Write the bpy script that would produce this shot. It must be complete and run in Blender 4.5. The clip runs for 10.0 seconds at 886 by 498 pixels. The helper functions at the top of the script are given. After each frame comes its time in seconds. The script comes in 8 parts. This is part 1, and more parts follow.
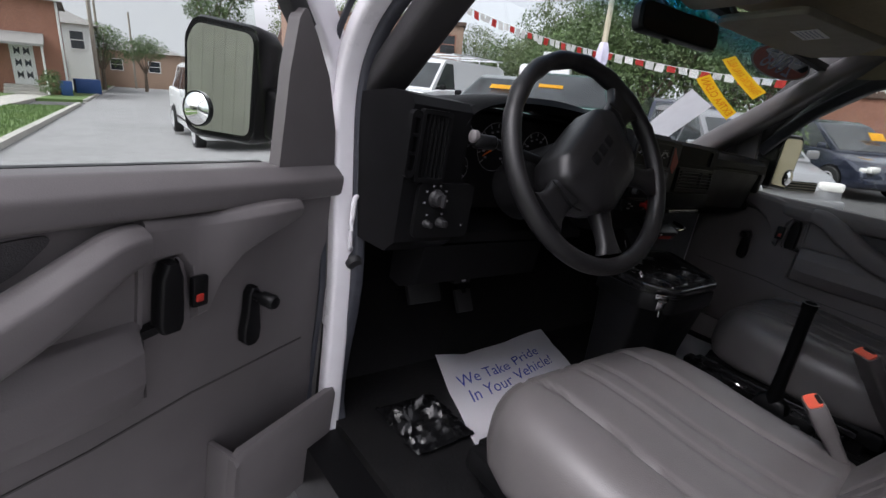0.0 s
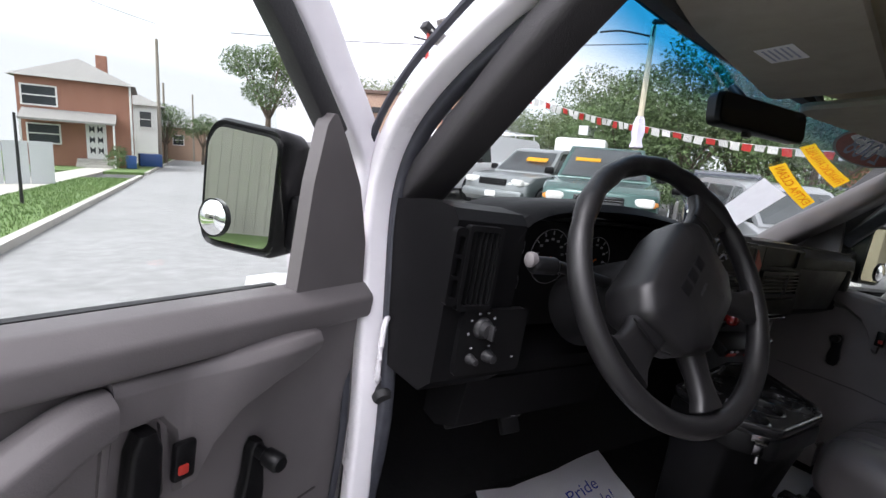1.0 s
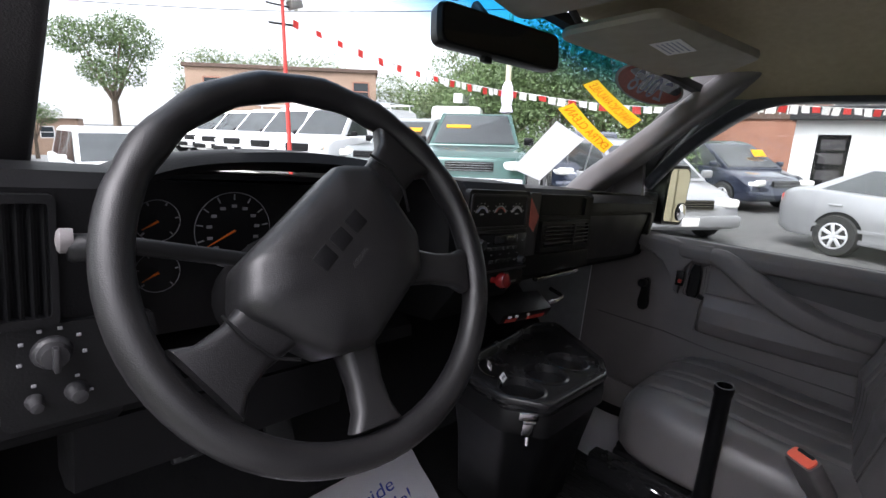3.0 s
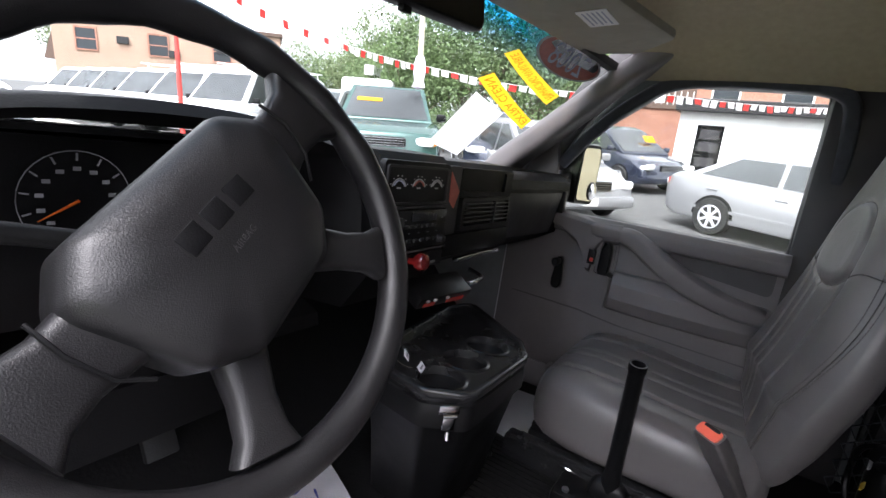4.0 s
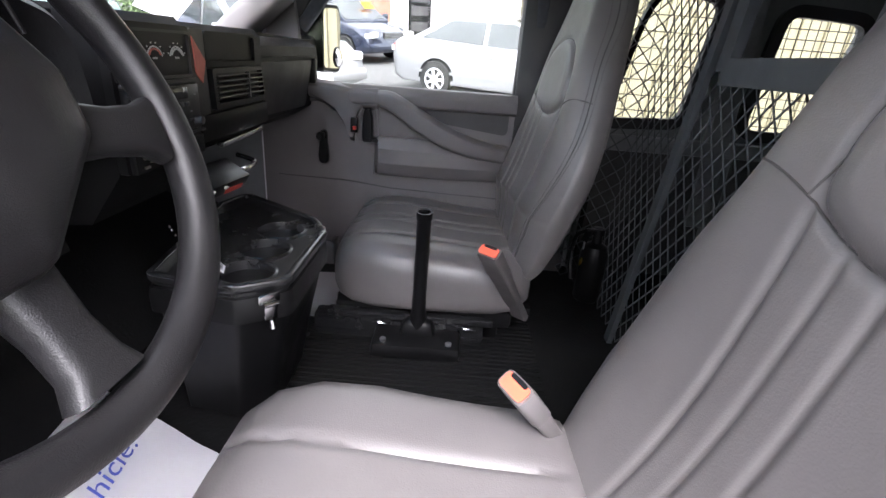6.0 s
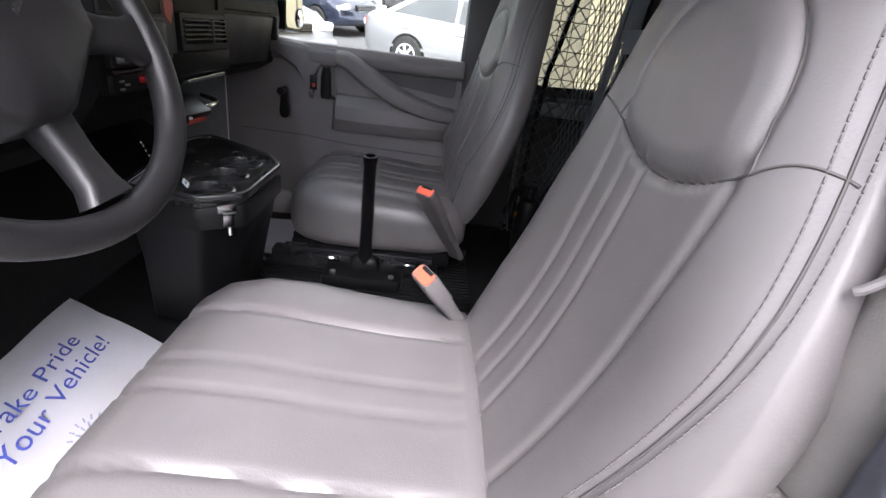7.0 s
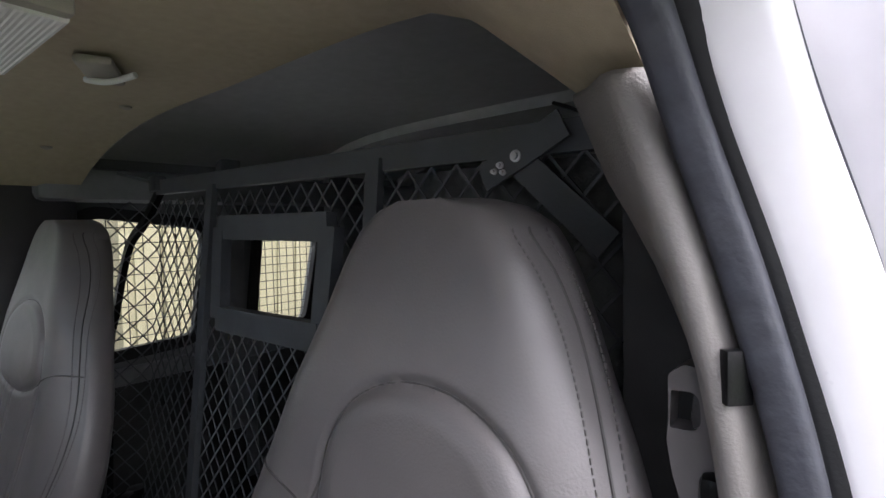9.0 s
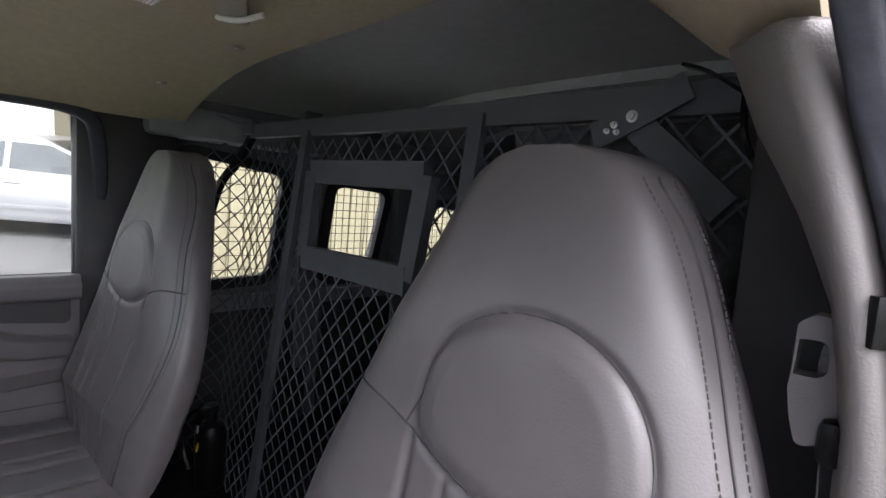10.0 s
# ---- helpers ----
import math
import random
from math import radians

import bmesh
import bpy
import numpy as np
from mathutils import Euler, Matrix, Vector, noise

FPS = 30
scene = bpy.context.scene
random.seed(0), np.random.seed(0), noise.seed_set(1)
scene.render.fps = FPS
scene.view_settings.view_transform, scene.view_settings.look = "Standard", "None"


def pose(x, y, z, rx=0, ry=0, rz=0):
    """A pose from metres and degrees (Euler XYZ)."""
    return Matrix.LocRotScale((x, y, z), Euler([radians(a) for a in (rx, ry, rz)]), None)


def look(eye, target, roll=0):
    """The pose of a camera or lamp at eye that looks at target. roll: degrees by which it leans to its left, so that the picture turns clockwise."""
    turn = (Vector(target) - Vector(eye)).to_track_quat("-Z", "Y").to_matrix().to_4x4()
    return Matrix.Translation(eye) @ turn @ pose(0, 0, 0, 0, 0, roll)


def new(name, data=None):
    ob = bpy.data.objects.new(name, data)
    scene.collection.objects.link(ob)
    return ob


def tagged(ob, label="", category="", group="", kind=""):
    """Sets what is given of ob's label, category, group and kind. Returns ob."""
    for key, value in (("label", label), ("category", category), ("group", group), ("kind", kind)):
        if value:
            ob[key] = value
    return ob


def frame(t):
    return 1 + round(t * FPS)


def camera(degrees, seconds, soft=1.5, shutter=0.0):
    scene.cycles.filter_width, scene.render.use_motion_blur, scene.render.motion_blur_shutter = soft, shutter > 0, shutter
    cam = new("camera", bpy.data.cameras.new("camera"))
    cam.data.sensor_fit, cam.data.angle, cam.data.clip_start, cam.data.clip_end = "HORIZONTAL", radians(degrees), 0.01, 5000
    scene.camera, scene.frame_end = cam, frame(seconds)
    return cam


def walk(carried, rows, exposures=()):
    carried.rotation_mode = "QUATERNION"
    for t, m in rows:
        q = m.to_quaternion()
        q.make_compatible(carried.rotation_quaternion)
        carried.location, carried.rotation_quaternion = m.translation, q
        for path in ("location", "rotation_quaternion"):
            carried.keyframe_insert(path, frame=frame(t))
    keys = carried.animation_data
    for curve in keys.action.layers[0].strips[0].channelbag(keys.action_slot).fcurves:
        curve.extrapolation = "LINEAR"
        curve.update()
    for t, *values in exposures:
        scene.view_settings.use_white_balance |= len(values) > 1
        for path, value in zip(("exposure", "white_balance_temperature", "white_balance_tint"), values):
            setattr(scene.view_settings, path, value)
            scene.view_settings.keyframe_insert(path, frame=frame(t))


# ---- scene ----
cam = camera(84.9, 10.0)
PATH = [
    (0, (-1.321, -0.614, 1.477), (-0.065, 0.839, 0.918), 10.2),
    (0.5, (-1.296, -0.507, 1.484), (-0.099, 1.024, 1.010), 9.2),
    (1, (-1.240, -0.462, 1.536), (-0.101, 1.150, 1.217), 9.7),
    (1.5, (-1.119, -0.431, 1.567), (0.062, 1.170, 1.357), 9.8),
    (2, (-1.002, -0.424, 1.560), (0.283, 1.091, 1.328), 9.9),
    (2.5, (-0.931, -0.476, 1.575), (0.474, 0.919, 1.295), 7.5),
    (2.7, (-0.901, -0.500, 1.561), (0.522, 0.871, 1.253), 6.1),
    (3.8, (-0.772, -0.457, 1.512), (0.828, 0.646, 1.040), 9.1),
    (4, (-0.786, -0.437, 1.521), (0.888, 0.577, 1.110), 8.3),
    (4.5, (-0.725, -0.435, 1.495), (1.130, 0.240, 1.175), 3.7),
    (5, (-0.700, -0.405, 1.511), (1.235, -0.097, 1.111), 2.3),
    (5.5, (-0.736, -0.383, 1.513), (1.186, -0.346, 0.961), 3.8),
    (6, (-0.803, -0.379, 1.482), (1.050, -0.362, 0.729), 4.4),
    (6.2, (-0.855, -0.414, 1.499), (0.963, -0.372, 0.667), 4.7),
    (7.5, (-1.006, -0.462, 1.431), (0.835, -0.822, 0.738), 8.5),
    (8, (-0.914, -0.449, 1.506), (0.821, -1.312, 1.014), 4.1),
    (8.5, (-0.835, -0.455, 1.605), (0.679, -1.738, 1.358), -0.2),
    (9, (-0.792, -0.421, 1.671), (0.491, -1.952, 1.571), -1.3),
    (9.5, (-0.766, -0.369, 1.652), (0.587, -1.839, 1.571), 1.5),
    (10, (-0.759, -0.350, 1.632), (0.653, -1.753, 1.436), 4.4),
]
EXPOSURES = [(0.0, 1.0, 6200, 17), (1.0, 1.6, 6200, 17), (1.5, 1.55, 6200, 17), (2.5, 1.85, 6200, 17), (4.0, 2.65, 6200, 17), (5.0, 3.05, 6200, 18), (6.0, 3.4, 6200, 18), (7.5, 2.65, 6200, 18), (8.0, 2.3, 6200, 18), (8.5, 2.4, 6200, 18), (9.0, 2.6, 6200, 18), (10.0, 2.85, 6200, 20)]
walk(cam, [(t, look(eye, target, roll)) for t, eye, target, roll in PATH], EXPOSURES)

# ---- light: a bright overcast sky and a very soft sun ----
world = bpy.data.worlds.new("overcast_sky")
scene.world = world
world.use_nodes = True
wt = world.node_tree
wt.nodes.clear()
sky = wt.nodes.new("ShaderNodeTexSky")
sky.sky_type = "NISHITA"
sky.sun_disc = False
sky.sun_elevation, sky.sun_rotation = radians(53), radians(264)
sky.air_density, sky.dust_density, sky.ozone_density = 1.0, 4.0, 1.0
hsv = wt.nodes.new("ShaderNodeHueSaturation")
hsv.inputs["Saturation"].default_value = 0.12
hsv.inputs["Value"].default_value = 1.0
wbg = wt.nodes.new("ShaderNodeBackground")
wbg.inputs["Strength"].default_value = 0.15
wout = wt.nodes.new("ShaderNodeOutputWorld")
cloud = wt.nodes.new("ShaderNodeMix")
cloud.data_type, cloud.blend_type = "RGBA", "LIGHTEN"
cloud.inputs[0].default_value = 1.0
cloud.inputs[7].default_value = (2.5, 2.5, 2.55, 1)
wt.links.new(sky.outputs[0], hsv.inputs["Color"])
wt.links.new(hsv.outputs[0], cloud.inputs[6])
wt.links.new(cloud.outputs[2], wbg.inputs["Color"])
wt.links.new(wbg.outputs[0], wout.inputs["Surface"])

sun_data = bpy.data.lights.new("sun", "SUN")
sun_data.energy, sun_data.angle, sun_data.color = 0.6, radians(30), (1.0, 0.97, 0.93)
sun = new("sun", sun_data)
sun.matrix_world = look((-9, -1, 12), (0, 0, 0))

# ---- materials ----
def material(name, base, rough=0.5, metal=0.0, vary=0.12, scale=30.0, bump=0.0, bump_scale=200.0, stain=0.0, stain_scale=3.0,
             stain_col=None, emit=None, coat=0.0, per_object=0.0, stretch=(1, 1, 1), spec=0.5):
    m = bpy.data.materials.new(name)
    m.use_nodes = True
    nt = m.node_tree
    b = nt.nodes["Principled BSDF"]
    b.inputs["Roughness"].default_value = rough
    b.inputs["Metallic"].default_value = metal
    b.inputs["Coat Weight"].default_value = coat
    b.inputs["Specular IOR Level"].default_value = spec
    tc = nt.nodes.new("ShaderNodeTexCoord")
    mp = nt.nodes.new("ShaderNodeMapping")
    mp.inputs["Scale"].default_value = stretch
    nt.links.new(tc.outputs["Object"], mp.inputs["Vector"])
    n1 = nt.nodes.new("ShaderNodeTexNoise")
    n1.inputs["Scale"].default_value, n1.inputs["Detail"].default_value = scale, 5.0
    nt.links.new(mp.outputs[0], n1.inputs["Vector"])
    r1 = nt.nodes.new("ShaderNodeMapRange")
    r1.inputs["From Min"].default_value, r1.inputs["From Max"].default_value = 0.3, 0.7
    r1.inputs["To Min"].default_value, r1.inputs["To Max"].default_value = 1 - vary, 1 + vary
    nt.links.new(n1.outputs["Fac"], r1.inputs["Value"])
    mul = nt.nodes.new("ShaderNodeVectorMath")
    mul.operation = "SCALE"
    mul.inputs[0].default_value = base
    nt.links.new(r1.outputs[0], mul.inputs["Scale"])
    col = mul.outputs[0]
    if stain > 0:
        n2 = nt.nodes.new("ShaderNodeTexNoise")
        n2.inputs["Scale"].default_value, n2.inputs["Detail"].default_value, n2.inputs["Roughness"].default_value = stain_scale, 6.0, 0.65
        nt.links.new(tc.outputs["Object"], n2.inputs["Vector"])
        r2 = nt.nodes.new("ShaderNodeMapRange")
        r2.inputs["From Min"].default_value, r2.inputs["From Max"].default_value = 0.45, 0.75
        r2.inputs["To Min"].default_value, r2.inputs["To Max"].default_value = 0.0, stain
        nt.links.new(n2.outputs["Fac"], r2.inputs["Value"])
        mx = nt.nodes.new("ShaderNodeMix")
        mx.data_type = "RGBA"
        nt.links.new(r2.outputs[0], mx.inputs[0])
        nt.links.new(col, mx.inputs[6])
        mx.inputs[7].default_value = (*(stain_col or tuple(c * 0.45 for c in base)), 1)
        col = mx.outputs[2]
        r3 = nt.nodes.new("ShaderNodeMapRange")
        r3.inputs["From Min"].default_value, r3.inputs["From Max"].default_value = 0.3, 0.8
        r3.inputs["To Min"].default_value, r3.inputs["To Max"].default_value = max(rough - 0.08, 0.02), min(rough + 0.15, 1)
        nt.links.new(n2.outputs["Fac"], r3.inputs["Value"])
        nt.links.new(r3.outputs[0], b.inputs["Roughness"])
    if per_object > 0:
        oi = nt.nodes.new("ShaderNodeObjectInfo")
        r4 = nt.nodes.new("ShaderNodeMapRange")
        r4.inputs["To Min"].default_value, r4.inputs["To Max"].default_value = 1 - per_object, 1 + per_object
        nt.links.new(oi.outputs["Random"], r4.inputs["Value"])
        m2 = nt.nodes.new("ShaderNodeVectorMath")
        m2.operation = "SCALE"
        nt.links.new(col, m2.inputs[0])
        nt.links.new(r4.outputs[0], m2.inputs["Scale"])
        col = m2.outputs[0]
    nt.links.new(col, b.inputs["Base Color"])
    if bump > 0:
        nb = nt.nodes.new("ShaderNodeTexNoise")
        nb.inputs["Scale"].default_value, nb.inputs["Detail"].default_value = bump_scale, 3.0
        nt.links.new(mp.outputs[0], nb.inputs["Vector"])
        bp = nt.nodes.new("ShaderNodeBump")
        bp.inputs["Strength"].default_value, bp.inputs["Distance"].default_value = bump, 0.002
        nt.links.new(nb.outputs["Fac"], bp.inputs["Height"])
        nt.links.new(bp.outputs[0], b.inputs["Normal"])
    if emit:
        b.inputs["Emission Color"].default_value = (*emit[:3], 1)
        b.inputs["Emission Strength"].default_value = emit[3]
    return m


def pane(name, tint=(1, 1, 1), gloss=1.0):
    """Thin glass: clear, with a Fresnel gloss."""
    m = bpy.data.materials.new(name)
    m.use_nodes = True
    nt = m.node_tree
    nt.nodes.clear()
    out = nt.nodes.new("ShaderNodeOutputMaterial")
    tr = nt.nodes.new("ShaderNodeBsdfTransparent")
    tr.inputs["Color"].default_value = (*tint, 1)
    gl = nt.nodes.new("ShaderNodeBsdfGlossy")
    gl.inputs["Roughness"].default_value = 0.02
    fr = nt.nodes.new("ShaderNodeLayerWeight")
    fr.inputs["Blend"].default_value = 0.5
    pw = nt.nodes.new("ShaderNodeMath")
    pw.operation = "POWER"
    pw.inputs[1].default_value = 4.0
    k = nt.nodes.new("ShaderNodeMath")
    k.operation = "MULTIPLY_ADD"
    k.inputs[1].default_value = 0.75 * gloss
    k.inputs[2].default_value = 0.03 * gloss
    nt.links.new(fr.outputs["Facing"], pw.inputs[0])
    mix = nt.nodes.new("ShaderNodeMixShader")
    nt.links.new(pw.outputs[0], k.inputs[0])
    nt.links.new(k.outputs[0], mix.inputs[0])
    nt.links.new(tr.outputs[0], mix.inputs[1])
    nt.links.new(gl.outputs[0], mix.inputs[2])
    nt.links.new(mix.outputs[0], out.inputs["Surface"])
    return m


M_VINYL = material("grey_vinyl", (0.104, 0.096, 0.096), 0.36, spec=0.45, vary=0.05, scale=18, bump=0.14, bump_scale=420, stain=0.08, stain_scale=6, stain_col=(0.095, 0.086, 0.083))
M_SEAM = material("seam_dark", (0.045, 0.041, 0.040), 0.7)
M_STITCH = material("stitch_thread", (0.075, 0.068, 0.067), 0.7)
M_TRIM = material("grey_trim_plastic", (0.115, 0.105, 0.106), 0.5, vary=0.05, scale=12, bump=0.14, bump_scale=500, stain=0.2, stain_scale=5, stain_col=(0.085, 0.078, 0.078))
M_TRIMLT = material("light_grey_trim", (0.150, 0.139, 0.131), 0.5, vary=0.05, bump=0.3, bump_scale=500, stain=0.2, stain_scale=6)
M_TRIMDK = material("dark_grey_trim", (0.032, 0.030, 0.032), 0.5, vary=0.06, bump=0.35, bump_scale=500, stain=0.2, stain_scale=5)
M_DASH = material("charcoal_dash_plastic", (0.0046, 0.0045, 0.0050), 0.48, vary=0.08, scale=15, bump=0.15, bump_scale=450, spec=0.09, stain=0.25, stain_scale=6, stain_col=(0.010, 0.0098, 0.0102))
M_DASHHI = material("grey_dash_panel", (0.019, 0.0185, 0.020), 0.42, spec=0.35, vary=0.05, bump=0.15, bump_scale=450, stain=0.2, stain_scale=8)
M_BLACK = material("black_plastic", (0.0050, 0.0050, 0.0055), 0.36, spec=0.18, vary=0.1, bump=0.15, bump_scale=400, stain=0.3, stain_scale=9, stain_col=(0.013, 0.013, 0.013))
M_GLOSSBLK = material("glossy_black_console", (0.012, 0.012, 0.013), 0.22, vary=0.1, bump=0.05, bump_scale=120, stain=0.35, stain_scale=10, stain_col=(0.03, 0.03, 0.03))
M_WHEEL = material("black_leather_grain", (0.0075, 0.0072, 0.0079), 0.36, spec=0.34, vary=0.1, scale=40, bump=0.22, bump_scale=900, stain=0.3, stain_scale=12, stain_col=(0.017, 0.0165, 0.0165))
M_RUBBER = material("black_rubber", (0.014, 0.014, 0.015), 0.6, vary=0.1, bump=0.3, bump_scale=250, stain=0.3, stain_scale=8, stain_col=(0.03, 0.03, 0.032))
M_MAT = material("black_rubber_floor", (0.0065, 0.0065, 0.007), 0.55, spec=0.16, vary=0.15, bump=0.5, bump_scale=120, stain=0.4, stain_scale=7, stain_col=(0.018, 0.017, 0.016))
M_LINER = material("glossy_black_film", (0.010, 0.010, 0.011), 0.22, vary=0.1, bump=0.2, bump_scale=60)
M_WHITE = material("white_car_paint", (0.78, 0.76, 0.79), 0.3, vary=0.02, coat=0.5, stain=0.12, stain_scale=7, stain_col=(0.5, 0.48, 0.5))
M_HEADL = material("beige_headliner", (0.40, 0.34, 0.235), 0.9, vary=0.06, scale=60, bump=0.5, bump_scale=700, stain=0.25, stain_scale=2.5, stain_col=(0.29, 0.24, 0.155))
M_VISOR = material("grey_visor_cloth", (0.30, 0.275, 0.235), 0.85, vary=0.05, bump=0.4, bump_scale=600, stain=0.2, stain_scale=6)
M_PART = material("blue_grey_painted_steel", (0.058, 0.064, 0.070), 0.5, vary=0.08, scale=25, bump=0.15, bump_scale=150, stain=0.35, stain_scale=9, stain_col=(0.07, 0.07, 0.07))
M_CARGO = material("primed_grey_steel", (0.16, 0.165, 0.17), 0.55, vary=0.08, bump=0.1, stain=0.4, stain_scale=5, stain_col=(0.09, 0.09, 0.09))
M_ROOFIN = material("pale_grey_primer", (0.44, 0.445, 0.44), 0.6, vary=0.06, bump=0.1, stain=0.3, stain_scale=3, stain_col=(0.32, 0.32, 0.315))
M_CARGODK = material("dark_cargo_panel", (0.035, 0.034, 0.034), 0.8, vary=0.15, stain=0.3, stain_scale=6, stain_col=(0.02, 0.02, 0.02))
M_BLANKET = material("charcoal_blanket", (0.13, 0.13, 0.133), 0.9, vary=0.15, scale=40, bump=0.4, bump_scale=300, stain=0.3, stain_scale=5, stain_col=(0.09, 0.088, 0.088))
M_CHROME = material("bright_chrome", (0.72, 0.72, 0.74), 0.16, 1.0, vary=0.05, stain=0.2, stain_scale=30, stain_col=(0.4, 0.4, 0.4))
M_STEEL = material("zinc_steel", (0.5, 0.5, 0.52), 0.35, 1.0, vary=0.1, stain=0.3, stain_scale=20)
M_RED = material("red_plastic", (0.40, 0.03, 0.02), 0.4, vary=0.06)
M_REDGLASS = material("dark_red_clear_plastic", (0.13, 0.008, 0.008), 0.2, vary=0.1)
M_REDLT = material("orange_red_button", (0.85, 0.13, 0.07), 0.45, vary=0.05)
M_REDDK = material("dull_red_panel", (0.33, 0.08, 0.06), 0.5, vary=0.15, scale=80)
M_YELLOW = material("yellow_sticker", (0.9, 0.52, 0.02), 0.55, vary=0.04)
M_ORANGE = material("orange_print", (0.75, 0.16, 0.01), 0.6)
M_YELLOWT = material("yellow_tag", (0.75, 0.5, 0.05), 0.5)
M_PAPER = material("white_paper", (0.76, 0.75, 0.79), 0.85, vary=0.02, scale=8, bump=0.15, bump_scale=60, stain=0.12, stain_scale=7, stain_col=(0.55, 0.54, 0.57))
M_INK = material("blue_ink", (0.05, 0.07, 0.36), 0.8)
M_INKLT = material("pale_blue_ink", (0.36, 0.38, 0.5), 0.8)
M_GREYINK = material("grey_ink", (0.16, 0.16, 0.17), 0.8)
M_WHITEINK = material("white_print", (0.34, 0.34, 0.35), 0.6)
M_MIRROR = material("mirror_silver", (0.9, 0.9, 0.9), 0.015, 1.0, vary=0.0)
M_GLASS = pane("clear_glass", (0.93, 0.96, 0.94), 1.0)
M_GLASSWS = pane("windscreen_glass", (0.86, 0.91, 0.89), 1.0)
M_TINT = pane("blue_tint_band", (0.02, 0.33, 0.62), 1.0)

# the shade band fades out below its top edge
nt = M_TINT.node_tree
geo = nt.nodes.new("ShaderNodeNewGeometry")
sep = nt.nodes.new("ShaderNodeSeparateXYZ")
nt.links.new(geo.outputs["Position"], sep.inputs[0])
sq = nt.nodes.new("ShaderNodeMath")
sq.operation = "MULTIPLY"
nt.links.new(sep.outputs["X"], sq.inputs[0])
nt.links.new(sep.outputs["X"], sq.inputs[1])
ma = nt.nodes.new("ShaderNodeMath")
ma.operation = "MULTIPLY_ADD"
ma.inputs[1].default_value = 0.0625
nt.links.new(sq.outputs[0], ma.inputs[0])
nt.links.new(sep.outputs["Z"], ma.inputs[2])
fade = nt.nodes.new("ShaderNodeMapRange")
fade.interpolation_type = "SMOOTHSTEP"
fade.inputs["From Min"].default_value, fade.inputs["From Max"].default_value = 1.738, 1.82
nt.links.new(ma.outputs[0], fade.inputs["Value"])
tmix = nt.nodes.new("ShaderNodeMix")
tmix.data_type = "RGBA"
tmix.inputs[6].default_value = (1.0, 1.0, 1.0, 1)
tmix.inputs[7].default_value = (0.02, 0.30, 0.58, 1)
nt.links.new(fade.outputs[0], tmix.inputs[0])
nt.links.new(tmix.outputs[2], [n for n in nt.nodes if n.type == "BSDF_TRANSPARENT"][0].inputs["Color"])
M_DIFFUSER = material("lamp_diffuser", (0.62, 0.61, 0.58), 0.4, vary=0.04)


def thin_sheet(m, share):
    """Lets part of the light through, as paper and film do."""
    nt = m.node_tree
    b = nt.nodes["Principled BSDF"]
    tl = nt.nodes.new("ShaderNodeBsdfTranslucent")
    mixer = nt.nodes.new("ShaderNodeMixShader")
    mixer.inputs[0].default_value = share
    nt.links.new(b.inputs["Base Color"].links[0].from_socket, tl.inputs["Color"])
    nt.links.new(b.outputs[0], mixer.inputs[1])
    nt.links.new(tl.outputs[0], mixer.inputs[2])
    nt.links.new(mixer.outputs[0], nt.nodes["Material Output"].inputs["Surface"])


M_SHEET = material("price_sheet_paper", (0.74, 0.73, 0.76), 0.85, vary=0.03, scale=30)
for m_ in (M_YELLOW, M_ORANGE, M_SHEET):
    thin_sheet(m_, 0.55)
M_SEAL = material("worn_door_seal", (0.03, 0.032, 0.042), 0.65, vary=0.2, scale=60, bump=0.5, bump_scale=120, stain=0.5, stain_scale=25, stain_col=(0.06, 0.06, 0.068))
# outside
M_ASPHALT = material("asphalt", (0.085, 0.083, 0.082), 0.9, vary=0.22, scale=9, bump=0.6, bump_scale=50, stain=0.5, stain_scale=0.5, stain_col=(0.055, 0.054, 0.053))
M_ROAD = material("pale_road_asphalt", (0.25, 0.245, 0.245), 0.9, vary=0.15, scale=6, bump=0.5, bump_scale=40, stain=0.5, stain_scale=0.35, stain_col=(0.19, 0.188, 0.187))
M_CONC = material("concrete", (0.44, 0.42, 0.385), 0.85, vary=0.1, scale=5, bump=0.3, bump_scale=40, stain=0.35, stain_scale=1.5)
M_GRASS = material("grass_green", (0.10, 0.165, 0.048), 0.9, vary=0.35, scale=14, stain=0.4, stain_scale=1.2, stain_col=(0.13, 0.17, 0.04))
M_BARK = material("bark", (0.13, 0.10, 0.075), 0.9, vary=0.3, scale=8, bump=0.6, bump_scale=20)
M_LEAF = material("leaf_green", (0.088, 0.135, 0.045), 0.6, vary=0.45, scale=3.5, stain=0.55, stain_scale=0.8, stain_col=(0.035, 0.062, 0.022))
M_LEAF2 = material("leaf_olive", (0.12, 0.155, 0.065), 0.6, vary=0.4, scale=3.5, stain=0.5, stain_scale=1.0, stain_col=(0.05, 0.075, 0.03))
M_BRICK = material("red_brown_brick", (0.30, 0.145, 0.10), 0.85, vary=0.25, scale=12, stain=0.4, stain_scale=1.1, stain_col=(0.2, 0.09, 0.065))
M_BRICK2 = material("tan_brick", (0.33, 0.225, 0.165), 0.85, vary=0.2, scale=12, stain=0.3, stain_scale=0.8)
M_SIDING = material("white_siding", (0.7, 0.7, 0.69), 0.7, vary=0.05, stain=0.2, stain_scale=1.0)
# cream darkened well below its paint: the wall's shaded side is in the colour
M_CREAMSHADE = material("shaded_cream_siding", (0.185, 0.163, 0.103), 0.7, vary=0.03, scale=3, stain=0.15, stain_scale=1.0, stain_col=(0.18, 0.16, 0.10))
M_HALL = material("pale_metal_siding", (0.52, 0.50, 0.44), 0.6, vary=0.04, scale=3, stain=0.2, stain_scale=1.0)
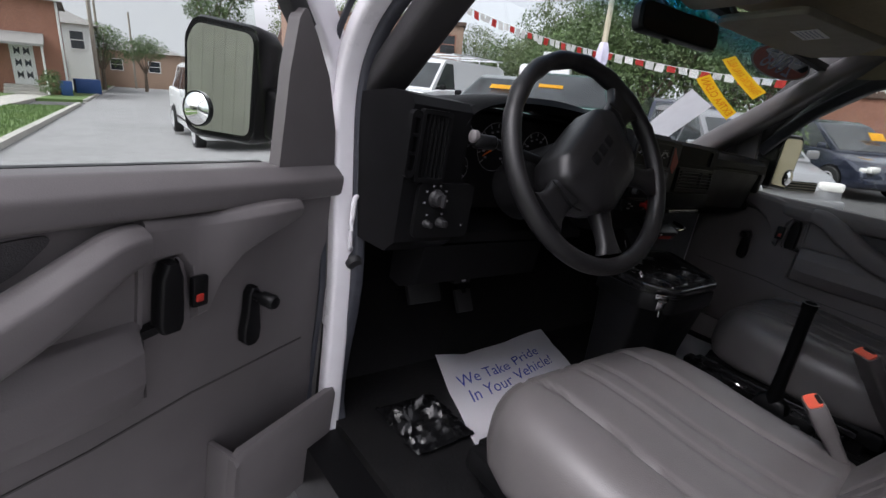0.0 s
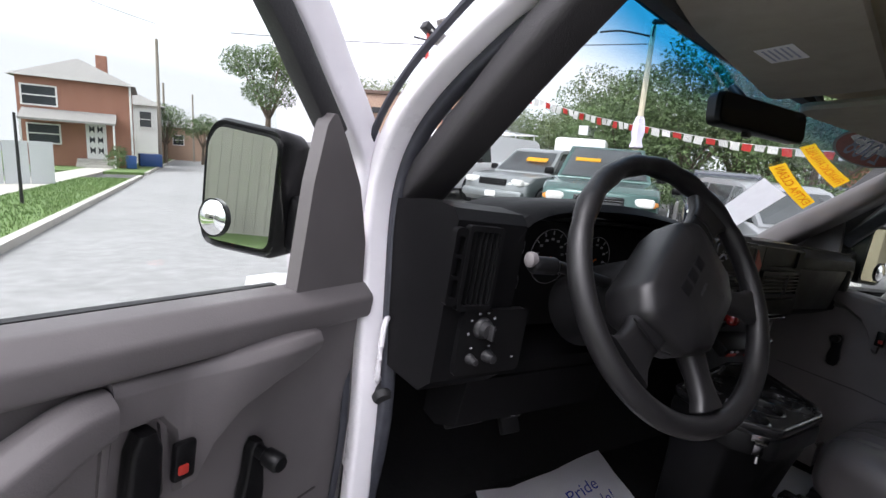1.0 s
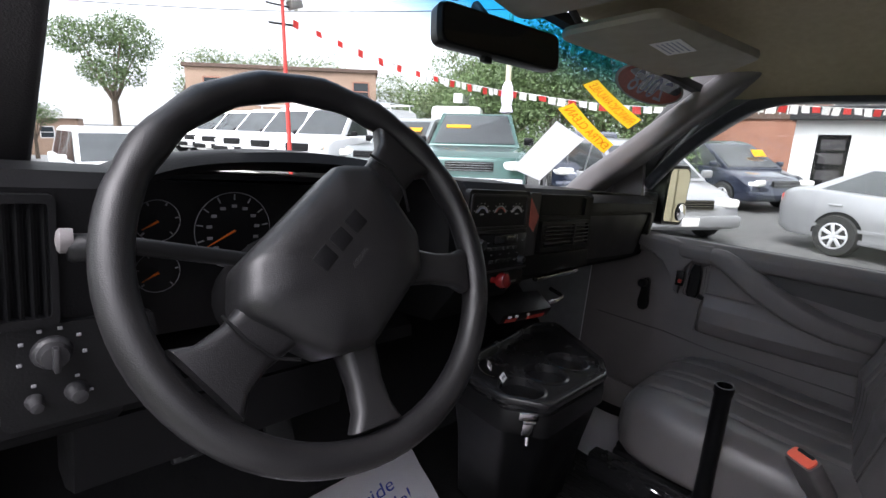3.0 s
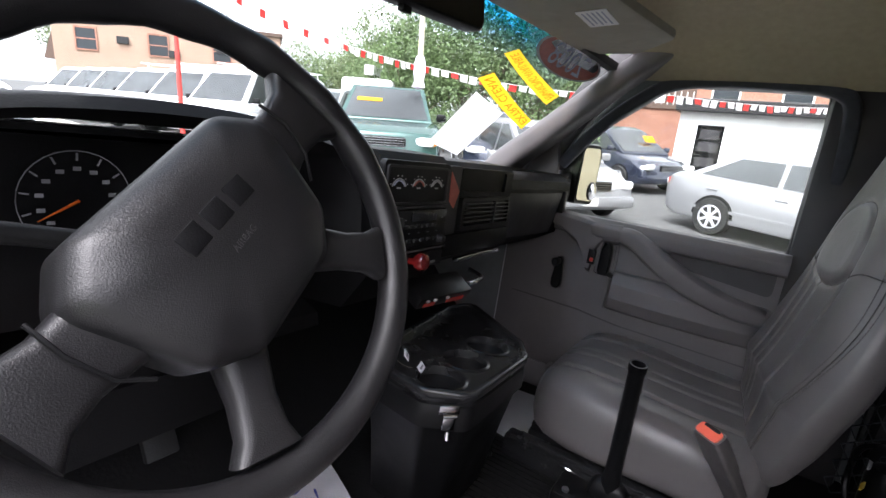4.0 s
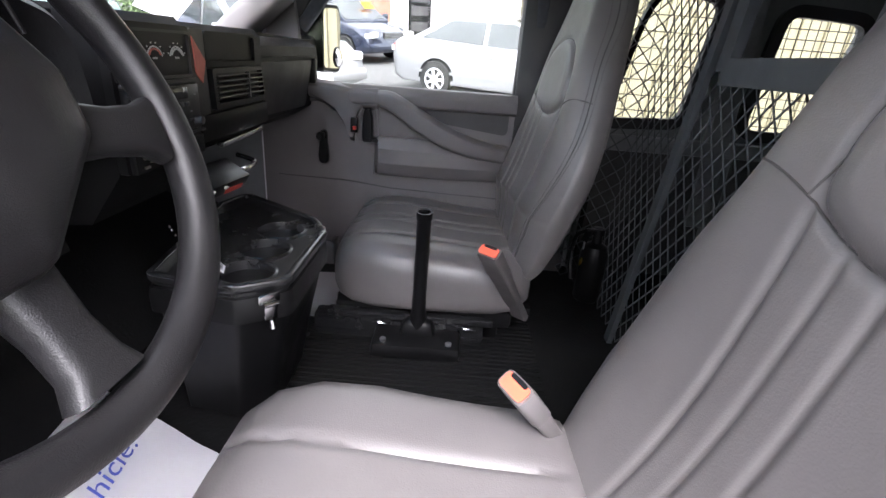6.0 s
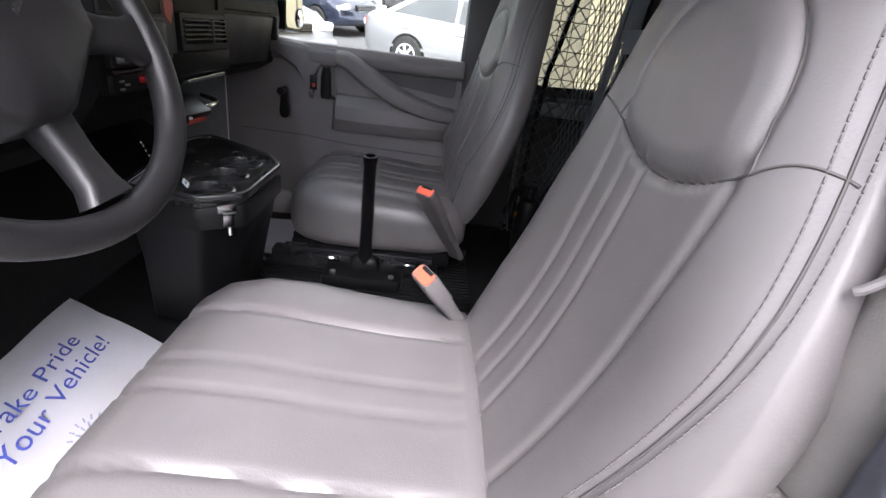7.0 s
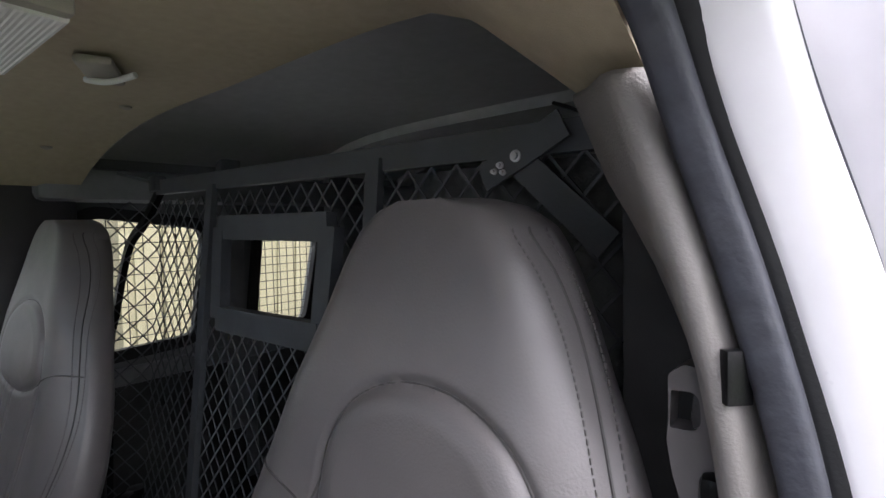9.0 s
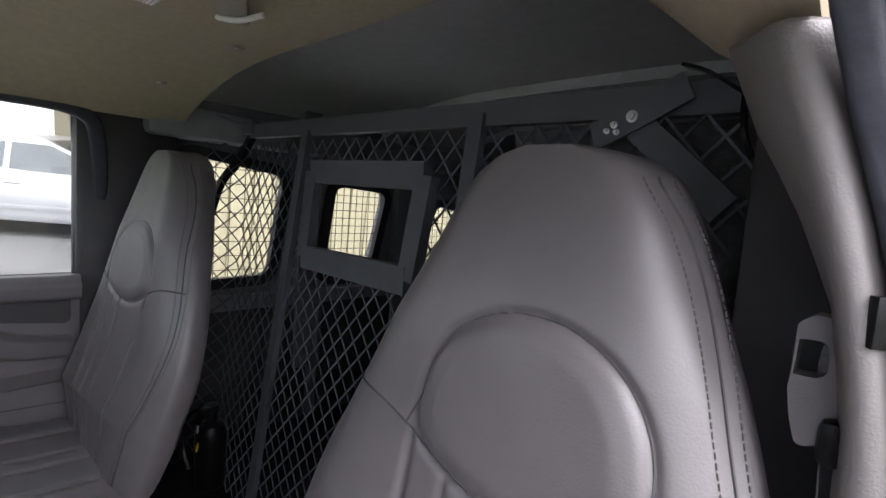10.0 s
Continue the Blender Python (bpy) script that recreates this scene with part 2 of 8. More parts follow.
M_ROOF = material("grey_shingle", (0.24, 0.23, 0.22), 0.9, vary=0.25, scale=10)
M_ROOFBR = material("brown_mansard", (0.10, 0.065, 0.05), 0.85, vary=0.25, scale=10)
M_DKGLASS = material("dark_window_glass", (0.03, 0.035, 0.04), 0.08, vary=0.1, scale=2)
# base colour raised to carry the pale reflections and light seen through the glass
M_CARGLASS = material("car_window_glass", (0.10, 0.11, 0.115), 0.05, vary=0.15, scale=1.5, spec=1.0, coat=1.0)
M_POLEW = material("weathered_pole_wood", (0.26, 0.23, 0.19), 0.85, vary=0.2, stretch=(8, 8, 0.6), bump=0.4, bump_scale=30)
M_POLEB = material("beige_pole_paint", (0.62, 0.55, 0.40), 0.6, vary=0.1, stain=0.3, stain_scale=2)
M_POLER = material("red_pole_paint", (0.55, 0.05, 0.04), 0.5, vary=0.1, stain=0.3, stain_scale=3)
M_FLAGR = material("red_flag", (0.6, 0.05, 0.04), 0.7)
M_FLAGW = material("white_flag", (0.8, 0.78, 0.76), 0.7)
M_CLOTH = material("lilac_white_bag", (0.68, 0.63, 0.78), 0.6, vary=0.15, scale=5)
M_VANW = material("white_fleet_paint", (0.75, 0.75, 0.76), 0.3, coat=0.4, vary=0.03)
M_SILVER = material("silver_car_paint", (0.341, 0.341, 0.353), 0.28, 0.5, coat=0.6, vary=0.03)
M_GREYCAR = material("grey_green_car_paint", (0.22, 0.235, 0.235), 0.28, 0.4, coat=0.6, vary=0.03)
M_GREEN = material("dark_green_car_paint", (0.035, 0.085, 0.075), 0.25, 0.3, coat=0.7, vary=0.04)
M_NAVY = material("dark_blue_car_paint", (0.025, 0.03, 0.05), 0.22, 0.3, coat=0.8, vary=0.04)
M_LAMP = material("headlight_lens", (0.75, 0.74, 0.7), 0.12, vary=0.05)
M_AMBER = material("amber_lens", (0.8, 0.28, 0.03), 0.2)
M_TYRE = material("tyre_rubber", (0.014, 0.014, 0.014), 0.85)
M_RIM = material("alloy_rim", (0.55, 0.55, 0.57), 0.35, 0.25, vary=0.05)
M_BLUEBIN = material("blue_plastic", (0.03, 0.09, 0.28), 0.5)
M_FENCE = material("pale_grey_fence", (0.52, 0.53, 0.55), 0.6, vary=0.04, stain=0.2, stain_scale=1.0)

# ---- mesh helpers ----
ORIGIN = {}


def thing(name, label, category, base=(0, 0, 0), group="", kind="", m=None):
    ob = new(name)
    ob.empty_display_size = 0.05
    ob.matrix_basis = m if m is not None else pose(*base)
    ORIGIN[ob] = Vector((0, 0, 0)) if m is not None else Vector(base)
    return tagged(ob, label, category, group, kind)


def mesh_of(name, bm, mat, smooth=True, angle=40):
    me = bpy.data.meshes.new(name)
    bmesh.ops.recalc_face_normals(bm, faces=bm.faces[:])
    lim = radians(angle)
    for f in bm.faces:
        f.smooth = smooth
    for e in bm.edges:
        e.smooth = len(e.link_faces) == 2 and e.calc_face_angle(0) < lim
    bm.to_mesh(me)
    bm.free()
    me.materials.append(mat)
    return me


def part(name, bm, mat, parent, label="", smooth=True, angle=40, kind="", shadow=True):
    root = parent
    while root.parent:
        root = root.parent
    bmesh.ops.translate(bm, vec=-ORIGIN.get(root, Vector()), verts=bm.verts[:])
    ob = new(name, mesh_of(name, bm, mat, smooth, angle))
    ob.parent = parent
    ob.visible_shadow = shadow
    return tagged(ob, label, kind=kind)


def single(name, bm, mat, label, category="", kind="", group="", smooth=True, angle=40, m=None):
    """A thing that is one plain mesh."""
    ob = new(name, mesh_of(name, bm, mat, smooth, angle))
    if m is not None:
        ob.matrix_basis = m
    return tagged(ob, label, category, group, kind)


def B():
    return bmesh.new()


def add(bm, verts, faces):
    vs = [bm.verts.new(v) for v in verts]
    for f in faces:
        try:
            bm.faces.new([vs[i] for i in f])
        except ValueError:
            pass
    return vs


def box(bm, c, s, rot=None, bev=0.0, seg=2, taper=(1, 1)):
    """A box of size s at c; bev rounds its edges; taper scales its top in x and y."""
    t = bmesh.new()
    bmesh.ops.create_cube(t, size=1.0)
    for v in t.verts:
        k = v.co.z > 0
        v.co = Vector((v.co.x * s[0] * (taper[0] if k else 1), v.co.y * s[1] * (taper[1] if k else 1), v.co.z * s[2]))
    if bev > 0:
        bmesh.ops.bevel(t, geom=t.edges[:], offset=bev, segments=seg, affect="EDGES", profile=0.5)
    m = Matrix.Translation(c) @ (rot if rot is not None else Matrix())
    bmesh.ops.transform(t, matrix=m, verts=t.verts[:])
    join(bm, t)
    return bm


def join(bm, t):
    t.verts.index_update()
    add(bm, [v.co.copy() for v in t.verts], [[v.index for v in f.verts] for f in t.faces])
    t.free()


def cyl(bm, a, b, r, r2=None, n=16, cap=True):
    a, b = Vector(a), Vector(b)
    r2 = r if r2 is None else r2
    w = (b - a).normalized()
    u = w.orthogonal().normalized()
    v = w.cross(u)
    ring = [[p + (u * math.cos(k * math.tau / n) + v * math.sin(k * math.tau / n)) * q for k in range(n)] for p, q in ((a, r), (b, r2))]
    faces = [[k, (k + 1) % n, n + (k + 1) % n, n + k] for k in range(n)]
    if cap:
        faces += [list(range(n))[::-1], list(range(n, 2 * n))]
    add(bm, ring[0] + ring[1], faces)
    return bm


def sweep(bm, pts, sec, closed=False, up=(0, 0, 1), scale=None):
    """Carries the outline sec (pairs across, up) along pts."""
    pts = [Vector(p) for p in pts]
    n, rings = len(pts), []
    for i, p in enumerate(pts):
        a = pts[(i - 1) % n] if closed or i else p
        c = pts[(i + 1) % n] if closed or i < n - 1 else p
        w = (c - a).normalized()
        s = w.cross(Vector(up))
        s = s.normalized() if s.length > 1e-4 else w.orthogonal().normalized()
        u = s.cross(w)
        k = scale[i] if scale else 1.0
        rings.append([p + (s * x + u * y) * k for x, y in sec])
    m = len(sec)
    faces = []
    for i in range(n if closed else n - 1):
        j = (i + 1) % n
        faces += [[i * m + k, i * m + (k + 1) % m, j * m + (k + 1) % m, j * m + k] for k in range(m)]
    if not closed:
        faces += [list(range(m))[::-1], list(range((n - 1) * m, n * m))]
    add(bm, [v for r in rings for v in r], faces)
    return bm


def disc_sec(r, n=10, ry=None):
    return [(r * math.cos(k * math.tau / n), (ry or r) * math.sin(k * math.tau / n)) for k in range(n)]


def rect_sec(w, h):
    return [(-w / 2, -h / 2), (w / 2, -h / 2), (w / 2, h / 2), (-w / 2, h / 2)]


def tube(bm, pts, r, n=10, closed=False):
    return sweep(bm, pts, disc_sec(r, n), closed)


def smoothline(pts, n=8, closed=False):
    """A Catmull-Rom line through pts."""
    pts = [Vector(p) for p in pts]
    out, m = [], len(pts)
    for i in range(m if closed else m - 1):
        p1, p2 = pts[i], pts[(i + 1) % m]
        p0 = pts[(i - 1) % m] if closed or i else p1
        p3 = pts[(i + 2) % m] if closed or i < m - 2 else p2
        for k in range(n):
            t = k / n
            out.append(0.5 * (2 * p1 + (p2 - p0) * t + (2 * p0 - 5 * p1 + 4 * p2 - p3) * t * t + (3 * p1 - p0 - 3 * p2 + p3) * t ** 3))
    if not closed:
        out.append(pts[-1])
    return out


def loft(bm, rings, caps=True):
    m = len(rings[0])
    faces = []
    for i in range(len(rings) - 1):
        faces += [[i * m + k, i * m + (k + 1) % m, (i + 1) * m + (k + 1) % m, (i + 1) * m + k] for k in range(m)]
    if caps:
        faces += [list(range(m))[::-1], list(range((len(rings) - 1) * m, len(rings) * m))]
    add(bm, [Vector(v) for r in rings for v in r], faces)
    return bm


def lathe(bm, prof, m=None, n=20):
    """Turns pairs (radius, height) round z."""
    rings = [[(r * math.cos(k * math.tau / n), r * math.sin(k * math.tau / n), z) for k in range(n)] for r, z in prof]
    if m is not None:
        rings = [[m @ Vector(v) for v in r] for r in rings]
    return loft(bm, rings)


def rounded(poly, r, n=5):
    """A polygon (2D) with round corners; r one radius or one a corner."""
    out, m = [], len(poly)
    for i, p in enumerate(poly):
        p, a, c = Vector(p), Vector(poly[i - 1]), Vector(poly[(i + 1) % m])
        q = r[i] if hasattr(r, "__len__") else r
        da, dc = (a - p).normalized(), (c - p).normalized()
        half = da.angle(dc) / 2
        cut = min(q / max(math.tan(half), 0.05), 0.49 * (a - p).length, 0.49 * (c - p).length)
        s, e = p + da * cut, p + dc * cut
        for k in range(n + 1):
            t = k / n
            out.append(tuple((1 - t) ** 2 * s + 2 * t * (1 - t) * p + t * t * e))
    return out


def slab(bm, outer, holes, to3, depth, off=0.0):
    """A flat plate with holes: polygons in 2D, put into space by to3(a, b, d)."""
    t = bmesh.new()
    edges = []
    for loop in [outer, *holes]:
        vs = [t.verts.new((p[0], p[1], 0)) for p in loop]
        edges += [t.edges.new((vs[i], vs[(i + 1) % len(vs)])) for i in range(len(vs))]
    bmesh.ops.triangle_fill(t, use_beauty=True, use_dissolve=False, edges=edges)
    got = bmesh.ops.extrude_face_region(t, geom=t.faces[:])
    for v in got["geom"]:
        if isinstance(v, bmesh.types.BMVert):
            v.co.z = depth
    for v in t.verts:
        v.co = Vector(to3(v.co.x, v.co.y, v.co.z + off))
    join(bm, t)
    return bm


def yz(x):
    return lambda a, b, d: (x + d, a, b)


def xz(y):
    return lambda a, b, d: (a, y + d, b)


def xy(z):
    return lambda a, b, d: (a, b, z + d)


def text_mesh(bm, words, size, m, depth=0.0008, align="LEFT", spacing=1.0):
    """Lettering in the built-in font, joined into bm."""
    cu = bpy.data.curves.new("lettering", "FONT")
    cu.body, cu.size, cu.extrude, cu.align_x, cu.resolution_u = words, size, depth, align, 3
    cu.space_character = spacing
    ob = bpy.data.objects.new("lettering", cu)
    scene.collection.objects.link(ob)
    dg = bpy.context.evaluated_depsgraph_get()
    me = bpy.data.meshes.new_from_object(ob.evaluated_get(dg))
    t = bmesh.new()
    t.from_mesh(me)
    bmesh.ops.transform(t, matrix=m, verts=t.verts[:])
    join(bm, t)
    bpy.data.objects.remove(ob)
    bpy.data.curves.remove(cu)
    bpy.data.meshes.remove(me)
    return bm


def frame_of(o, right, up):
    """A pose with its x along right and its y near up."""
    x = Vector(right).normalized()
    z = x.cross(Vector(up)).normalized()
    y = z.cross(x)
    return Matrix.Translation(o) @ Matrix((x, y, z)).transposed().to_4x4()

# ---- the van's shell (x to its right, y ahead, z up) ----
FLOOR = 0.78


def screen_y(x, z):
    """Where the windscreen stands."""
    return 0.30 - (z - 1.46) * 1.1 + 0.22 * (1 - (x / 0.8) ** 2)


def lining_z(x, y):
    """Height of the headliner."""
    side = 1.79 + 0.145 * max(0.0, 1 - (abs(x) / 0.76) ** 4)
    front = 1.832 + 0.103 * min(1.0, max(0.0, (0.16 - y) / 0.42)) ** 0.6
    side -= 0.10 * min(1.0, max(0.0, (-0.44 - x) / 0.17)) * min(1.0, max(0.0, (-0.60 - y) / 0.22))
    return min(side, front)


def sheet(bm, xs, ys, zf, thick):
    """A curved plate over a grid."""
    n, m = len(xs), len(ys)
    top = [(x, y, zf(x, y)) for y in ys for x in xs]
    low = [(x, y, zf(x, y) + thick) for y in ys for x in xs]
    faces = []
    for j in range(m - 1):
        for i in range(n - 1):
            a = j * n + i
            faces.append([a, a + 1, a + n + 1, a + n])
            faces.append([k + n * m for k in (a, a + n, a + n + 1, a + 1)])
    edge = [j for j in range(n)] + [j * n + n - 1 for j in range(1, m)] + [(m - 1) * n + i for i in range(n - 2, -1, -1)] + [j * n for j in range(m - 2, 0, -1)]
    faces += [[edge[k], edge[(k + 1) % len(edge)], edge[(k + 1) % len(edge)] + n * m, edge[k] + n * m] for k in range(len(edge))]
    add(bm, top + low, faces)
    return bm


def span(a, b, n):
    return [a + (b - a) * k / (n - 1) for k in range(n)]


bm = B()
box(bm, (0, -1.55, FLOOR - 0.03), (1.70, 3.75, 0.06))
add(bm, [(-0.85, 0.32, 0.78), (0.85, 0.32, 0.78), (0.85, 0.62, 1.08), (-0.85, 0.62, 1.08), (-0.85, 0.32, 0.72), (0.85, 0.32, 0.72), (0.85, 0.66, 1.05), (-0.85, 0.66, 1.05)],
    [[0, 1, 2, 3], [4, 5, 6, 7], [0, 1, 5, 4], [2, 3, 7, 6], [1, 2, 6, 5], [0, 3, 7, 4]])
for k in range(26):
    box(bm, (0.02 + 0.02 * k * 0.9, -0.25, FLOOR + 0.001), (0.008, 0.75, 0.006))
single("floor", bm, M_MAT, "black ribbed rubber van floor and toe board", "floor", "structure")

bm = B()
add(bm, [(-0.84, 0.66, 0.6), (0.85, 0.66, 0.6), (0.85, 0.62, 1.42), (-0.84, 0.62, 1.42), (-0.84, 0.71, 0.6), (0.85, 0.71, 0.6), (0.85, 0.71, 1.42), (-0.84, 0.71, 1.42)],
    [[0, 1, 2, 3], [4, 5, 6, 7], [0, 1, 5, 4], [2, 3, 7, 6], [1, 2, 6, 5], [0, 3, 7, 4]])
single("wall_front", bm, M_BLACK, "black firewall behind the dashboard", "wall", "structure")

# headliner with an arched rear edge
bm = B()
xs = span(-0.715, 0.76, 25)
rows_n = 14
vt = []
for j in range(rows_n):
    for x in xs:
        y0 = min(screen_y(x, 1.835) - 0.02, 0.13) if abs(x) < 0.7 else -0.06
        y1 = -0.87 + 0.08 * (x / 0.76) ** 2 * (1 if x > 0 else 0.1)
        y = y0 + (y1 - y0) * j / (rows_n - 1)
        xe = max(x, -0.715 + 0.025 * min(1.0, max(0.0, (-0.42 - y) / 0.2)))
        vt.append((xe, y, lining_z(xe, y)))
n = len(xs)
fc = [[j * n + i, j * n + i + 1, (j + 1) * n + i + 1, (j + 1) * n + i] for j in range(rows_n - 1) for i in range(n - 1)]
off = len(vt)
vt += [(x, y, z + 0.02) for x, y, z in vt]
fc += [[k + off for k in reversed(f)] for f in fc]
edge = list(range(n)) + [j * n + n - 1 for j in range(1, rows_n)] + [(rows_n - 1) * n + i for i in range(n - 2, -1, -1)] + [j * n for j in range(rows_n - 2, 0, -1)]
fc += [[edge[k], edge[(k + 1) % len(edge)], edge[(k + 1) % len(edge)] + off, edge[k] + off] for k in range(len(edge))]
add(bm, vt, fc)
single("ceiling", bm, M_HEADL, "beige cloth headliner with an arched rear edge", "ceiling", "structure")

def taper_sheet(bm, xs, ys, zf, thick):
    """A roof plate that narrows towards the windscreen."""
    sheet(bm, xs, ys, zf, thick)
    for v in bm.verts:
        v.co.x *= 1.0 if v.co.x > 0 else 0.80 + 0.12 * min(1.0, max(0.0, (-0.80 - v.co.y) / 0.30))
    return bm


# bare steel roof over the load space
bm = B()
taper_sheet(bm, span(-0.90, 0.90, 21), span(-0.10, -3.45, 30), lambda x, y: 2.0 - 0.13 * (abs(x) / 0.9) ** 4 - (0.16 * max(0, (y + 0.12) / 0.22) if y > -0.12 else 0), 0.02)
for yy in (-1.6, -2.1, -2.6):
    sweep(bm, [(x, yy, 1.985 - 0.13 * (abs(x) / 0.9) ** 4) for x in span(-0.86, 0.86, 15)], rect_sec(0.07, 0.03))
single("roof", bm, M_ROOFIN, "bare grey steel van roof with cross ribs", "roof", "structure")

# side walls
WIN_CARGO = [[(-0.80, 1.30), (-1.115, 1.315), (-1.165, 1.69), (-0.80, 1.735)], [(-1.30, 1.295), (-1.54, 1.295), (-1.62, 1.66), (-1.345, 1.675)],
             [(-1.735, 1.30), (-2.15, 1.285), (-2.20, 1.58), (-1.89, 1.625)]]
bm = B()
door_hole = rounded([(0.26, 0.66), (-0.62, 0.66), (-0.62, 1.80), (-0.16, 1.80), (0.26, 1.47)], [0.05, 0.08, 0.12, 0.12, 0.05])
slab(bm, [(0.72, 0.5), (-3.45, 0.5), (-3.45, 2.0), (-0.16, 1.97), (0.30, 1.52), (0.72, 1.42)], [door_hole] + [rounded(w, 0.05) for w in WIN_CARGO], yz(0.87), 0.05)
single("wall_right", bm, M_CARGO, "grey painted steel side of the van with window openings", "wall", "structure")
bm = B()
slab(bm, [(0.72, 0.5), (-3.45, 0.5), (-3.45, 2.0), (-0.95, 1.99), (-0.80, 1.90), (-0.60, 1.875), (-0.12, 1.852), (0.085, 1.738), (0.19, 1.665), (0.292, 1.51), (0.30, 1.36), (0.72, 1.34)], [rounded([(0.245, 0.66), (-0.70, 0.66), (-0.775, 1.0), (-0.785, 1.62), (-0.73, 1.82), (-0.60, 1.865), (-0.13, 1.84), (0.07, 1.727), (0.175, 1.655), (0.277, 1.50), (0.272, 1.40)], [0.05, 0.1, 0.2, 0.1, 0.08, 0.05, 0.06, 0.03, 0.03, 0.05, 0.05])], yz(-0.832), 0.010)
single("wall_left", bm, M_WHITE, "white painted steel side of the van with the door opening", "wall", "structure")
bm = B()
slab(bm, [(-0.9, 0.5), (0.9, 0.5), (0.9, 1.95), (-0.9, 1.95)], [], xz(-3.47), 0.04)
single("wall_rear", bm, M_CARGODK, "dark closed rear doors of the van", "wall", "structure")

for k, w in enumerate(WIN_CARGO):
    t = thing("window_%d" % (k + 1), "load space window with a black rubber surround and wire guard", "window", (0.9, w[0][0], w[0][1]), kind="structure")
    bm = B()
    ring = [(0.865, a, b) for a, b in rounded(w, 0.06, 6)]
    sweep(bm, ring, rect_sec(0.035, 0.025), closed=True, up=(1, 0, 0))
    part("window_frame", bm, M_RUBBER, t)
    bm = B()
    slab(bm, rounded(w, 0.05), [], yz(0.895), 0.005)
    part("pane", bm, M_GLASS, t, shadow=False)
    bm = B()
    y0, y1 = min(p[0] for p in w), max(p[0] for p in w)
    z0, z1 = min(p[1] for p in w), max(p[1] for p in w)
    st = 0.048 if k == 0 else 0.03
    for i in range(int((y1 - y0) / st) + 1):
        cyl(bm, (0.88, y0 + i * st, z0 - 0.02), (0.88, y0 + i * st, z1 + 0.01), 0.0016, n=5)
    for i in range(int((z1 - z0) / st) + 1):
        cyl(bm, (0.882, y0 - 0.01, z0 + i * st), (0.882, y1 + 0.01, z0 + i * st), 0.0016, n=5)
    part("wire_guard", bm, M_BLACK, t, kind="stuff")
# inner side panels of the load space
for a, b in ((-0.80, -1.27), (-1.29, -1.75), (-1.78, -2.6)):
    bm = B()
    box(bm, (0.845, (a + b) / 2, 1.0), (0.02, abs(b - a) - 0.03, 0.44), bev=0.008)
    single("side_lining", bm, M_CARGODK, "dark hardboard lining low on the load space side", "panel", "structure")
bm = B()
for a in (-0.735, -1.235, -1.675, -2.4):
    box(bm, (0.845, a, 1.45), (0.045, 0.075, 0.95), bev=0.012)
box(bm, (0.84, -1.6, 1.245), (0.04, 1.8, 0.05), bev=0.01)
box(bm, (0.80, -1.7, 1.80), (0.10, 2.0, 0.09), bev=0.02)
single("body_ribs", bm, M_CARGO, "grey painted steel ribs of the load space", "rib", "structure")
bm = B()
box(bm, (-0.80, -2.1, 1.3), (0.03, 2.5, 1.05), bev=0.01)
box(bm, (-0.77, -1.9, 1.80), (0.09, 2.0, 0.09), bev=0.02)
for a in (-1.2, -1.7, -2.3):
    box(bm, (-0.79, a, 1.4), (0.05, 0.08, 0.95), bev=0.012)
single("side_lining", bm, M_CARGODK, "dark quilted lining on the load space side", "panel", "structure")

# windscreen, tint band and pillars
ws = thing("windscreen", "curved laminated windscreen with a blue shade band", "windscreen", (0, 0.5, 1.44), kind="structure")


def screen_patch(bm, x0, x1, z0f, z1f, nx=24, nz=8, thick=0.005, off=0.0):
    v, f = [], []
    for i in range(nx + 1):
        x = x0 + (x1 - x0) * i / nx
        a, b = z0f(x), z1f(x)
        for j in range(nz + 1):
            z = a + (b - a) * j / nz
            v.append((x, screen_y(x, z) + off, z))
    m = nz + 1
    for i in range(nx):
        for j in range(nz):
            f.append([i * m + j, (i + 1) * m + j, (i + 1) * m + j + 1, i * m + j + 1])
    add(bm, v, f)
    return bm


ztop = lambda x: 1.845 - 0.06 * (x / 0.8) ** 2
bm = screen_patch(B(), -0.80, 0.80, lambda x: 1.40, lambda x: ztop(x))
part("pane", bm, M_GLASSWS, ws, shadow=False)
bm = screen_patch(B(), -0.76, 0.60, lambda x: ztop(x) - 0.135 + 0.02 * (x / 0.8) ** 2, lambda x: ztop(x), off=-0.007, nz=3)
part("shade_band", bm, M_TINT, ws, "blue shade band that fades downwards", shadow=False)
bm = B()
sweep(bm, [(x, screen_y(x, ztop(x)) - 0.01, ztop(x) + 0.004) for x in span(-0.76, 0.76, 20)], rect_sec(0.03, 0.02))
part("top_seal", bm, M_RUBBER, ws)

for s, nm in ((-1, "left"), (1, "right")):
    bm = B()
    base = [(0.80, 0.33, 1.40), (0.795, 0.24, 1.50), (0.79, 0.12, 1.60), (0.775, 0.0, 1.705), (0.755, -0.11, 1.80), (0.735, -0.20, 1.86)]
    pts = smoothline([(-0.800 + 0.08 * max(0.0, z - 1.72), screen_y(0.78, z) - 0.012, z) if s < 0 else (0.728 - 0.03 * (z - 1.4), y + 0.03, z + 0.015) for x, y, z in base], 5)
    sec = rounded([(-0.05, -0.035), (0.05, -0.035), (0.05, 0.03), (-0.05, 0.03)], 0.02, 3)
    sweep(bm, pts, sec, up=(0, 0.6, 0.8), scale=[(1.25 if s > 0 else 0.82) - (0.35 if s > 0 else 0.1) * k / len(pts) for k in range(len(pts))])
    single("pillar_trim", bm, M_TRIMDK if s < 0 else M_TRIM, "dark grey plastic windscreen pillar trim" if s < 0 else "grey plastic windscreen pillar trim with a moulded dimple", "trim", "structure")

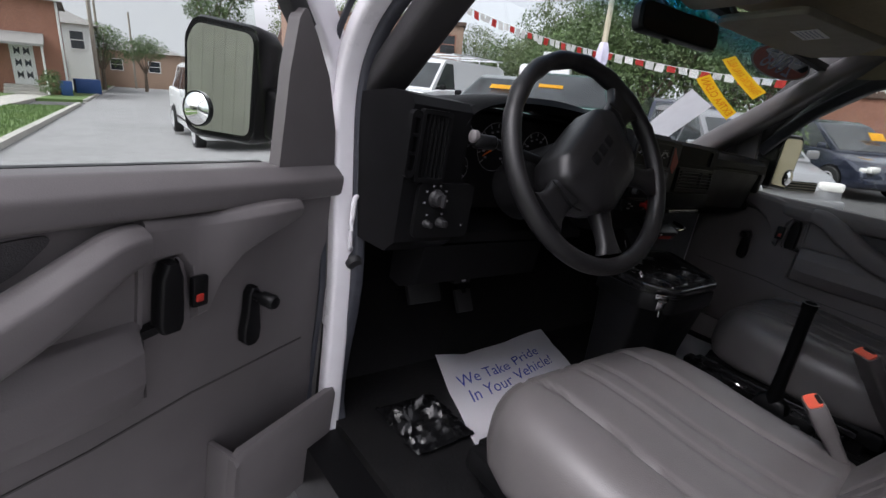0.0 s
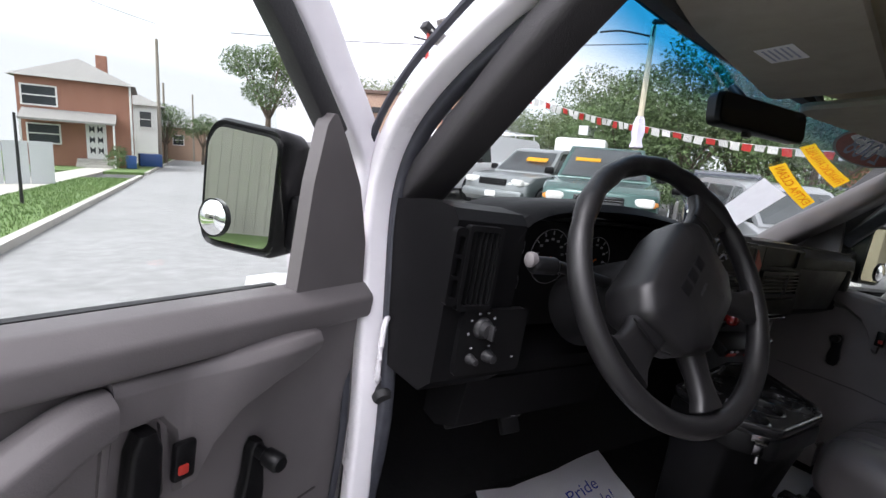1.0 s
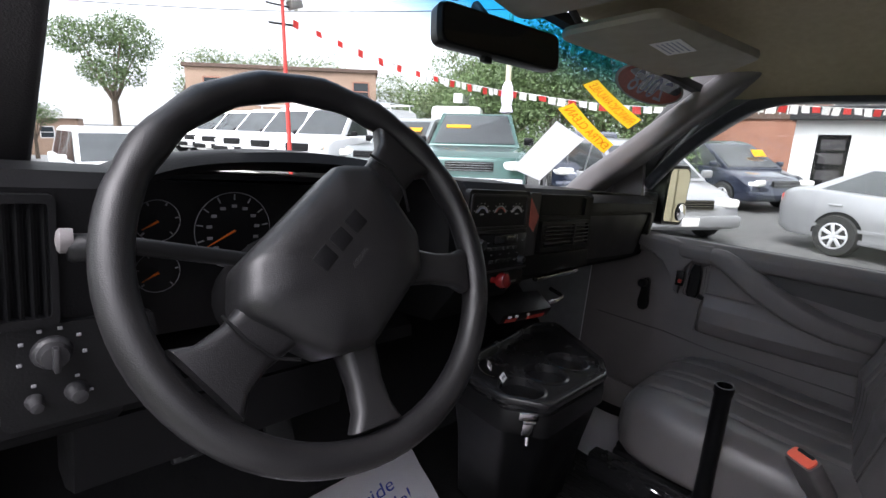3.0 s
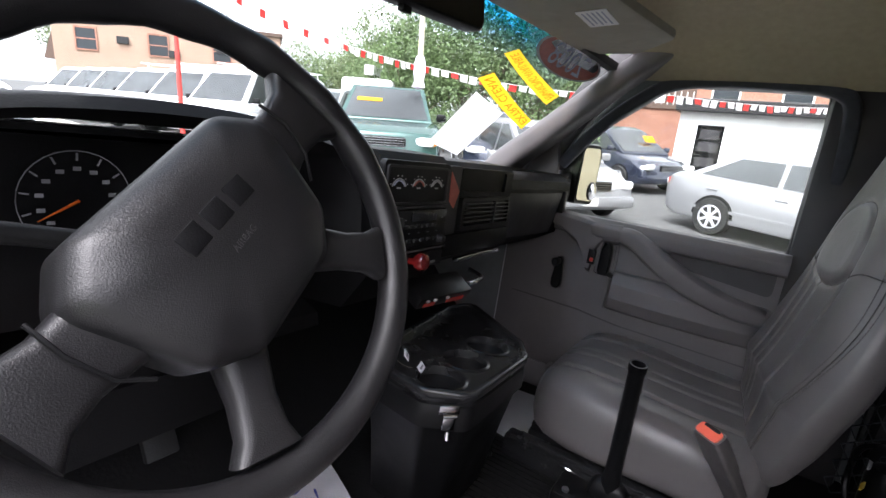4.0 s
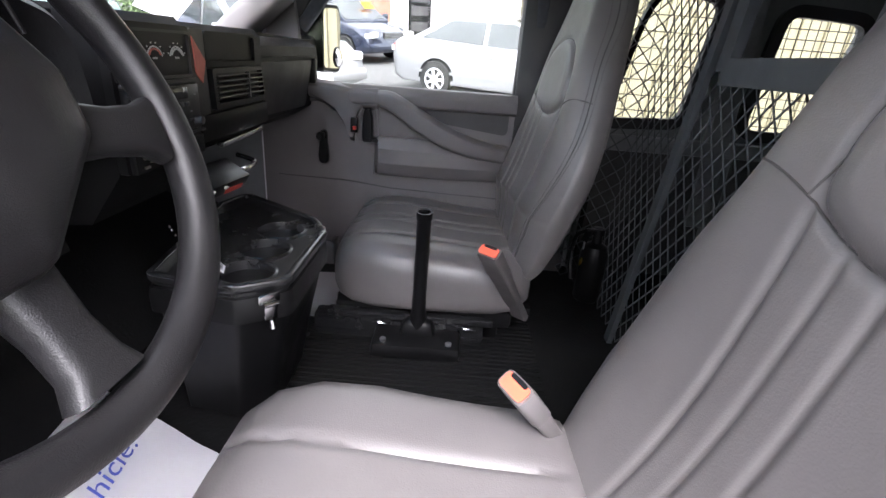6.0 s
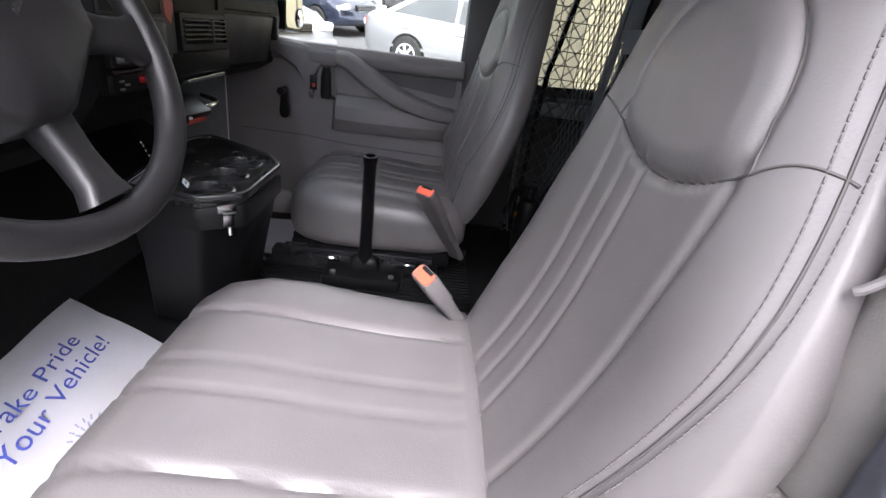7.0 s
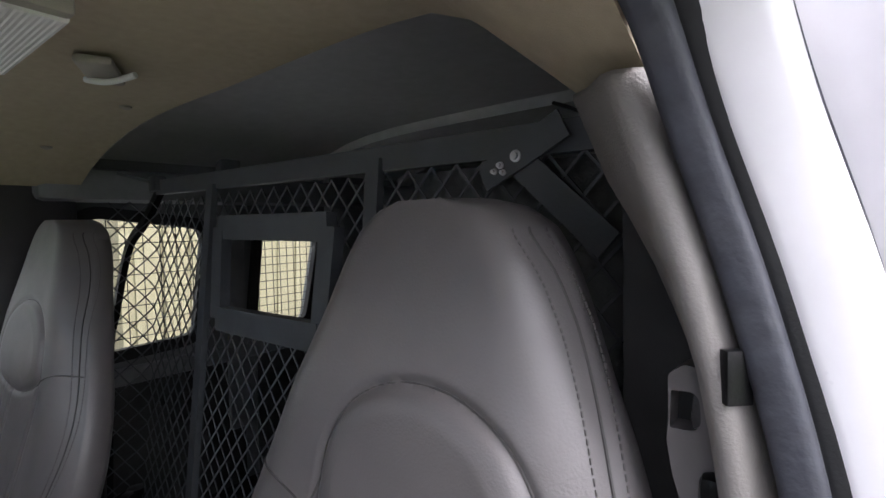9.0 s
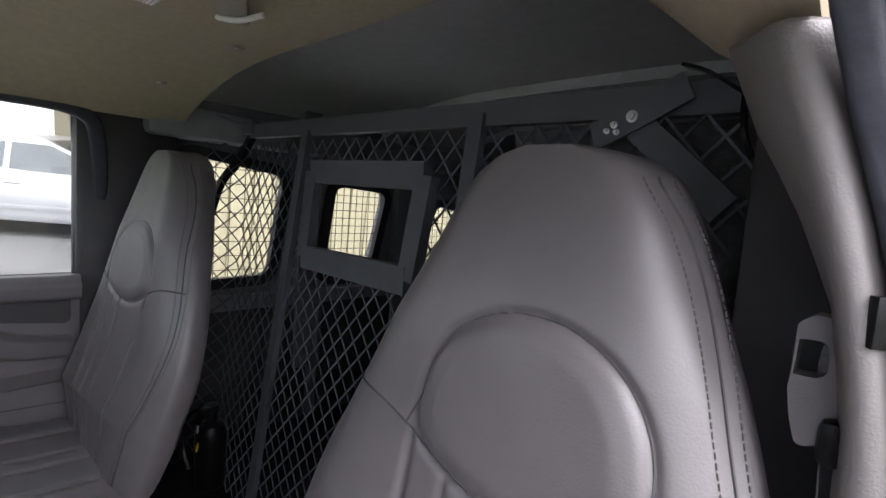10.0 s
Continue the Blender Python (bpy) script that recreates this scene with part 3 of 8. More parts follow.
# ---- seats ----
def ring_section(half, top, bottom, crown=0.0, pleat=None, n=44, rnd=0.06):
    """A closed outline (x, z) of a cushion seen from the front; pleat(x) is taken off the top."""
    pts = rounded([(-half, bottom), (half, bottom), (half, top), (-half, top)], [rnd * 0.6, rnd * 0.6, rnd, rnd], 6)
    # resample evenly so that all sections share one count
    loop = [Vector(p) for p in pts]
    lens = [0.0]
    for a, b in zip(loop, loop[1:] + loop[:1]):
        lens.append(lens[-1] + (b - a).length)
    out = []
    for k in range(n):
        d = lens[-1] * k / n
        i = max(j for j in range(len(loop)) if lens[j] <= d + 1e-9)
        a, b = loop[i], loop[(i + 1) % len(loop)]
        p = a.lerp(b, (d - lens[i]) / max((b - a).length, 1e-6))
        if p.y > (top + bottom) / 2:
            w = max(0.0, min(1.0, (p.y - (top - rnd)) / rnd))
            p.y += crown * (1 - (p.x / half) ** 2) * w
            if pleat:
                p.y -= pleat(p.x) * w
        out.append((p.x, p.y))
    return out


def groove(x, at, width=0.012, depth=0.008):
    return sum(depth * math.exp(-((x - a) / width) ** 2) for a in at)


CUSHION = [(-0.045, 0.90, 0.955, 0.16), (-0.052, 0.885, 0.985, 0.200), (-0.070, 0.875, 1.012, 0.234), (-0.105, 0.868, 1.03, 0.260), (-0.17, 0.865, 1.036, 0.280),
           (-0.26, 0.865, 1.032, 0.285), (-0.34, 0.865, 1.024, 0.282), (-0.42, 0.865, 1.018, 0.28), (-0.50, 0.868, 1.016, 0.275), (-0.555, 0.875, 1.012, 0.262), (-0.585, 0.90, 0.98, 0.235)]
BACK = [(0.93, 0.20, 0.11), (0.96, 0.24, 0.15), (1.02, 0.272, 0.165), (1.10, 0.284, 0.17), (1.20, 0.284, 0.165), (1.28, 0.272, 0.155), (1.35, 0.250, 0.145), (1.42, 0.225, 0.135),
        (1.49, 0.200, 0.136), (1.55, 0.174, 0.122), (1.61, 0.151, 0.115), (1.655, 0.133, 0.105), (1.69, 0.112, 0.088), (1.712, 0.082, 0.062), (1.722, 0.045, 0.032)]
BACK_Y = [(0.93, -0.51), (1.0, -0.555), (1.1, -0.61), (1.2, -0.648), (1.34, -0.685), (1.5, -0.712), (1.72, -0.760)]
STITCH = [(1.0, 0.205), (1.05, 0.215), (1.18, 0.242), (1.28, 0.252), (1.36, 0.233), (1.46, 0.199), (1.55, 0.170), (1.64, 0.134), (1.69, 0.102)]


def table(rows_, z, k=1):
    w = max(0.0, min(0.035, (1.70 - z) / 2.5))
    zs, vs = [p[0] for p in rows_], [p[k] for p in rows_]
    return float(sum(np.interp(z + w * d, zs, vs) for d in (-1, -0.5, 0, 0.5, 1)) / 5)


def back_y(z):
    """Front of the backrest's middle at a height."""
    return table(BACK_Y, z)


def head_low(x, hx=-0.035):
    """Lower edge of the head panel."""
    return 1.352 + 0.036 * min(1.2, (abs(x - hx) / 0.137)) ** 2


def head_level(x, z, hx=-0.035):
    """1 on the outline of the head panel, less inside it."""
    if z > 1.425:
        return math.hypot((x - hx) / 0.124, (z - 1.425) / 0.113)
    return (max(0.0, abs(x - hx) / (0.124 + 0.35 * (1.425 - z))) ** 7 + max(0.0, 1 + (head_low(x, hx) - z) / 0.12) ** 7) ** (1 / 7)


def back_front(x, z, wing=0.030, hx=-0.035):
    """Front face of the backrest, in the seat's own x."""
    half = max(table(BACK, z), 0.03)
    bolster = wing * min(1.0, (abs(x) / half)) ** 3 * np.interp(z, [1.0, 1.1, 1.3, 1.45, 1.6], [0.6, 1.0, 0.8, 0.35, 0.0])
    rim = 0.052 * max(0.0, (abs(x) / half - 0.5) / 0.5) ** 3.2
    k = max(0.0, 1.37 - z) / 0.37
    pl = groove(x, (hx + 0.023 - 0.012 * k, hx + 0.071 - 0.006 * k), 0.005, 0.0042) * np.interp(z, [1.0, 1.05, 1.34, 1.375], [1, 1, 1, 0])
    side = groove(x, (hx + 0.127 - 0.012 * k, hx - 0.125 + 0.030 * k), 0.006, 0.0055) * np.interp(z, [1.0, 1.05, 1.37, 1.40], [1, 1, 1, 0])
    sewn = groove(x, (-table(STITCH, z),), 0.006, 0.0022)
    e = head_level(x, z, hx)
    oval = 0.007 * max(0.0, min(1.0, (1.0 - e) / 0.22)) ** 0.6 - 0.0045 * math.exp(-((e - 1.0) / 0.045) ** 2)
    return back_y(z) + bolster - rim - pl - side - sewn + oval


def span_of(a, b, n):
    return [a + (b - a) * k / (n - 1) for k in range(n)]


def build_seat(m, wing=0.030, forward=0.0, top=1.0, front=-0.075, hx=-0.035, skew=0.0):
    seat = thing("captain_chair", "grey vinyl high-back captain's chair with pleated panels", "chair", m=m, group="front seats")
    # cushion: sections from front to back
    rings = []
    prof = np.array(CUSHION)
    s = np.linspace(0, len(CUSHION) - 1, 31)
    for q in s:
        y, bo, to, ha = (np.interp(q, range(len(CUSHION)), prof[:, k]) for k in range(4))
        y = -0.585 + (y + 0.585) * (-0.585 - front) / (-0.585 + 0.045)
        dep = np.interp(y, [-0.56, -0.52, -0.12, -0.06], [0.0, 1.0, 1.0, 0.2])
        pleat = lambda x, d=dep: d * (groove(x, (-0.050, 0.004), 0.005, 0.0045) + groove(x, (-0.165, 0.125), 0.006, 0.008)) + d * 0.006 * math.exp(-(x / 0.13) ** 4)
        rings.append([(x, y, z) for x, z in ring_section(ha, to, bo, 0.012, pleat, n=168, rnd=0.075)])
    part("seat_cushion", loft(B(), rings), M_VINYL, seat, "worn grey vinyl cushion with sewn pleats", angle=60)
    # backrest: sections going up
    def face(x, z):
        return back_front(x, z, wing, hx) + (forward + skew * x) * min(1.0, (z - 0.93) / 0.20)

    def squash(p):
        return (p[0], p[1], p[2] if p[2] < 1.5 else 1.5 + (p[2] - 1.5) * top)
    bm = B()
    rings = []
    for z in np.linspace(0.94, 1.722, 170):
        half, th = table(BACK, z), table(BACK, z, 2)
        turn = skew * half * min(1.0, (z - 0.93) / 0.20)
        edge = face(half, z) - turn
        front = [squash((x, face(x, z), z)) for x in np.linspace(-half, half, 141)]
        rear = []
        for a in np.linspace(0, math.pi, 17)[1:-1]:
            rear.append(squash((half * math.cos(a), edge + turn * math.cos(a) - 0.012 + (back_y(z) + forward - edge) * math.sin(a) - 0.72 * th * (math.sin(a) ** 0.7), z)))
        rings.append(front + rear)
    loft(bm, rings)
    back = part("backrest", bm, M_VINYL, seat, "grey vinyl backrest with a raised head panel", angle=60)
    # thin seams round the head panel and out to the sides
    arch = [(hx - 0.124 - 0.35 * (1.425 - z), z) for z in (1.388, 1.40, 1.412)] + [(hx - 0.124 * math.cos(a), 1.425 + 0.113 * math.sin(a)) for a in [math.pi * k / 40 for k in range(41)]] + [(hx + 0.124 + 0.35 * (1.425 - z), z) for z in (1.412, 1.40, 1.388)]
    low = [(x, head_low(x, hx)) for x in span_of(hx - 0.137, hx + 0.137, 33)]
    ways = [arch, low]
    for s0, x1 in ((hx - 0.137, -1), (hx + 0.137, 1)):
        ways.append([(s0 + (x1 * table(BACK, 1.40) * 0.97 - s0) * k / 14, 1.388 + 0.010 * math.sin(k / 14 * 3.1) + 0.010 * k / 14) for k in range(15)])
    for w in ways:
        bm = B()
        tube(bm, [squash((x, face(x, z) + 0.0003, z)) for x, z in w], 0.0013, 6)
        part("seam", bm, M_SEAM, back, "thin sewn seam")
    # a double row of stitches down the bolster
    for dx in (-0.0075, 0.0075):
        bm = B()
        for k in range(110):
            z = 1.0 + 0.685 * k / 109
            x = -table(STITCH, z) + dx
            z2 = z + 0.0042
            x2 = -table(STITCH, z2) + dx
            cyl(bm, squash((x, face(x, z) + 0.0010, z)), squash((x2, face(x2, z2) + 0.0008, z2)), 0.0009, n=5)
        part("stitching", bm, M_STITCH, back, "row of grey stitching", kind="stuff")
    bm = B()
    tube(bm, [squash((-table(STITCH, z), face(-table(STITCH, z), z) + 0.0008, z)) for z in np.linspace(1.0, 1.69, 120)], 0.0013, 6)
    part("seam", bm, M_SEAM, back, "seam between the stitches")
    # recline lever and black base
    bm = B()
    box(bm, (0, -0.32, 0.845), (0.48, 0.46, 0.05), bev=0.012)
    box(bm, (0, -0.32, 0.805), (0.44, 0.40, 0.05), bev=0.01)
    part("seat_base", bm, M_BLACK, seat, "black steel seat riser")
    for sx in (-0.19, 0.19):
        bm = B()
        sweep(bm, [(sx, -0.09, 0.862), (sx, -0.6, 0.862)], rect_sec(0.035, 0.02))
        part("rail", bm, M_BLACK, seat)
    return seat


DRIVER_X, PASS_X = -0.48, 0.515
driver_seat = build_seat(pose(DRIVER_X, 0, 0), top=0.88, front=-0.105)
passenger_seat = build_seat(pose(PASS_X, -0.01, 0), 0.012, 0.094, 0.90, -0.075, 0.0, 0.11)
passenger_seat.scale = (0.90, 1.0, 1.0)


def buckle(base, top, twist, long):
    """A stalk buckle in a grey plastic sleeve with a red button."""
    base, top = Vector(base), Vector(top)
    t = thing("belt_buckle", "grey seat belt buckle sleeve with a red release button", "buckle", base, group="seat belt buckles")
    w = (top - base).normalized()
    m = frame_of(base, Vector((math.cos(twist), math.sin(twist), 0)), w)
    L = (top - base).length
    bm = B()
    sec = rounded([(-0.027, -0.013), (0.027, -0.013), (0.027, 0.013), (-0.027, 0.013)], 0.008, 3)
    rings = [[m @ Vector((x * k, h * L, y * k2)) for x, y in sec] for h, k, k2 in ((0, 0.85, 0.7), (0.3, 0.9, 0.8), (0.68, 1.0, 1.0), (0.7, 1.06, 1.15), (0.97, 1.06, 1.15), (1.0, 1.0, 1.05))]
    part("sleeve", loft(bm, rings), M_VINYL, t)
    bm = B()
    rings = [[m @ Vector((x * 0.86, h * L, y * 0.86)) for x, y in sec] for h in (0.985, 1.012)]
    part("release_button", loft(bm, rings), M_REDLT, t, "orange red release button")
    bm = B()
    rings = [[m @ Vector((x * 0.6, h * L, y * 0.25 + 0.009)) for x, y in sec] for h in (1.0, 1.0135)]
    part("tongue_slot", loft(bm, rings), M_BLACK, t)
    return t


buckle((-0.248, -0.575, 0.955), (-0.214, -0.447, 1.080), 0.5, 0.15)
buckle((0.30, -0.58, 0.865), (0.193, -0.432, 1.09), 0.9, 0.2)

# ---- steering wheel ----
WHEEL_C, WHEEL_R = Vector((-0.571, -0.102, 1.428)), 0.203
tilt, yaw = radians(28), -0.10
wn = Vector((math.sin(yaw) * math.cos(tilt), -math.cos(yaw) * math.cos(tilt), math.sin(tilt)))
wu = Vector((0, 0, 1)).cross(wn).normalized()
wv = wn.cross(wu)
WM = Matrix.Translation(WHEEL_C) @ Matrix((wu, wv, wn)).transposed().to_4x4()
sw = thing("steering_wheel", "black grained four-spoke steering wheel, turned to one side", "steering wheel", m=WM)
bm = B()
rim, n1, n2 = [], 72, 14
for i in range(n1):
    a = i * math.tau / n1
    tr = 0.0155 + 0.0012 * math.sin(18 * a) * (1 if 0.3 < a < 2.8 else 0.0)
    for j in range(n2):
        b = j * math.tau / n2
        r = WHEEL_R - 0.0155 + tr * math.cos(b)
        rim.append((r * math.cos(a), r * math.sin(a), tr * 1.05 * math.sin(b)))
add(bm, rim, [[i * n2 + j, ((i + 1) % n1) * n2 + j, ((i + 1) % n1) * n2 + (j + 1) % n2, i * n2 + (j + 1) % n2] for i in range(n1) for j in range(n2)])
part("rim", bm, M_WHEEL, sw, "grained black rim with finger grips")
TURNED = radians(42)
for a0, wide in ((6, 0.066), (174, 0.066), (231, 0.044), (309, 0.044)):
    a = radians(a0) + TURNED
    bm = B()
    rings = []
    for r, w, zc, th in ((0.055, wide * 1.35, -0.006, 0.034), (0.09, wide * 0.95, -0.006, 0.03), (0.125, wide * 0.8, -0.003, 0.026), (0.15, wide * 0.9, 0.0, 0.024), (0.166, wide * 1.25, 0.0, 0.022)):
        sec = rounded([(-w / 2, zc - th / 2), (w / 2, zc - th / 2), (w / 2, zc + th / 2), (-w / 2, zc + th / 2)], th * 0.42, 3)
        rings.append([(r * math.cos(a) - x * math.sin(a), r * math.sin(a) + x * math.cos(a), z) for x, z in sec])
    part("spoke", loft(bm, rings), M_WHEEL, sw)
bm = B()
R35 = Matrix.Rotation(TURNED, 4, "Z")
hub = rounded([(-0.108, 0.036), (-0.074, 0.064), (0.074, 0.064), (0.108, 0.036), (0.086, -0.052), (0.052, -0.080), (-0.052, -0.080), (-0.086, -0.052)], 0.020, 4)
rings = []
for k, z in ((0.9, -0.055), (1.0, -0.03), (1.0, 0.006), (0.96, 0.019), (0.85, 0.027), (0.55, 0.032), (0.2, 0.033)):
    rings.append([R35 @ Vector((x * k, y * k, z)) for x, y in hub])
pad = part("airbag_cover", loft(bm, rings), M_WHEEL, sw, "grained black airbag cover")
for x0 in (-0.026, 0.0, 0.026):
    bm = B()
    box(bm, R35 @ Vector((x0, 0.014, 0.0322)), (0.020, 0.018, 0.003), rot=R35, bev=0.0012)
    part("badge", bm, M_DASH, pad, "plain grey raised badge block")
bm = B()
text_mesh(bm, "AIRBAG", 0.0075, R35 @ Matrix.Translation((0.0, -0.014, 0.0331)), depth=0.0004, align="CENTER")
part("lettering", bm, M_DASHHI, pad, "small grey raised lettering")
for sx in (-1, 1):
    bm = B()
    tube(bm, [R35 @ Vector((sx * x, y, z)) for x, y, z in ((0.118, 0.046, 0.012), (0.122, 0.020, 0.016), (0.118, -0.010, 0.012), (0.104, -0.030, 0.008))], 0.0016, 6)
    part("parting_line", bm, M_BLACK, pad)
# column and stalk
col = thing("steering_column", "charcoal plastic steering column shroud with a stalk", "column", m=WM)
bm = B()
rings = []
for z, r in ((-0.035, 0.052), (-0.05, 0.06), (-0.13, 0.068), (-0.20, 0.066)):
    rings.append([(r * math.cos(k * math.tau / 24), r * 0.95 * math.sin(k * math.tau / 24), z) for k in range(24)])
part("shroud", loft(bm, rings), M_DASH, col, "charcoal column shroud")
bm = B()
tube(bm, smoothline([(-0.05, 0.02, -0.075), (-0.11, 0.03, -0.07), (-0.175, 0.04, -0.062)], 4), 0.0085, 10)
lathe(bm, [(0.009, 0), (0.0125, 0.004), (0.0125, 0.04), (0.010, 0.044), (0.004, 0.045)], Matrix.Translation((-0.165, 0.038, -0.064)) @ Matrix.Rotation(radians(-90), 4, "Y"), 14)
stalk = part("stalk", bm, M_BLACK, col, "black wiper and indicator stalk")
bm = B()
lathe(bm, [(0.0100, 0.0), (0.0105, 0.002), (0.0105, 0.009), (0.008, 0.011), (0.002, 0.012)], Matrix.Translation((-0.205, 0.044, -0.061)) @ Matrix.Rotation(radians(-90), 4, "Y"), 16)
part("stalk_end", bm, M_TRIM, stalk, "pale grey end cap")

# ---- dashboard ----
dash = thing("dashboard", "charcoal plastic dashboard with air vents and a gauge hood", "dashboard", (0, 0.3, 1.1))
dash.location.z += 0.026


def block(bm, x0, x1, prof, bev=0.008):
    t = bmesh.new()
    loft(t, [[(x, y, z) for y, z in prof] for x in (x0, x1)])
    es = [e for e in t.edges if len(e.link_faces) == 2 and e.calc_face_angle(0) > 0.35]
    bmesh.ops.bevel(t, geom=es, offset=bev, segments=2, affect="EDGES", profile=0.5)
    join(bm, t)
    return bm


bm = B()
block(bm, -0.846, -0.715, [(0.62, 1.40), (0.30, 1.445), (0.14, 1.466), (0.085, 1.462), (0.070, 1.447), (0.072, 1.205), (0.10, 1.18), (0.62, 1.16)], 0.012)
part("dash_end", bm, M_DASH, dash)
bm = B()
block(bm, -0.72, -0.255, [(0.62, 1.40), (0.25, 1.43), (0.22, 1.43), (0.19, 1.24), (0.10, 1.21), (0.095, 1.19), (0.62, 1.16)])
part("gauge_bay", bm, M_DASH, dash)
bm = B()
block(bm, -0.26, -0.065, [(0.62, 1.40), (0.28, 1.455), (0.10, 1.474), (0.02, 1.472), (0.004, 1.455), (0.010, 1.27), (0.06, 1.20), (0.62, 1.15)], 0.008)
part("centre_frame", bm, M_DASH, dash)
bm = B()
block(bm, -0.07, 0.225, [(0.62, 1.40), (0.28, 1.45), (0.10, 1.468), (0.015, 1.466), (0.002, 1.452), (0.004, 1.29), (0.05, 1.25), (0.62, 1.20)], 0.008)
part("vent_frame", bm, M_DASH, dash)
bm = B()
block(bm, 0.22, 0.80, [(0.62, 1.40), (0.30, 1.44), (0.13, 1.452), (0.075, 1.445), (0.07, 1.40), (0.09, 1.27), (0.14, 1.24), (0.62, 1.20)], 0.012)
part("dash_end", bm, M_DASH, dash)
bm = B()
sheet(bm, span(-0.83, 0.83, 25), span(0.60, 0.10, 8), lambda x, y: 1.452 - 0.05 * max(0, (y - 0.2) / 0.4) + 0.012 * max(0, 1 - (x / 0.86) ** 2) * max(0, 1 - (y - 0.1) / 0.3), 0.006)
part("top_pad", bm, M_DASH, dash, "matt charcoal top pad")
# hood over the gauges
bm = B()
arch = smoothline([(-0.735, 0.075, 1.34), (-0.728, 0.07, 1.42), (-0.70, 0.07, 1.455), (-0.63, 0.065, 1.478), (-0.50, 0.06, 1.488), (-0.38, 0.055, 1.485), (-0.30, 0.045, 1.472), (-0.268, 0.03, 1.44), (-0.262, 0.02, 1.34)], 6)
rings = []
for p in arch:
    cx = Vector((-0.49, p.y, 1.36))
    o = (p - cx).normalized()
    rings.append([p + Vector((0, 0, 0)), p + Vector((0, 0.012, 0)) + o * 0.012, p + Vector((0, 0.08, 0)) + o * 0.012, p + Vector((0, 0.20, 0)) - o * 0.004, p + Vector((0, 0.20, 0)) - o * 0.02, p + Vector((0, 0.02, 0)) - o * 0.014])
loft(bm, rings)
part("gauge_hood", bm, M_DASH, dash, "arched gauge hood")
# gauges
bm = B()
slab(bm, rounded([(-0.71, 1.25), (-0.27, 1.25), (-0.27, 1.45), (-0.71, 1.45)], 0.03), [], xz(0.16), 0.02)
clus = part("instrument_panel", bm, M_BLACK, dash, "black instrument panel")
for cx, cz, r, nt in ((-0.56, 1.385, 0.052, 11), (-0.43, 1.385, 0.045, 9), (-0.655, 1.40, 0.026, 6), (-0.655, 1.335, 0.026, 6)):
    bm = B()
    tube(bm, [(cx + r * math.cos(k * math.tau / 32), 0.155, cz + r * math.sin(k * math.tau / 32)) for k in range(32)], 0.0006, 5, closed=True)
    for k in range(nt):
        a = radians(225 - 270 * k / (nt - 1))
        cyl(bm, (cx + r * 0.8 * math.cos(a), 0.156, cz + r * 0.8 * math.sin(a)), (cx + r * 0.95 * math.cos(a), 0.156, cz + r * 0.95 * math.sin(a)), 0.0011, n=4)
        if r > 0.04:
            box(bm, (cx + r * 0.64 * math.cos(a), 0.156, cz + r * 0.64 * math.sin(a)), (0.007, 0.001, 0.004))
    # white ticks drawn in grey: the shade behind the wheel is in their colour
    g = part("gauge", bm, M_GREYINK, clus, "dial with ticks greyed for the shade they lie in")
    bm = B()
    a = radians(210)
    cyl(bm, (cx, 0.152, cz), (cx + r * 0.8 * math.cos(a), 0.152, cz + r * 0.8 * math.sin(a)), 0.0018, 0.0006, n=6)
    part("needle", bm, M_ORANGE, g)
# side vent with upright louvres and a slim demister outlet
bm = B()
slab(bm, rounded([(-0.832, 1.318), (-0.768, 1.318), (-0.768, 1.442), (-0.832, 1.442)], 0.006), [rounded([(-0.826, 1.326), (-0.774, 1.326), (-0.774, 1.434), (-0.826, 1.434)], 0.004)], xz(0.058), 0.014)
vent = part("side_vent", bm, M_BLACK, dash)
for k in range(5):
    bm = B()
    box(bm, (-0.818 + 0.0095 * k, 0.072, 1.38), (0.0025, 0.022, 0.108), rot=Matrix.Rotation(radians(24), 4, "Z"))
    part("louvre", bm, M_BLACK, vent)
bm = B()
slab(bm, rounded([(-0.853, 1.325), (-0.831, 1.325), (-0.831, 1.438), (-0.853, 1.438)], 0.012), [rounded([(-0.849, a), (-0.836, a), (-0.836, a + 0.027), (-0.849, a + 0.027)], 0.004) for a in (1.337, 1.368, 1.399)], xz(0.060), 0.012)
part("demister_outlet", bm, M_DASH, dash)
# light switches
bm = B()
slab(bm, rounded([(-0.815, 1.215), (-0.685, 1.215), (-0.685, 1.318), (-0.815, 1.318)], 0.012), [], xz(0.062), 0.012)
swp = part("switch_panel", bm, M_BLACK, dash)
for cx, cz, r in ((-0.775, 1.290, 0.013), (-0.79, 1.243, 0.006), (-0.757, 1.245, 0.008)):
    bm = B()
    lathe(bm, [(r * 1.3, 0), (r * 1.2, 0.006), (r, 0.008), (r * 0.85, 0.018), (r * 0.3, 0.019)], Matrix.Translation((cx, 0.062, cz)) @ Matrix.Rotation(radians(90), 4, "X"), 18)
    if r > 0.01:
        box(bm, (cx, 0.04, cz), (0.005, 0.012, 0.024), bev=0.0015)
    part("knob", bm, M_DASHHI, swp)
for a in (200, 150, 110, 75, 35, 350):
    bm = B()
    box(bm, (-0.775 + 0.026 * math.cos(radians(a)), 0.061, 1.290 + 0.024 * math.sin(radians(a))), (0.004, 0.002, 0.0035), bev=0.0006)
    part("switch_symbol", bm, M_GREYINK, swp)
for dx, dz in ((0.0, 0.016), (0.034, 0.018), (0.045, 0.0), (0.086, -0.004)):
    bm = B()
    box(bm, (-0.79 + dx, 0.061, 1.243 + dz), (0.004, 0.002, 0.003), bev=0.0006)
    part("switch_symbol", bm, M_GREYINK, swp)
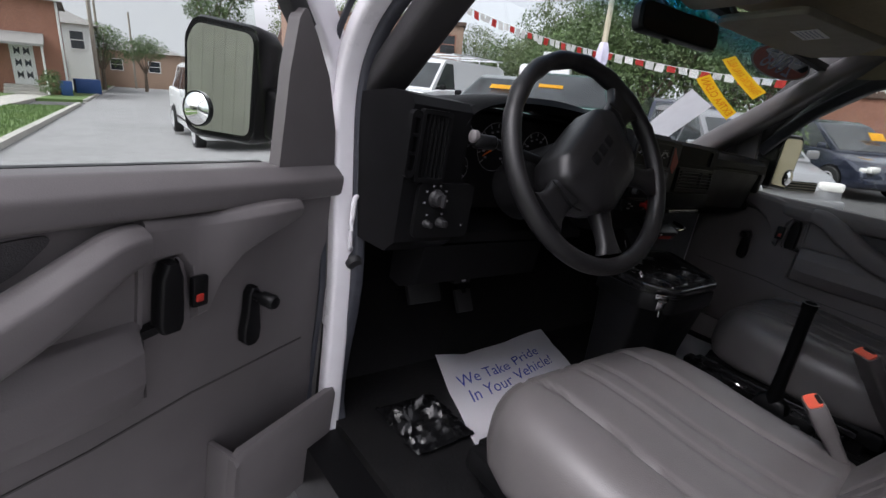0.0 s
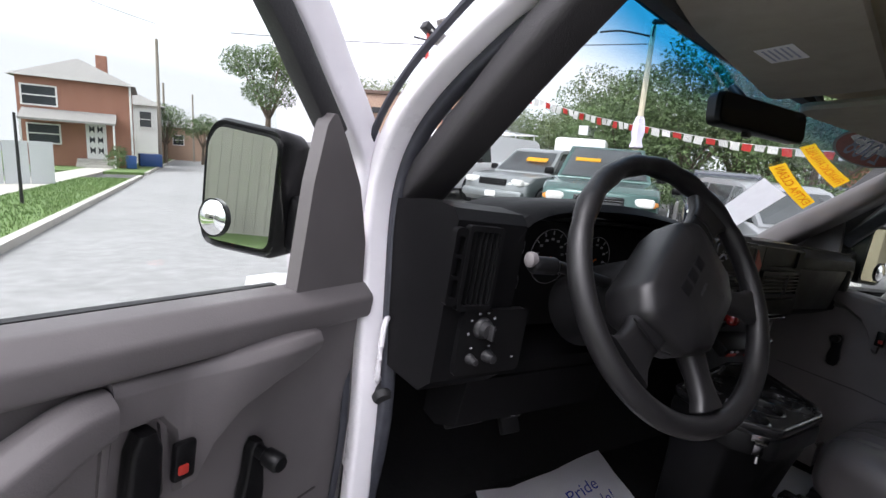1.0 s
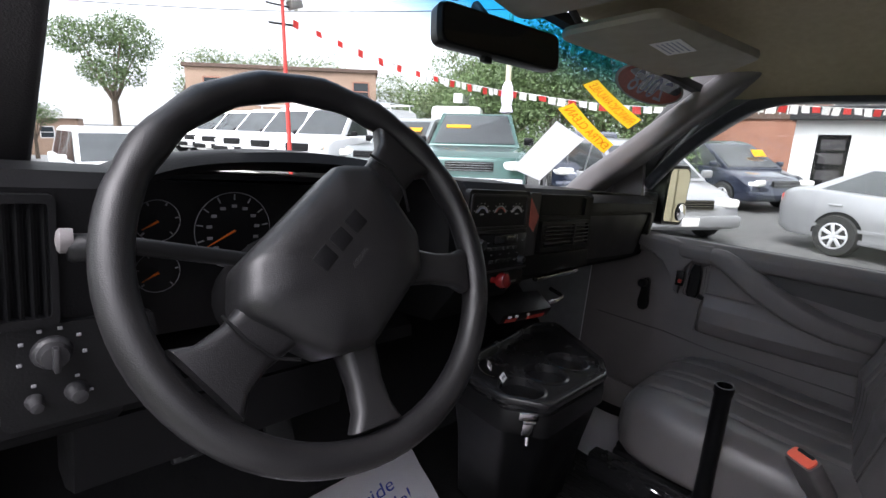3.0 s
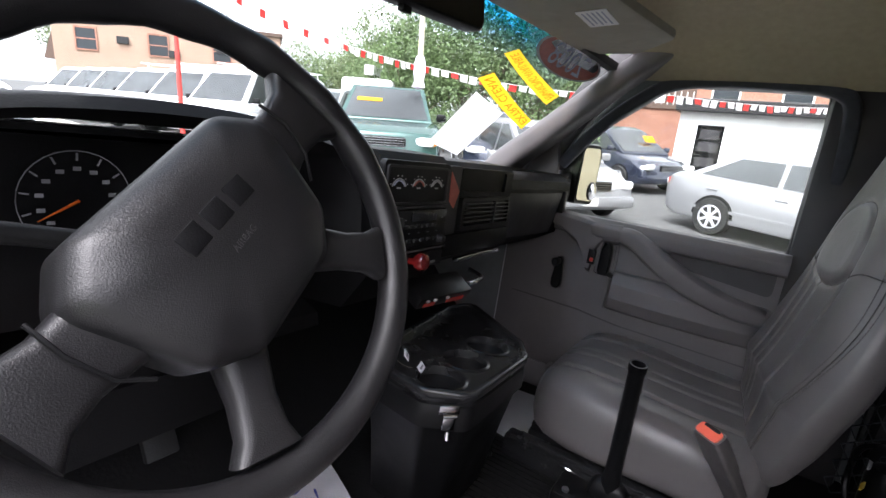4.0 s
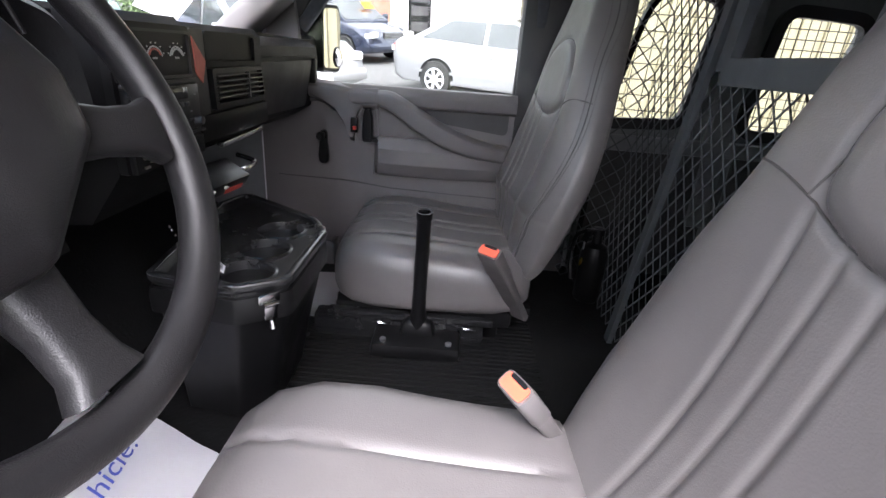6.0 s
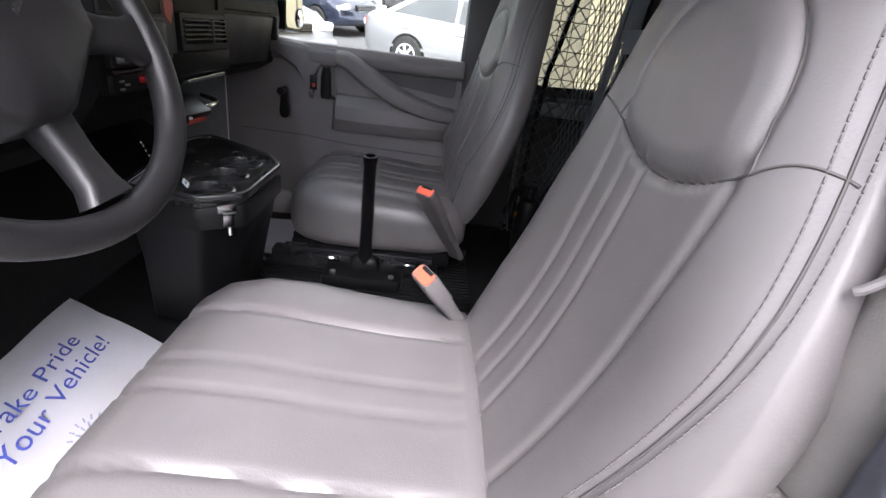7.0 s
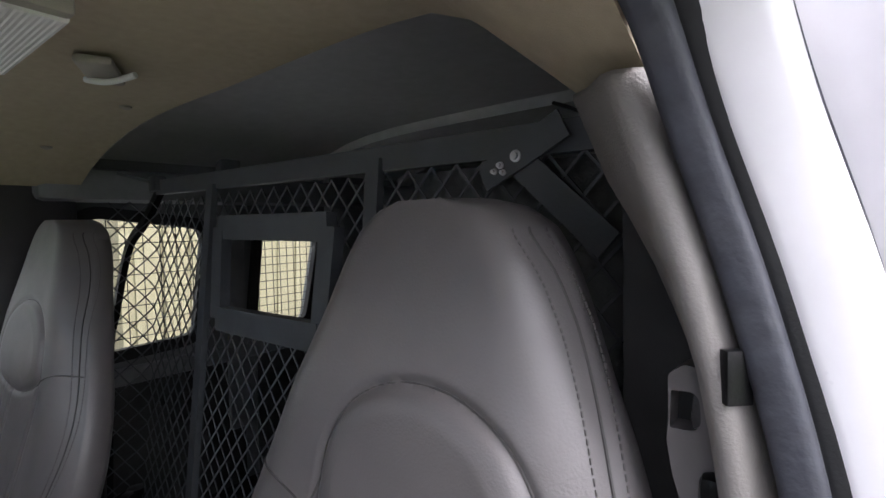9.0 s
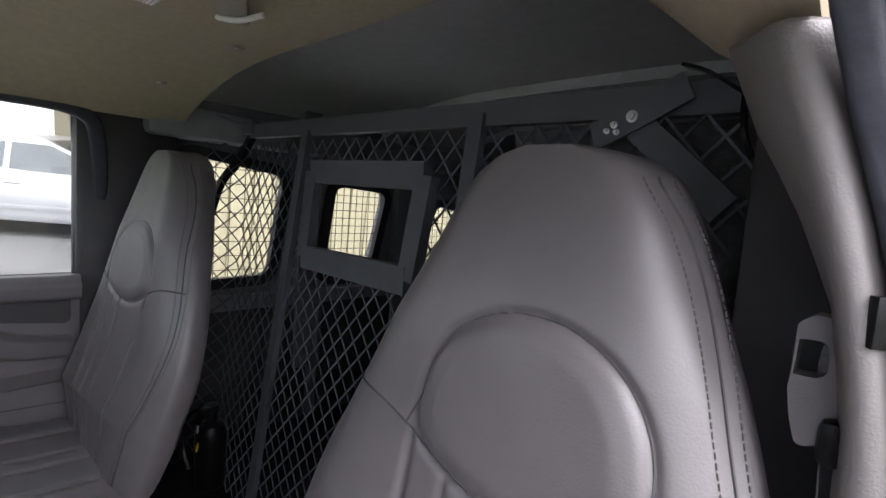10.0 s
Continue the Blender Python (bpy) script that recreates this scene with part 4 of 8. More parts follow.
# knee panel and bonnet release
bm = B()
block(bm, -0.755, -0.40, [(0.13, 1.195), (0.095, 1.185), (0.105, 1.10), (0.16, 1.075), (0.20, 1.08), (0.20, 1.18)], 0.012)
part("knee_panel", bm, M_DASH, dash, "grey knee panel")
bm = B()
box(bm, (-0.613, 0.145, 1.092), (0.05, 0.05, 0.018), bev=0.004)
part("bonnet_release", bm, M_BLACK, dash)
bm = B()
box(bm, (-0.612, 0.118, 1.094), (0.010, 0.003, 0.009), bev=0.001)
part("release_symbol", bm, M_WHITEINK, dash)

# centre stack
bm = B()
slab(bm, rounded([(-0.262, 1.272), (-0.072, 1.272), (-0.072, 1.460), (-0.262, 1.460)], 0.008), [], xz(-0.004), 0.012)
stack = part("centre_panel", bm, M_BLACK, dash, "black centre panel")
bm = B()
slab(bm, rounded([(-0.258, 1.388), (-0.078, 1.388), (-0.078, 1.453), (-0.258, 1.453)], 0.006), [rounded([(-0.254, 1.392), (-0.082, 1.392), (-0.082, 1.449), (-0.254, 1.449)], 0.004)], xz(-0.008), 0.006)
part("bezel", bm, M_DASHHI, stack)
for k, cx in enumerate((-0.225, -0.17, -0.115)):
    bm = B()
    tube(bm, [(cx + 0.019 * math.cos(radians(20 + 140 * j / 16)), -0.006, 1.412 + 0.019 * math.sin(radians(20 + 140 * j / 16))) for j in range(17)], 0.0011, 5)
    for j in range(6):
        a = radians(25 + 130 * j / 5)
        box(bm, (cx + 0.024 * math.cos(a), -0.006, 1.412 + 0.024 * math.sin(a)), (0.002, 0.001, 0.002))
    box(bm, (cx, -0.006, 1.416), (0.010, 0.001, 0.0025))
    g = part("gauge", bm, M_WHITEINK, stack, "small white dial")
    bm = B()
    tube(bm, [(cx + 0.016 * math.cos(radians(30 + 120 * j / 12)), -0.0065, 1.412 + 0.016 * math.sin(radians(30 + 120 * j / 12))) for j in range(13)], 0.0014, 5)
    part("dial_band", bm, (M_INKLT, M_REDDK, M_WHITEINK)[k], g)
bm = B()
box(bm, (-0.167, -0.008, 1.346), (0.172, 0.014, 0.068), bev=0.003)
radio = part("radio", bm, M_BLACK, stack, "black radio with small buttons")
bm = B()
box(bm, (-0.155, -0.0155, 1.368), (0.075, 0.003, 0.016), bev=0.001)
part("display", bm, M_GLOSSBLK, radio)
for k in range(6):
    bm = B()
    box(bm, (-0.205 + 0.0165 * k, -0.0165, 1.352), (0.012, 0.004, 0.006), bev=0.001)
    part("button", bm, M_DASHHI, radio)
for k in range(5):
    bm = B()
    box(bm, (-0.195 + 0.020 * k, -0.0165, 1.327), (0.011, 0.004, 0.006), bev=0.001)
    part("button", bm, M_DASHHI, radio)
for cx, cz, r in ((-0.235, 1.362, 0.010), (-0.235, 1.326, 0.008), (-0.1, 1.326, 0.007)):
    bm = B()
    lathe(bm, [(r * 1.15, 0), (r * 1.1, 0.003), (r, 0.004), (r * 0.9, 0.012), (0.001, 0.013)], Matrix.Translation((cx, -0.015, cz)) @ Matrix.Rotation(radians(90), 4, "X"), 16)
    part("knob", bm, M_DASHHI, radio)
for k in range(10):
    bm = B()
    box(bm, (-0.222 + 0.014 * k, -0.0152, 1.340 + 0.024 * (k % 2)), (0.005, 0.001, 0.0018))
    part("radio_print", bm, M_GREYINK, radio)
bm = B()
sweep(bm, [(-0.258, -0.010, 1.384), (-0.08, -0.010, 1.385)], rect_sec(0.005, 0.004))
part("trim_strip", bm, M_DASHHI, stack)
bm = B()
sweep(bm, [(-0.25, -0.012, 1.306), (-0.07, -0.012, 1.308)], rect_sec(0.005, 0.004))
part("trim_strip", bm, M_DASHHI, stack)
# red pull knob and lower sockets
bm = B()
box(bm, (-0.165, -0.006, 1.287), (0.18, 0.014, 0.03), bev=0.003)
lower = part("lower_panel", bm, M_DASH, dash)
bm = B()
lathe(bm, [(0.007, 0), (0.007, 0.014), (0.014, 0.018), (0.016, 0.026), (0.013, 0.034), (0.002, 0.036)], Matrix.Translation((-0.178, -0.012, 1.290)) @ Matrix.Rotation(radians(80), 4, "X"), 18)
part("pull_knob", bm, M_REDGLASS, lower, "translucent red pull knob")
for x, z in ((-0.236, 1.292), (-0.236, 1.280), (-0.222, 1.286)):
    bm = B()
    box(bm, (x, -0.0145, z), (0.010, 0.003, 0.003))
    part("socket_mark", bm, M_TRIMLT, lower)
bm = B()
sweep(bm, [(-0.165, -0.014, 1.279), (-0.10, -0.014, 1.281)], rect_sec(0.003, 0.004))
part("trim_strip", bm, M_TRIMLT, lower)

# right of the stack: grey panel with a worn red mark, open bin, vent, glove box
bm = B()
slab(bm, rounded([(-0.070, 1.295), (-0.026, 1.295), (-0.026, 1.458), (-0.070, 1.458)], 0.006), [], xz(-0.003), 0.008)
part("grey_strip", bm, M_DASHHI, dash, "silver grey upright strip")
bm = B()
slab(bm, [(-0.066, 1.447), (-0.030, 1.410), (-0.044, 1.377), (-0.062, 1.392)], [], xz(-0.0052), 0.002)
part("red_mark", bm, M_REDDK, dash, "faded red arrow-shaped mark")
bm = B()
slab(bm, rounded([(-0.026, 1.400), (0.185, 1.400), (0.185, 1.456), (-0.026, 1.456)], 0.006), [rounded([(-0.016, 1.410), (0.176, 1.408), (0.176, 1.450), (-0.016, 1.450)], 0.006)], xz(-0.004), 0.010)
part("bin_frame", bm, M_DASH, dash)
bm = B()
box(bm, (0.08, 0.006, 1.43), (0.185, 0.004, 0.040))
part("bin", bm, M_BLACK, dash, "empty black bin")
bm = B()
slab(bm, rounded([(-0.012, 1.330), (0.215, 1.330), (0.205, 1.398), (-0.016, 1.398)], 0.006), [rounded([(-0.002, 1.340), (0.205, 1.340), (0.197, 1.390), (-0.006, 1.390)], 0.005)], xz(-0.008), 0.010)
pv = part("vent", bm, M_BLACK, dash, "black vent with level slats")
for k in range(5):
    bm = B()
    box(bm, (0.10, -0.004, 1.347 + 0.009 * k), (0.202, 0.014, 0.0022), rot=Matrix.Rotation(radians(-25), 4, "X"))
    part("slat", bm, M_DASHHI, pv)
bm = B()
box(bm, (0.125, -0.0085, 1.365), (0.006, 0.008, 0.048))
part("vent_divider", bm, M_DASHHI, pv)
bm = B()
box(bm, (0.08, -0.001, 1.303), (0.29, 0.010, 0.045), bev=0.004)
part("plain_panel", bm, M_DASH, dash)
bm = B()
sweep(bm, [(-0.018, -0.010, 1.272), (0.165, -0.010, 1.275)], rounded([(-0.006, -0.004), (0.006, -0.004), (0.006, 0.004), (-0.006, 0.004)], 0.002, 2))
part("bright_strip", bm, M_CHROME, dash, "bright metal strip")
bm = B()
slab(bm, rounded([(0.282, 1.285), (0.71, 1.275), (0.722, 1.405), (0.278, 1.405)], 0.02), [], lambda a, b, d: (a, 0.066 + d + 0.02 * (1.405 - b) / 0.13, b), 0.01)
part("glove_box", bm, M_DASHHI, dash, "smooth grey glove box lid")
bm = B()
block(bm, 0.27, 0.735, [(0.16, 1.462), (0.085, 1.458), (0.058, 1.440), (0.056, 1.418), (0.09, 1.412), (0.16, 1.42)], 0.01)
part("grab_shelf", bm, M_DASH, dash, "rounded shelf over the glove box")
bm = B()
box(bm, (0.745, 0.075, 1.36), (0.022, 0.03, 0.10), bev=0.004)
part("side_outlet", bm, M_BLACK, dash)
# the centre of the dashboard stands to the right of the column
for ob in dash.children:
    if ob.name.split(".")[0] in ("centre_frame", "vent_frame", "centre_panel", "lower_panel", "grey_strip", "red_mark", "bin_frame", "bin", "vent", "plain_panel", "bright_strip"):
        ob.location += Vector((0.062, 0.045, 0.004))

# ashtray handle and brake controller under the stack
bm = B()
t = thing("brake_controller", "black box with red strips under the dashboard", "controller", (-0.06, -0.03, 1.2))
t.location += Vector((0.045, 0.03, 0.03))
rot = Matrix.Rotation(radians(-8), 4, "Z") @ Matrix.Rotation(radians(30), 4, "X")
box(bm, (-0.06, 0.0, 1.222), (0.15, 0.055, 0.028), rot=rot, bev=0.004)
part("case", bm, M_BLACK, t)
for x, w in ((-0.105, 0.03), (-0.03, 0.05)):
    bm = B()
    box(bm, Vector((-0.06, 0.0, 1.222)) + rot @ Vector((x + 0.06, -0.028, -0.004)), (w, 0.003, 0.009), rot=rot)
    part("red_strip", bm, M_RED, t)
for x in (-0.115, -0.095, -0.06):
    bm = B()
    box(bm, Vector((-0.06, 0.0, 1.222)) + rot @ Vector((x + 0.06, -0.029, 0.007)), (0.007, 0.005, 0.005), rot=rot, bev=0.001)
    part("key", bm, M_WHITEINK, t)
bm = B()
tube(bm, smoothline([(0.055, 0.06, 1.245), (0.075, 0.018, 1.250), (0.145, 0.018, 1.253), (0.16, 0.06, 1.26)], 5), 0.005, 8)
single("ashtray_handle", bm, M_CHROME, "bright bent metal pull handle", "handle")

# ---- engine cover console with cup holders ----
con = thing("console", "glossy black engine cover console with three cup holders", "console", (0.04, 0.0, FLOOR))
con.location.z += 0.026
RIM = [(-0.165, 0.060), (-0.186, -0.075), (-0.145, -0.140), (0.065, -0.140), (0.128, -0.104), (0.262, 0.090), (0.18, 0.112)]
outer = rounded(RIM, [0.01, 0.03, 0.03, 0.03, 0.03, 0.02, 0.02], 5)
cups = [[(cx + 0.0435 * math.cos(k * math.tau / 24), cy + 0.0435 * math.sin(k * math.tau / 24)) for k in range(24)] for cx, cy in ((-0.122, -0.068), (-0.026, -0.060), (0.070, -0.056))]
bm = B()
slab(bm, outer, cups, xy(1.098), 0.014)
lid = part("tray", bm, M_GLOSSBLK, con, "glossy black tray")
for c in cups:
    bm = B()
    t2 = [(sum(p[0] for p in c) / 24, sum(p[1] for p in c) / 24)]
    rings = [[(t2[0][0] + (p[0] - t2[0][0]) * k, t2[0][1] + (p[1] - t2[0][1]) * k, z) for p in c] for k, z in ((1.08, 1.1135), (1.0, 1.1155), (0.97, 1.11), (0.86, 1.05), (0.80, 1.048), (0.01, 1.047))]
    loft(bm, rings, caps=False)
    part("cup_holder", bm, M_GLOSSBLK, lid)
bm = B()
ring = [Vector((x, y, 1.116)) for x, y in outer]
sweep(bm, ring, rounded([(-0.007, -0.008), (0.007, -0.008), (0.007, 0.008), (-0.007, 0.008)], 0.005, 3), closed=True)
part("tray_rim", bm, M_GLOSSBLK, lid, "raised glossy rim")
bm = B()


def grown(poly, k, d):
    c = Vector((0.04, 0.0))
    return [tuple(c + (Vector(p) - c) * k + Vector(d)) for p in poly]


rings = [[(x, y, z) for x, y in grown(outer, k, d)] for z, k, d in ((1.10, 1.03, (0, 0)), (1.085, 1.05, (0, 0)), (1.06, 1.04, (0, 0)), (1.055, 0.97, (0, 0.0)), (0.95, 0.90, (0.03, 0.02)), (FLOOR, 0.82, (0.07, 0.05)))]
loft(bm, rings)
part("body", bm, M_BLACK, con, "matt black tapering body", angle=30)
bm = B()
turn = Matrix.Rotation(radians(-42), 4, "Z")
at_l = Vector((-0.178, -0.122, 1.09))
box(bm, at_l + turn @ Vector((0, -0.002, 0.012)), (0.034, 0.004, 0.014), rot=turn, bev=0.0015)
box(bm, at_l + turn @ Vector((0, -0.004, -0.008)), (0.020, 0.006, 0.026), rot=turn, bev=0.002)
tube(bm, [at_l + turn @ Vector((-0.011, -0.008, 0.004)), at_l + turn @ Vector((0.011, -0.008, 0.004))], 0.003, 8)
tube(bm, [at_l + turn @ Vector((0, -0.006, -0.022)), at_l + turn @ Vector((0, -0.008, -0.036))], 0.004, 8)
part("latch", bm, M_CHROME, con, "chrome toggle latch")
bm = B()
box(bm, (0.17, -0.03, 0.93), (0.11, 0.012, 0.20), rot=Matrix.Rotation(radians(35), 4, "Z") @ Matrix.Rotation(radians(-12), 4, "X"), bev=0.004)
part("side_pocket", bm, M_GLOSSBLK, con, "black pocket panel")
# keys' chain with two paper tags
tg = thing("key_tags", "two white paper tags on a thin ball chain", "tag", (-0.085, 0.0, 1.1))
tg.location += Vector((-0.055, -0.035, 0.034))
bm = B()
line = smoothline([(-0.125, 0.045, 1.195), (-0.118, 0.035, 1.165), (-0.122, 0.03, 1.14), (-0.112, 0.02, 1.125), (-0.10, 0.008, 1.12)], 8)
for p in line[::2]:
    bmesh.ops.create_icosphere(bm, subdivisions=1, radius=0.0022, matrix=Matrix.Translation(p))
part("ball_chain", bm, M_CHROME, tg, kind="stuff")
for p, a in (((-0.094, 0.025, 1.135), 35), ((-0.082, 0.0, 1.118), 20)):
    bm = B()
    mt = Matrix.Translation(p) @ Matrix.Rotation(radians(a), 4, "Z") @ Matrix.Rotation(radians(50), 4, "X")
    box(bm, (0, 0, 0), (0.026, 0.013, 0.0012))
    bmesh.ops.transform(bm, matrix=mt, verts=bm.verts[:])
    tag = part("tag", bm, M_PAPER, tg)
    bm = B()
    for k in range(3):
        box(bm, (-0.006 + 0.006 * k, 0, 0.001), (0.004, 0.004, 0.0006))
    bmesh.ops.transform(bm, matrix=mt, verts=bm.verts[:])
    part("tag_print", bm, M_GREYINK, tag)

# ---- tall hand lever between the seats ----
lev = thing("hand_lever", "matt black tubular hand lever with a hollow end", "lever", (0.24, -0.30, FLOOR))
lev.location += Vector((0.015, -0.02, 0.0))
bm = B()
top, foot = Vector((0.205, -0.303, 1.152)), Vector((0.245, -0.30, 0.84))
w = (top - foot).normalized()
m = frame_of(foot, w.orthogonal(), w)
L = (top - foot).length
prof = [(0.030, -0.05), (0.024, 0.0), (0.0175, 0.05), (0.0165, 0.10), (0.0165, L - 0.02), (0.0185, L - 0.016), (0.0185, L), (0.0145, L), (0.0145, L - 0.05)]
rings = [[m @ Vector((r * math.cos(k * math.tau / 20), h, r * math.sin(k * math.tau / 20))) for k in range(20)] for r, h in prof]
loft(bm, rings)
part("tube", bm, M_BLACK, lev)
bm = B()
box(bm, (0.25, -0.30, FLOOR + 0.02), (0.16, 0.22, 0.04), bev=0.012)
box(bm, (0.25, -0.30, FLOOR + 0.05), (0.07, 0.10, 0.06), bev=0.015, taper=(0.7, 0.7))
part("boot", bm, M_BLACK, lev, "black rubber boot")
bm = B()
for x, y in ((0.19, -0.22), (0.31, -0.22), (0.19, -0.38), (0.31, -0.38)):
    lathe(bm, [(0.008, 0), (0.008, 0.006), (0.004, 0.008)], Matrix.Translation((x, y, FLOOR + 0.04)), 8)
part("bolt_heads", bm, M_STEEL, lev, kind="stuff")

# black riser between the seats with a wire catch
t = thing("seat_riser", "black steel riser under the passenger seat with a catch", "riser", (0.33, -0.3, FLOOR))
bm = B()
box(bm, (0.30, -0.27, FLOOR + 0.03), (0.05, 0.44, 0.06), bev=0.008)
box(bm, (0.275, -0.30, 0.853), (0.03, 0.42, 0.018), bev=0.004)
part("panel", bm, M_GLOSSBLK, t)
for y in (-0.20, -0.42):
    bm = B()
    tube(bm, smoothline([(0.268, y, 0.83), (0.255, y - 0.015, 0.84), (0.258, y - 0.04, 0.835), (0.27, y - 0.05, 0.825)], 4), 0.003, 6)
    part("catch", bm, M_CHROME, t)

# ---- paper floor mats ----
def paper_mat(corners, label, sag, words=True):
    a, b, c, d = [Vector(p) for p in corners]      # top left, top right, bottom right, bottom left as read
    t = thing("paper_mat", label, "paper mat", (a + c) / 2, group="paper floor mats")

    def at(u, v, h=0.0):
        p = (a.lerp(b, u)).lerp(d.lerp(c, u), v)
        lift = 0.012 * math.sin(u * 5.3 + v * 2.1) * math.sin(v * 4.0 + 0.7) + 0.02 * (u - 0.5) ** 2
        corner = 0.05 * max(0, 0.25 - u) * max(0, 0.3 - v) * 10
        return p + Vector((0, 0, abs(lift) * sag + corner * sag + h))
    bm = B()
    n = 16
    v = [at(i / n, j / n) for j in range(n + 1) for i in range(n + 1)]
    add(bm, v, [[j * (n + 1) + i, j * (n + 1) + i + 1, (j + 1) * (n + 1) + i + 1, (j + 1) * (n + 1) + i] for j in range(n) for i in range(n)])
    bmesh.ops.solidify(bm, geom=bm.faces[:], thickness=0.0008)
    sheet_ob = part("sheet", bm, M_PAPER, t)
    if words:
        for k, line in enumerate(("We Take Pride", "In Your Vehicle!")):
            words_ = line.split()
            for i, word in enumerate(words_):
                ahead = B()
                text_mesh(ahead, " ".join(words_[:i] + ["l"]), 0.15, Matrix(), depth=0.0)
                start = max(q.co.x for q in ahead.verts) - 0.026
                ahead.free()
                bm = B()
                text_mesh(bm, word, 0.15, Matrix.Translation(((0.10 if k == 0 else 0.14) + start, 0.33 + 0.15 * k, 0)) @ Matrix.Diagonal((1, -1, 1, 1)), depth=0.0)
                for vv in bm.verts:
                    vv.co = at(vv.co.x * 0.78, vv.co.y, 0.0022)
                part("lettering", bm, M_INK, sheet_ob, "blue printed lettering")
        bm = B()
        for ringr, cnt in ((0.045, 10), (0.08, 14), (0.115, 18)):
            for k in range(cnt):
                an = k * math.tau / cnt
                cx, cy = 0.45 + ringr * 0.8 * math.cos(an), 0.72 + ringr * math.sin(an)
                dx, dy = 0.012 * math.cos(an), 0.015 * math.sin(an)
                ex, ey = -0.004 * math.sin(an), 0.005 * math.cos(an)
                add(bm, [at(cx - dx - ex, cy - dy - ey, 0.0022), at(cx + dx - ex, cy + dy - ey, 0.0022), at(cx + dx + ex, cy + dy + ey, 0.0022), at(cx - dx + ex, cy - dy + ey, 0.0022)], [[0, 1, 2, 3]])
        part("emblem", bm, M_INKLT, sheet_ob, "pale blue sunburst print", kind="stuff")
    return t


paper_mat([(-0.515, 0.272, FLOOR + 0.004), (-0.025, 0.305, FLOOR + 0.026), (-0.160, -0.018, FLOOR + 0.004), (-0.655, -0.13, FLOOR + 0.004)], "white paper floor mat with blue lettering on the driver's floor", 1.0)
paper_mat([(0.34, 0.10, FLOOR + 0.008), (0.62, 0.12, FLOOR + 0.008), (0.62, -0.16, FLOOR + 0.008), (0.33, -0.14, FLOOR + 0.008)], "white paper floor mat on the passenger's floor", 0.6, words=False)

# crumpled glossy black liner on the driver's floor
rng = np.random.default_rng(11)
bm = B()
n = 22
vt = []
for j in range(n + 1):
    for i in range(n + 1):
        x, y = -0.76 + 0.16 * i / n, 0.0 + 0.17 * j / n
        edge_ = min(i, j, n - i, n - j) / 4
        z = FLOOR + 0.012 + min(1, edge_) * (0.010 + 0.007 * math.sin(i * 0.9 + 1.3 * math.sin(j * 0.5)) + 0.007 * math.sin(j * 1.2 + i * 0.35) + 0.003 * rng.standard_normal())
        vt.append((x + 0.002 * rng.standard_normal(), y + 0.002 * rng.standard_normal(), max(z, FLOOR + 0.004)))
add(bm, vt, [[j * (n + 1) + i, j * (n + 1) + i + 1, (j + 1) * (n + 1) + i + 1, (j + 1) * (n + 1) + i] for j in range(n) for i in range(n)])
bmesh.ops.solidify(bm, geom=bm.faces[:], thickness=0.003)
single("floor_liner", bm, M_LINER, "crumpled glossy black plastic liner on the driver's floor", "floor liner", angle=25)
# pedals
for nm, x, z0, w in (("brake_pedal", -0.52, 0.98, 0.11), ("accelerator_pedal", -0.36, 0.93, 0.06)):
    t = thing(nm, "black rubber " + nm.replace("_", " ") + " under the dashboard", "pedal", (x, 0.36, z0), group="pedals")
    bm = B()
    sweep(bm, smoothline([(x, 0.50, z0 + 0.20), (x, 0.42, z0 + 0.10), (x, 0.375, z0 + 0.02)], 4), rect_sec(0.014, 0.022))
    part("arm", bm, M_BLACK, t)
    bm = B()
    box(bm, (x, 0.365, z0), (w, 0.018, 0.07), rot=Matrix.Rotation(radians(-30), 4, "X"), bev=0.005)
    part("pad", bm, M_RUBBER, t)

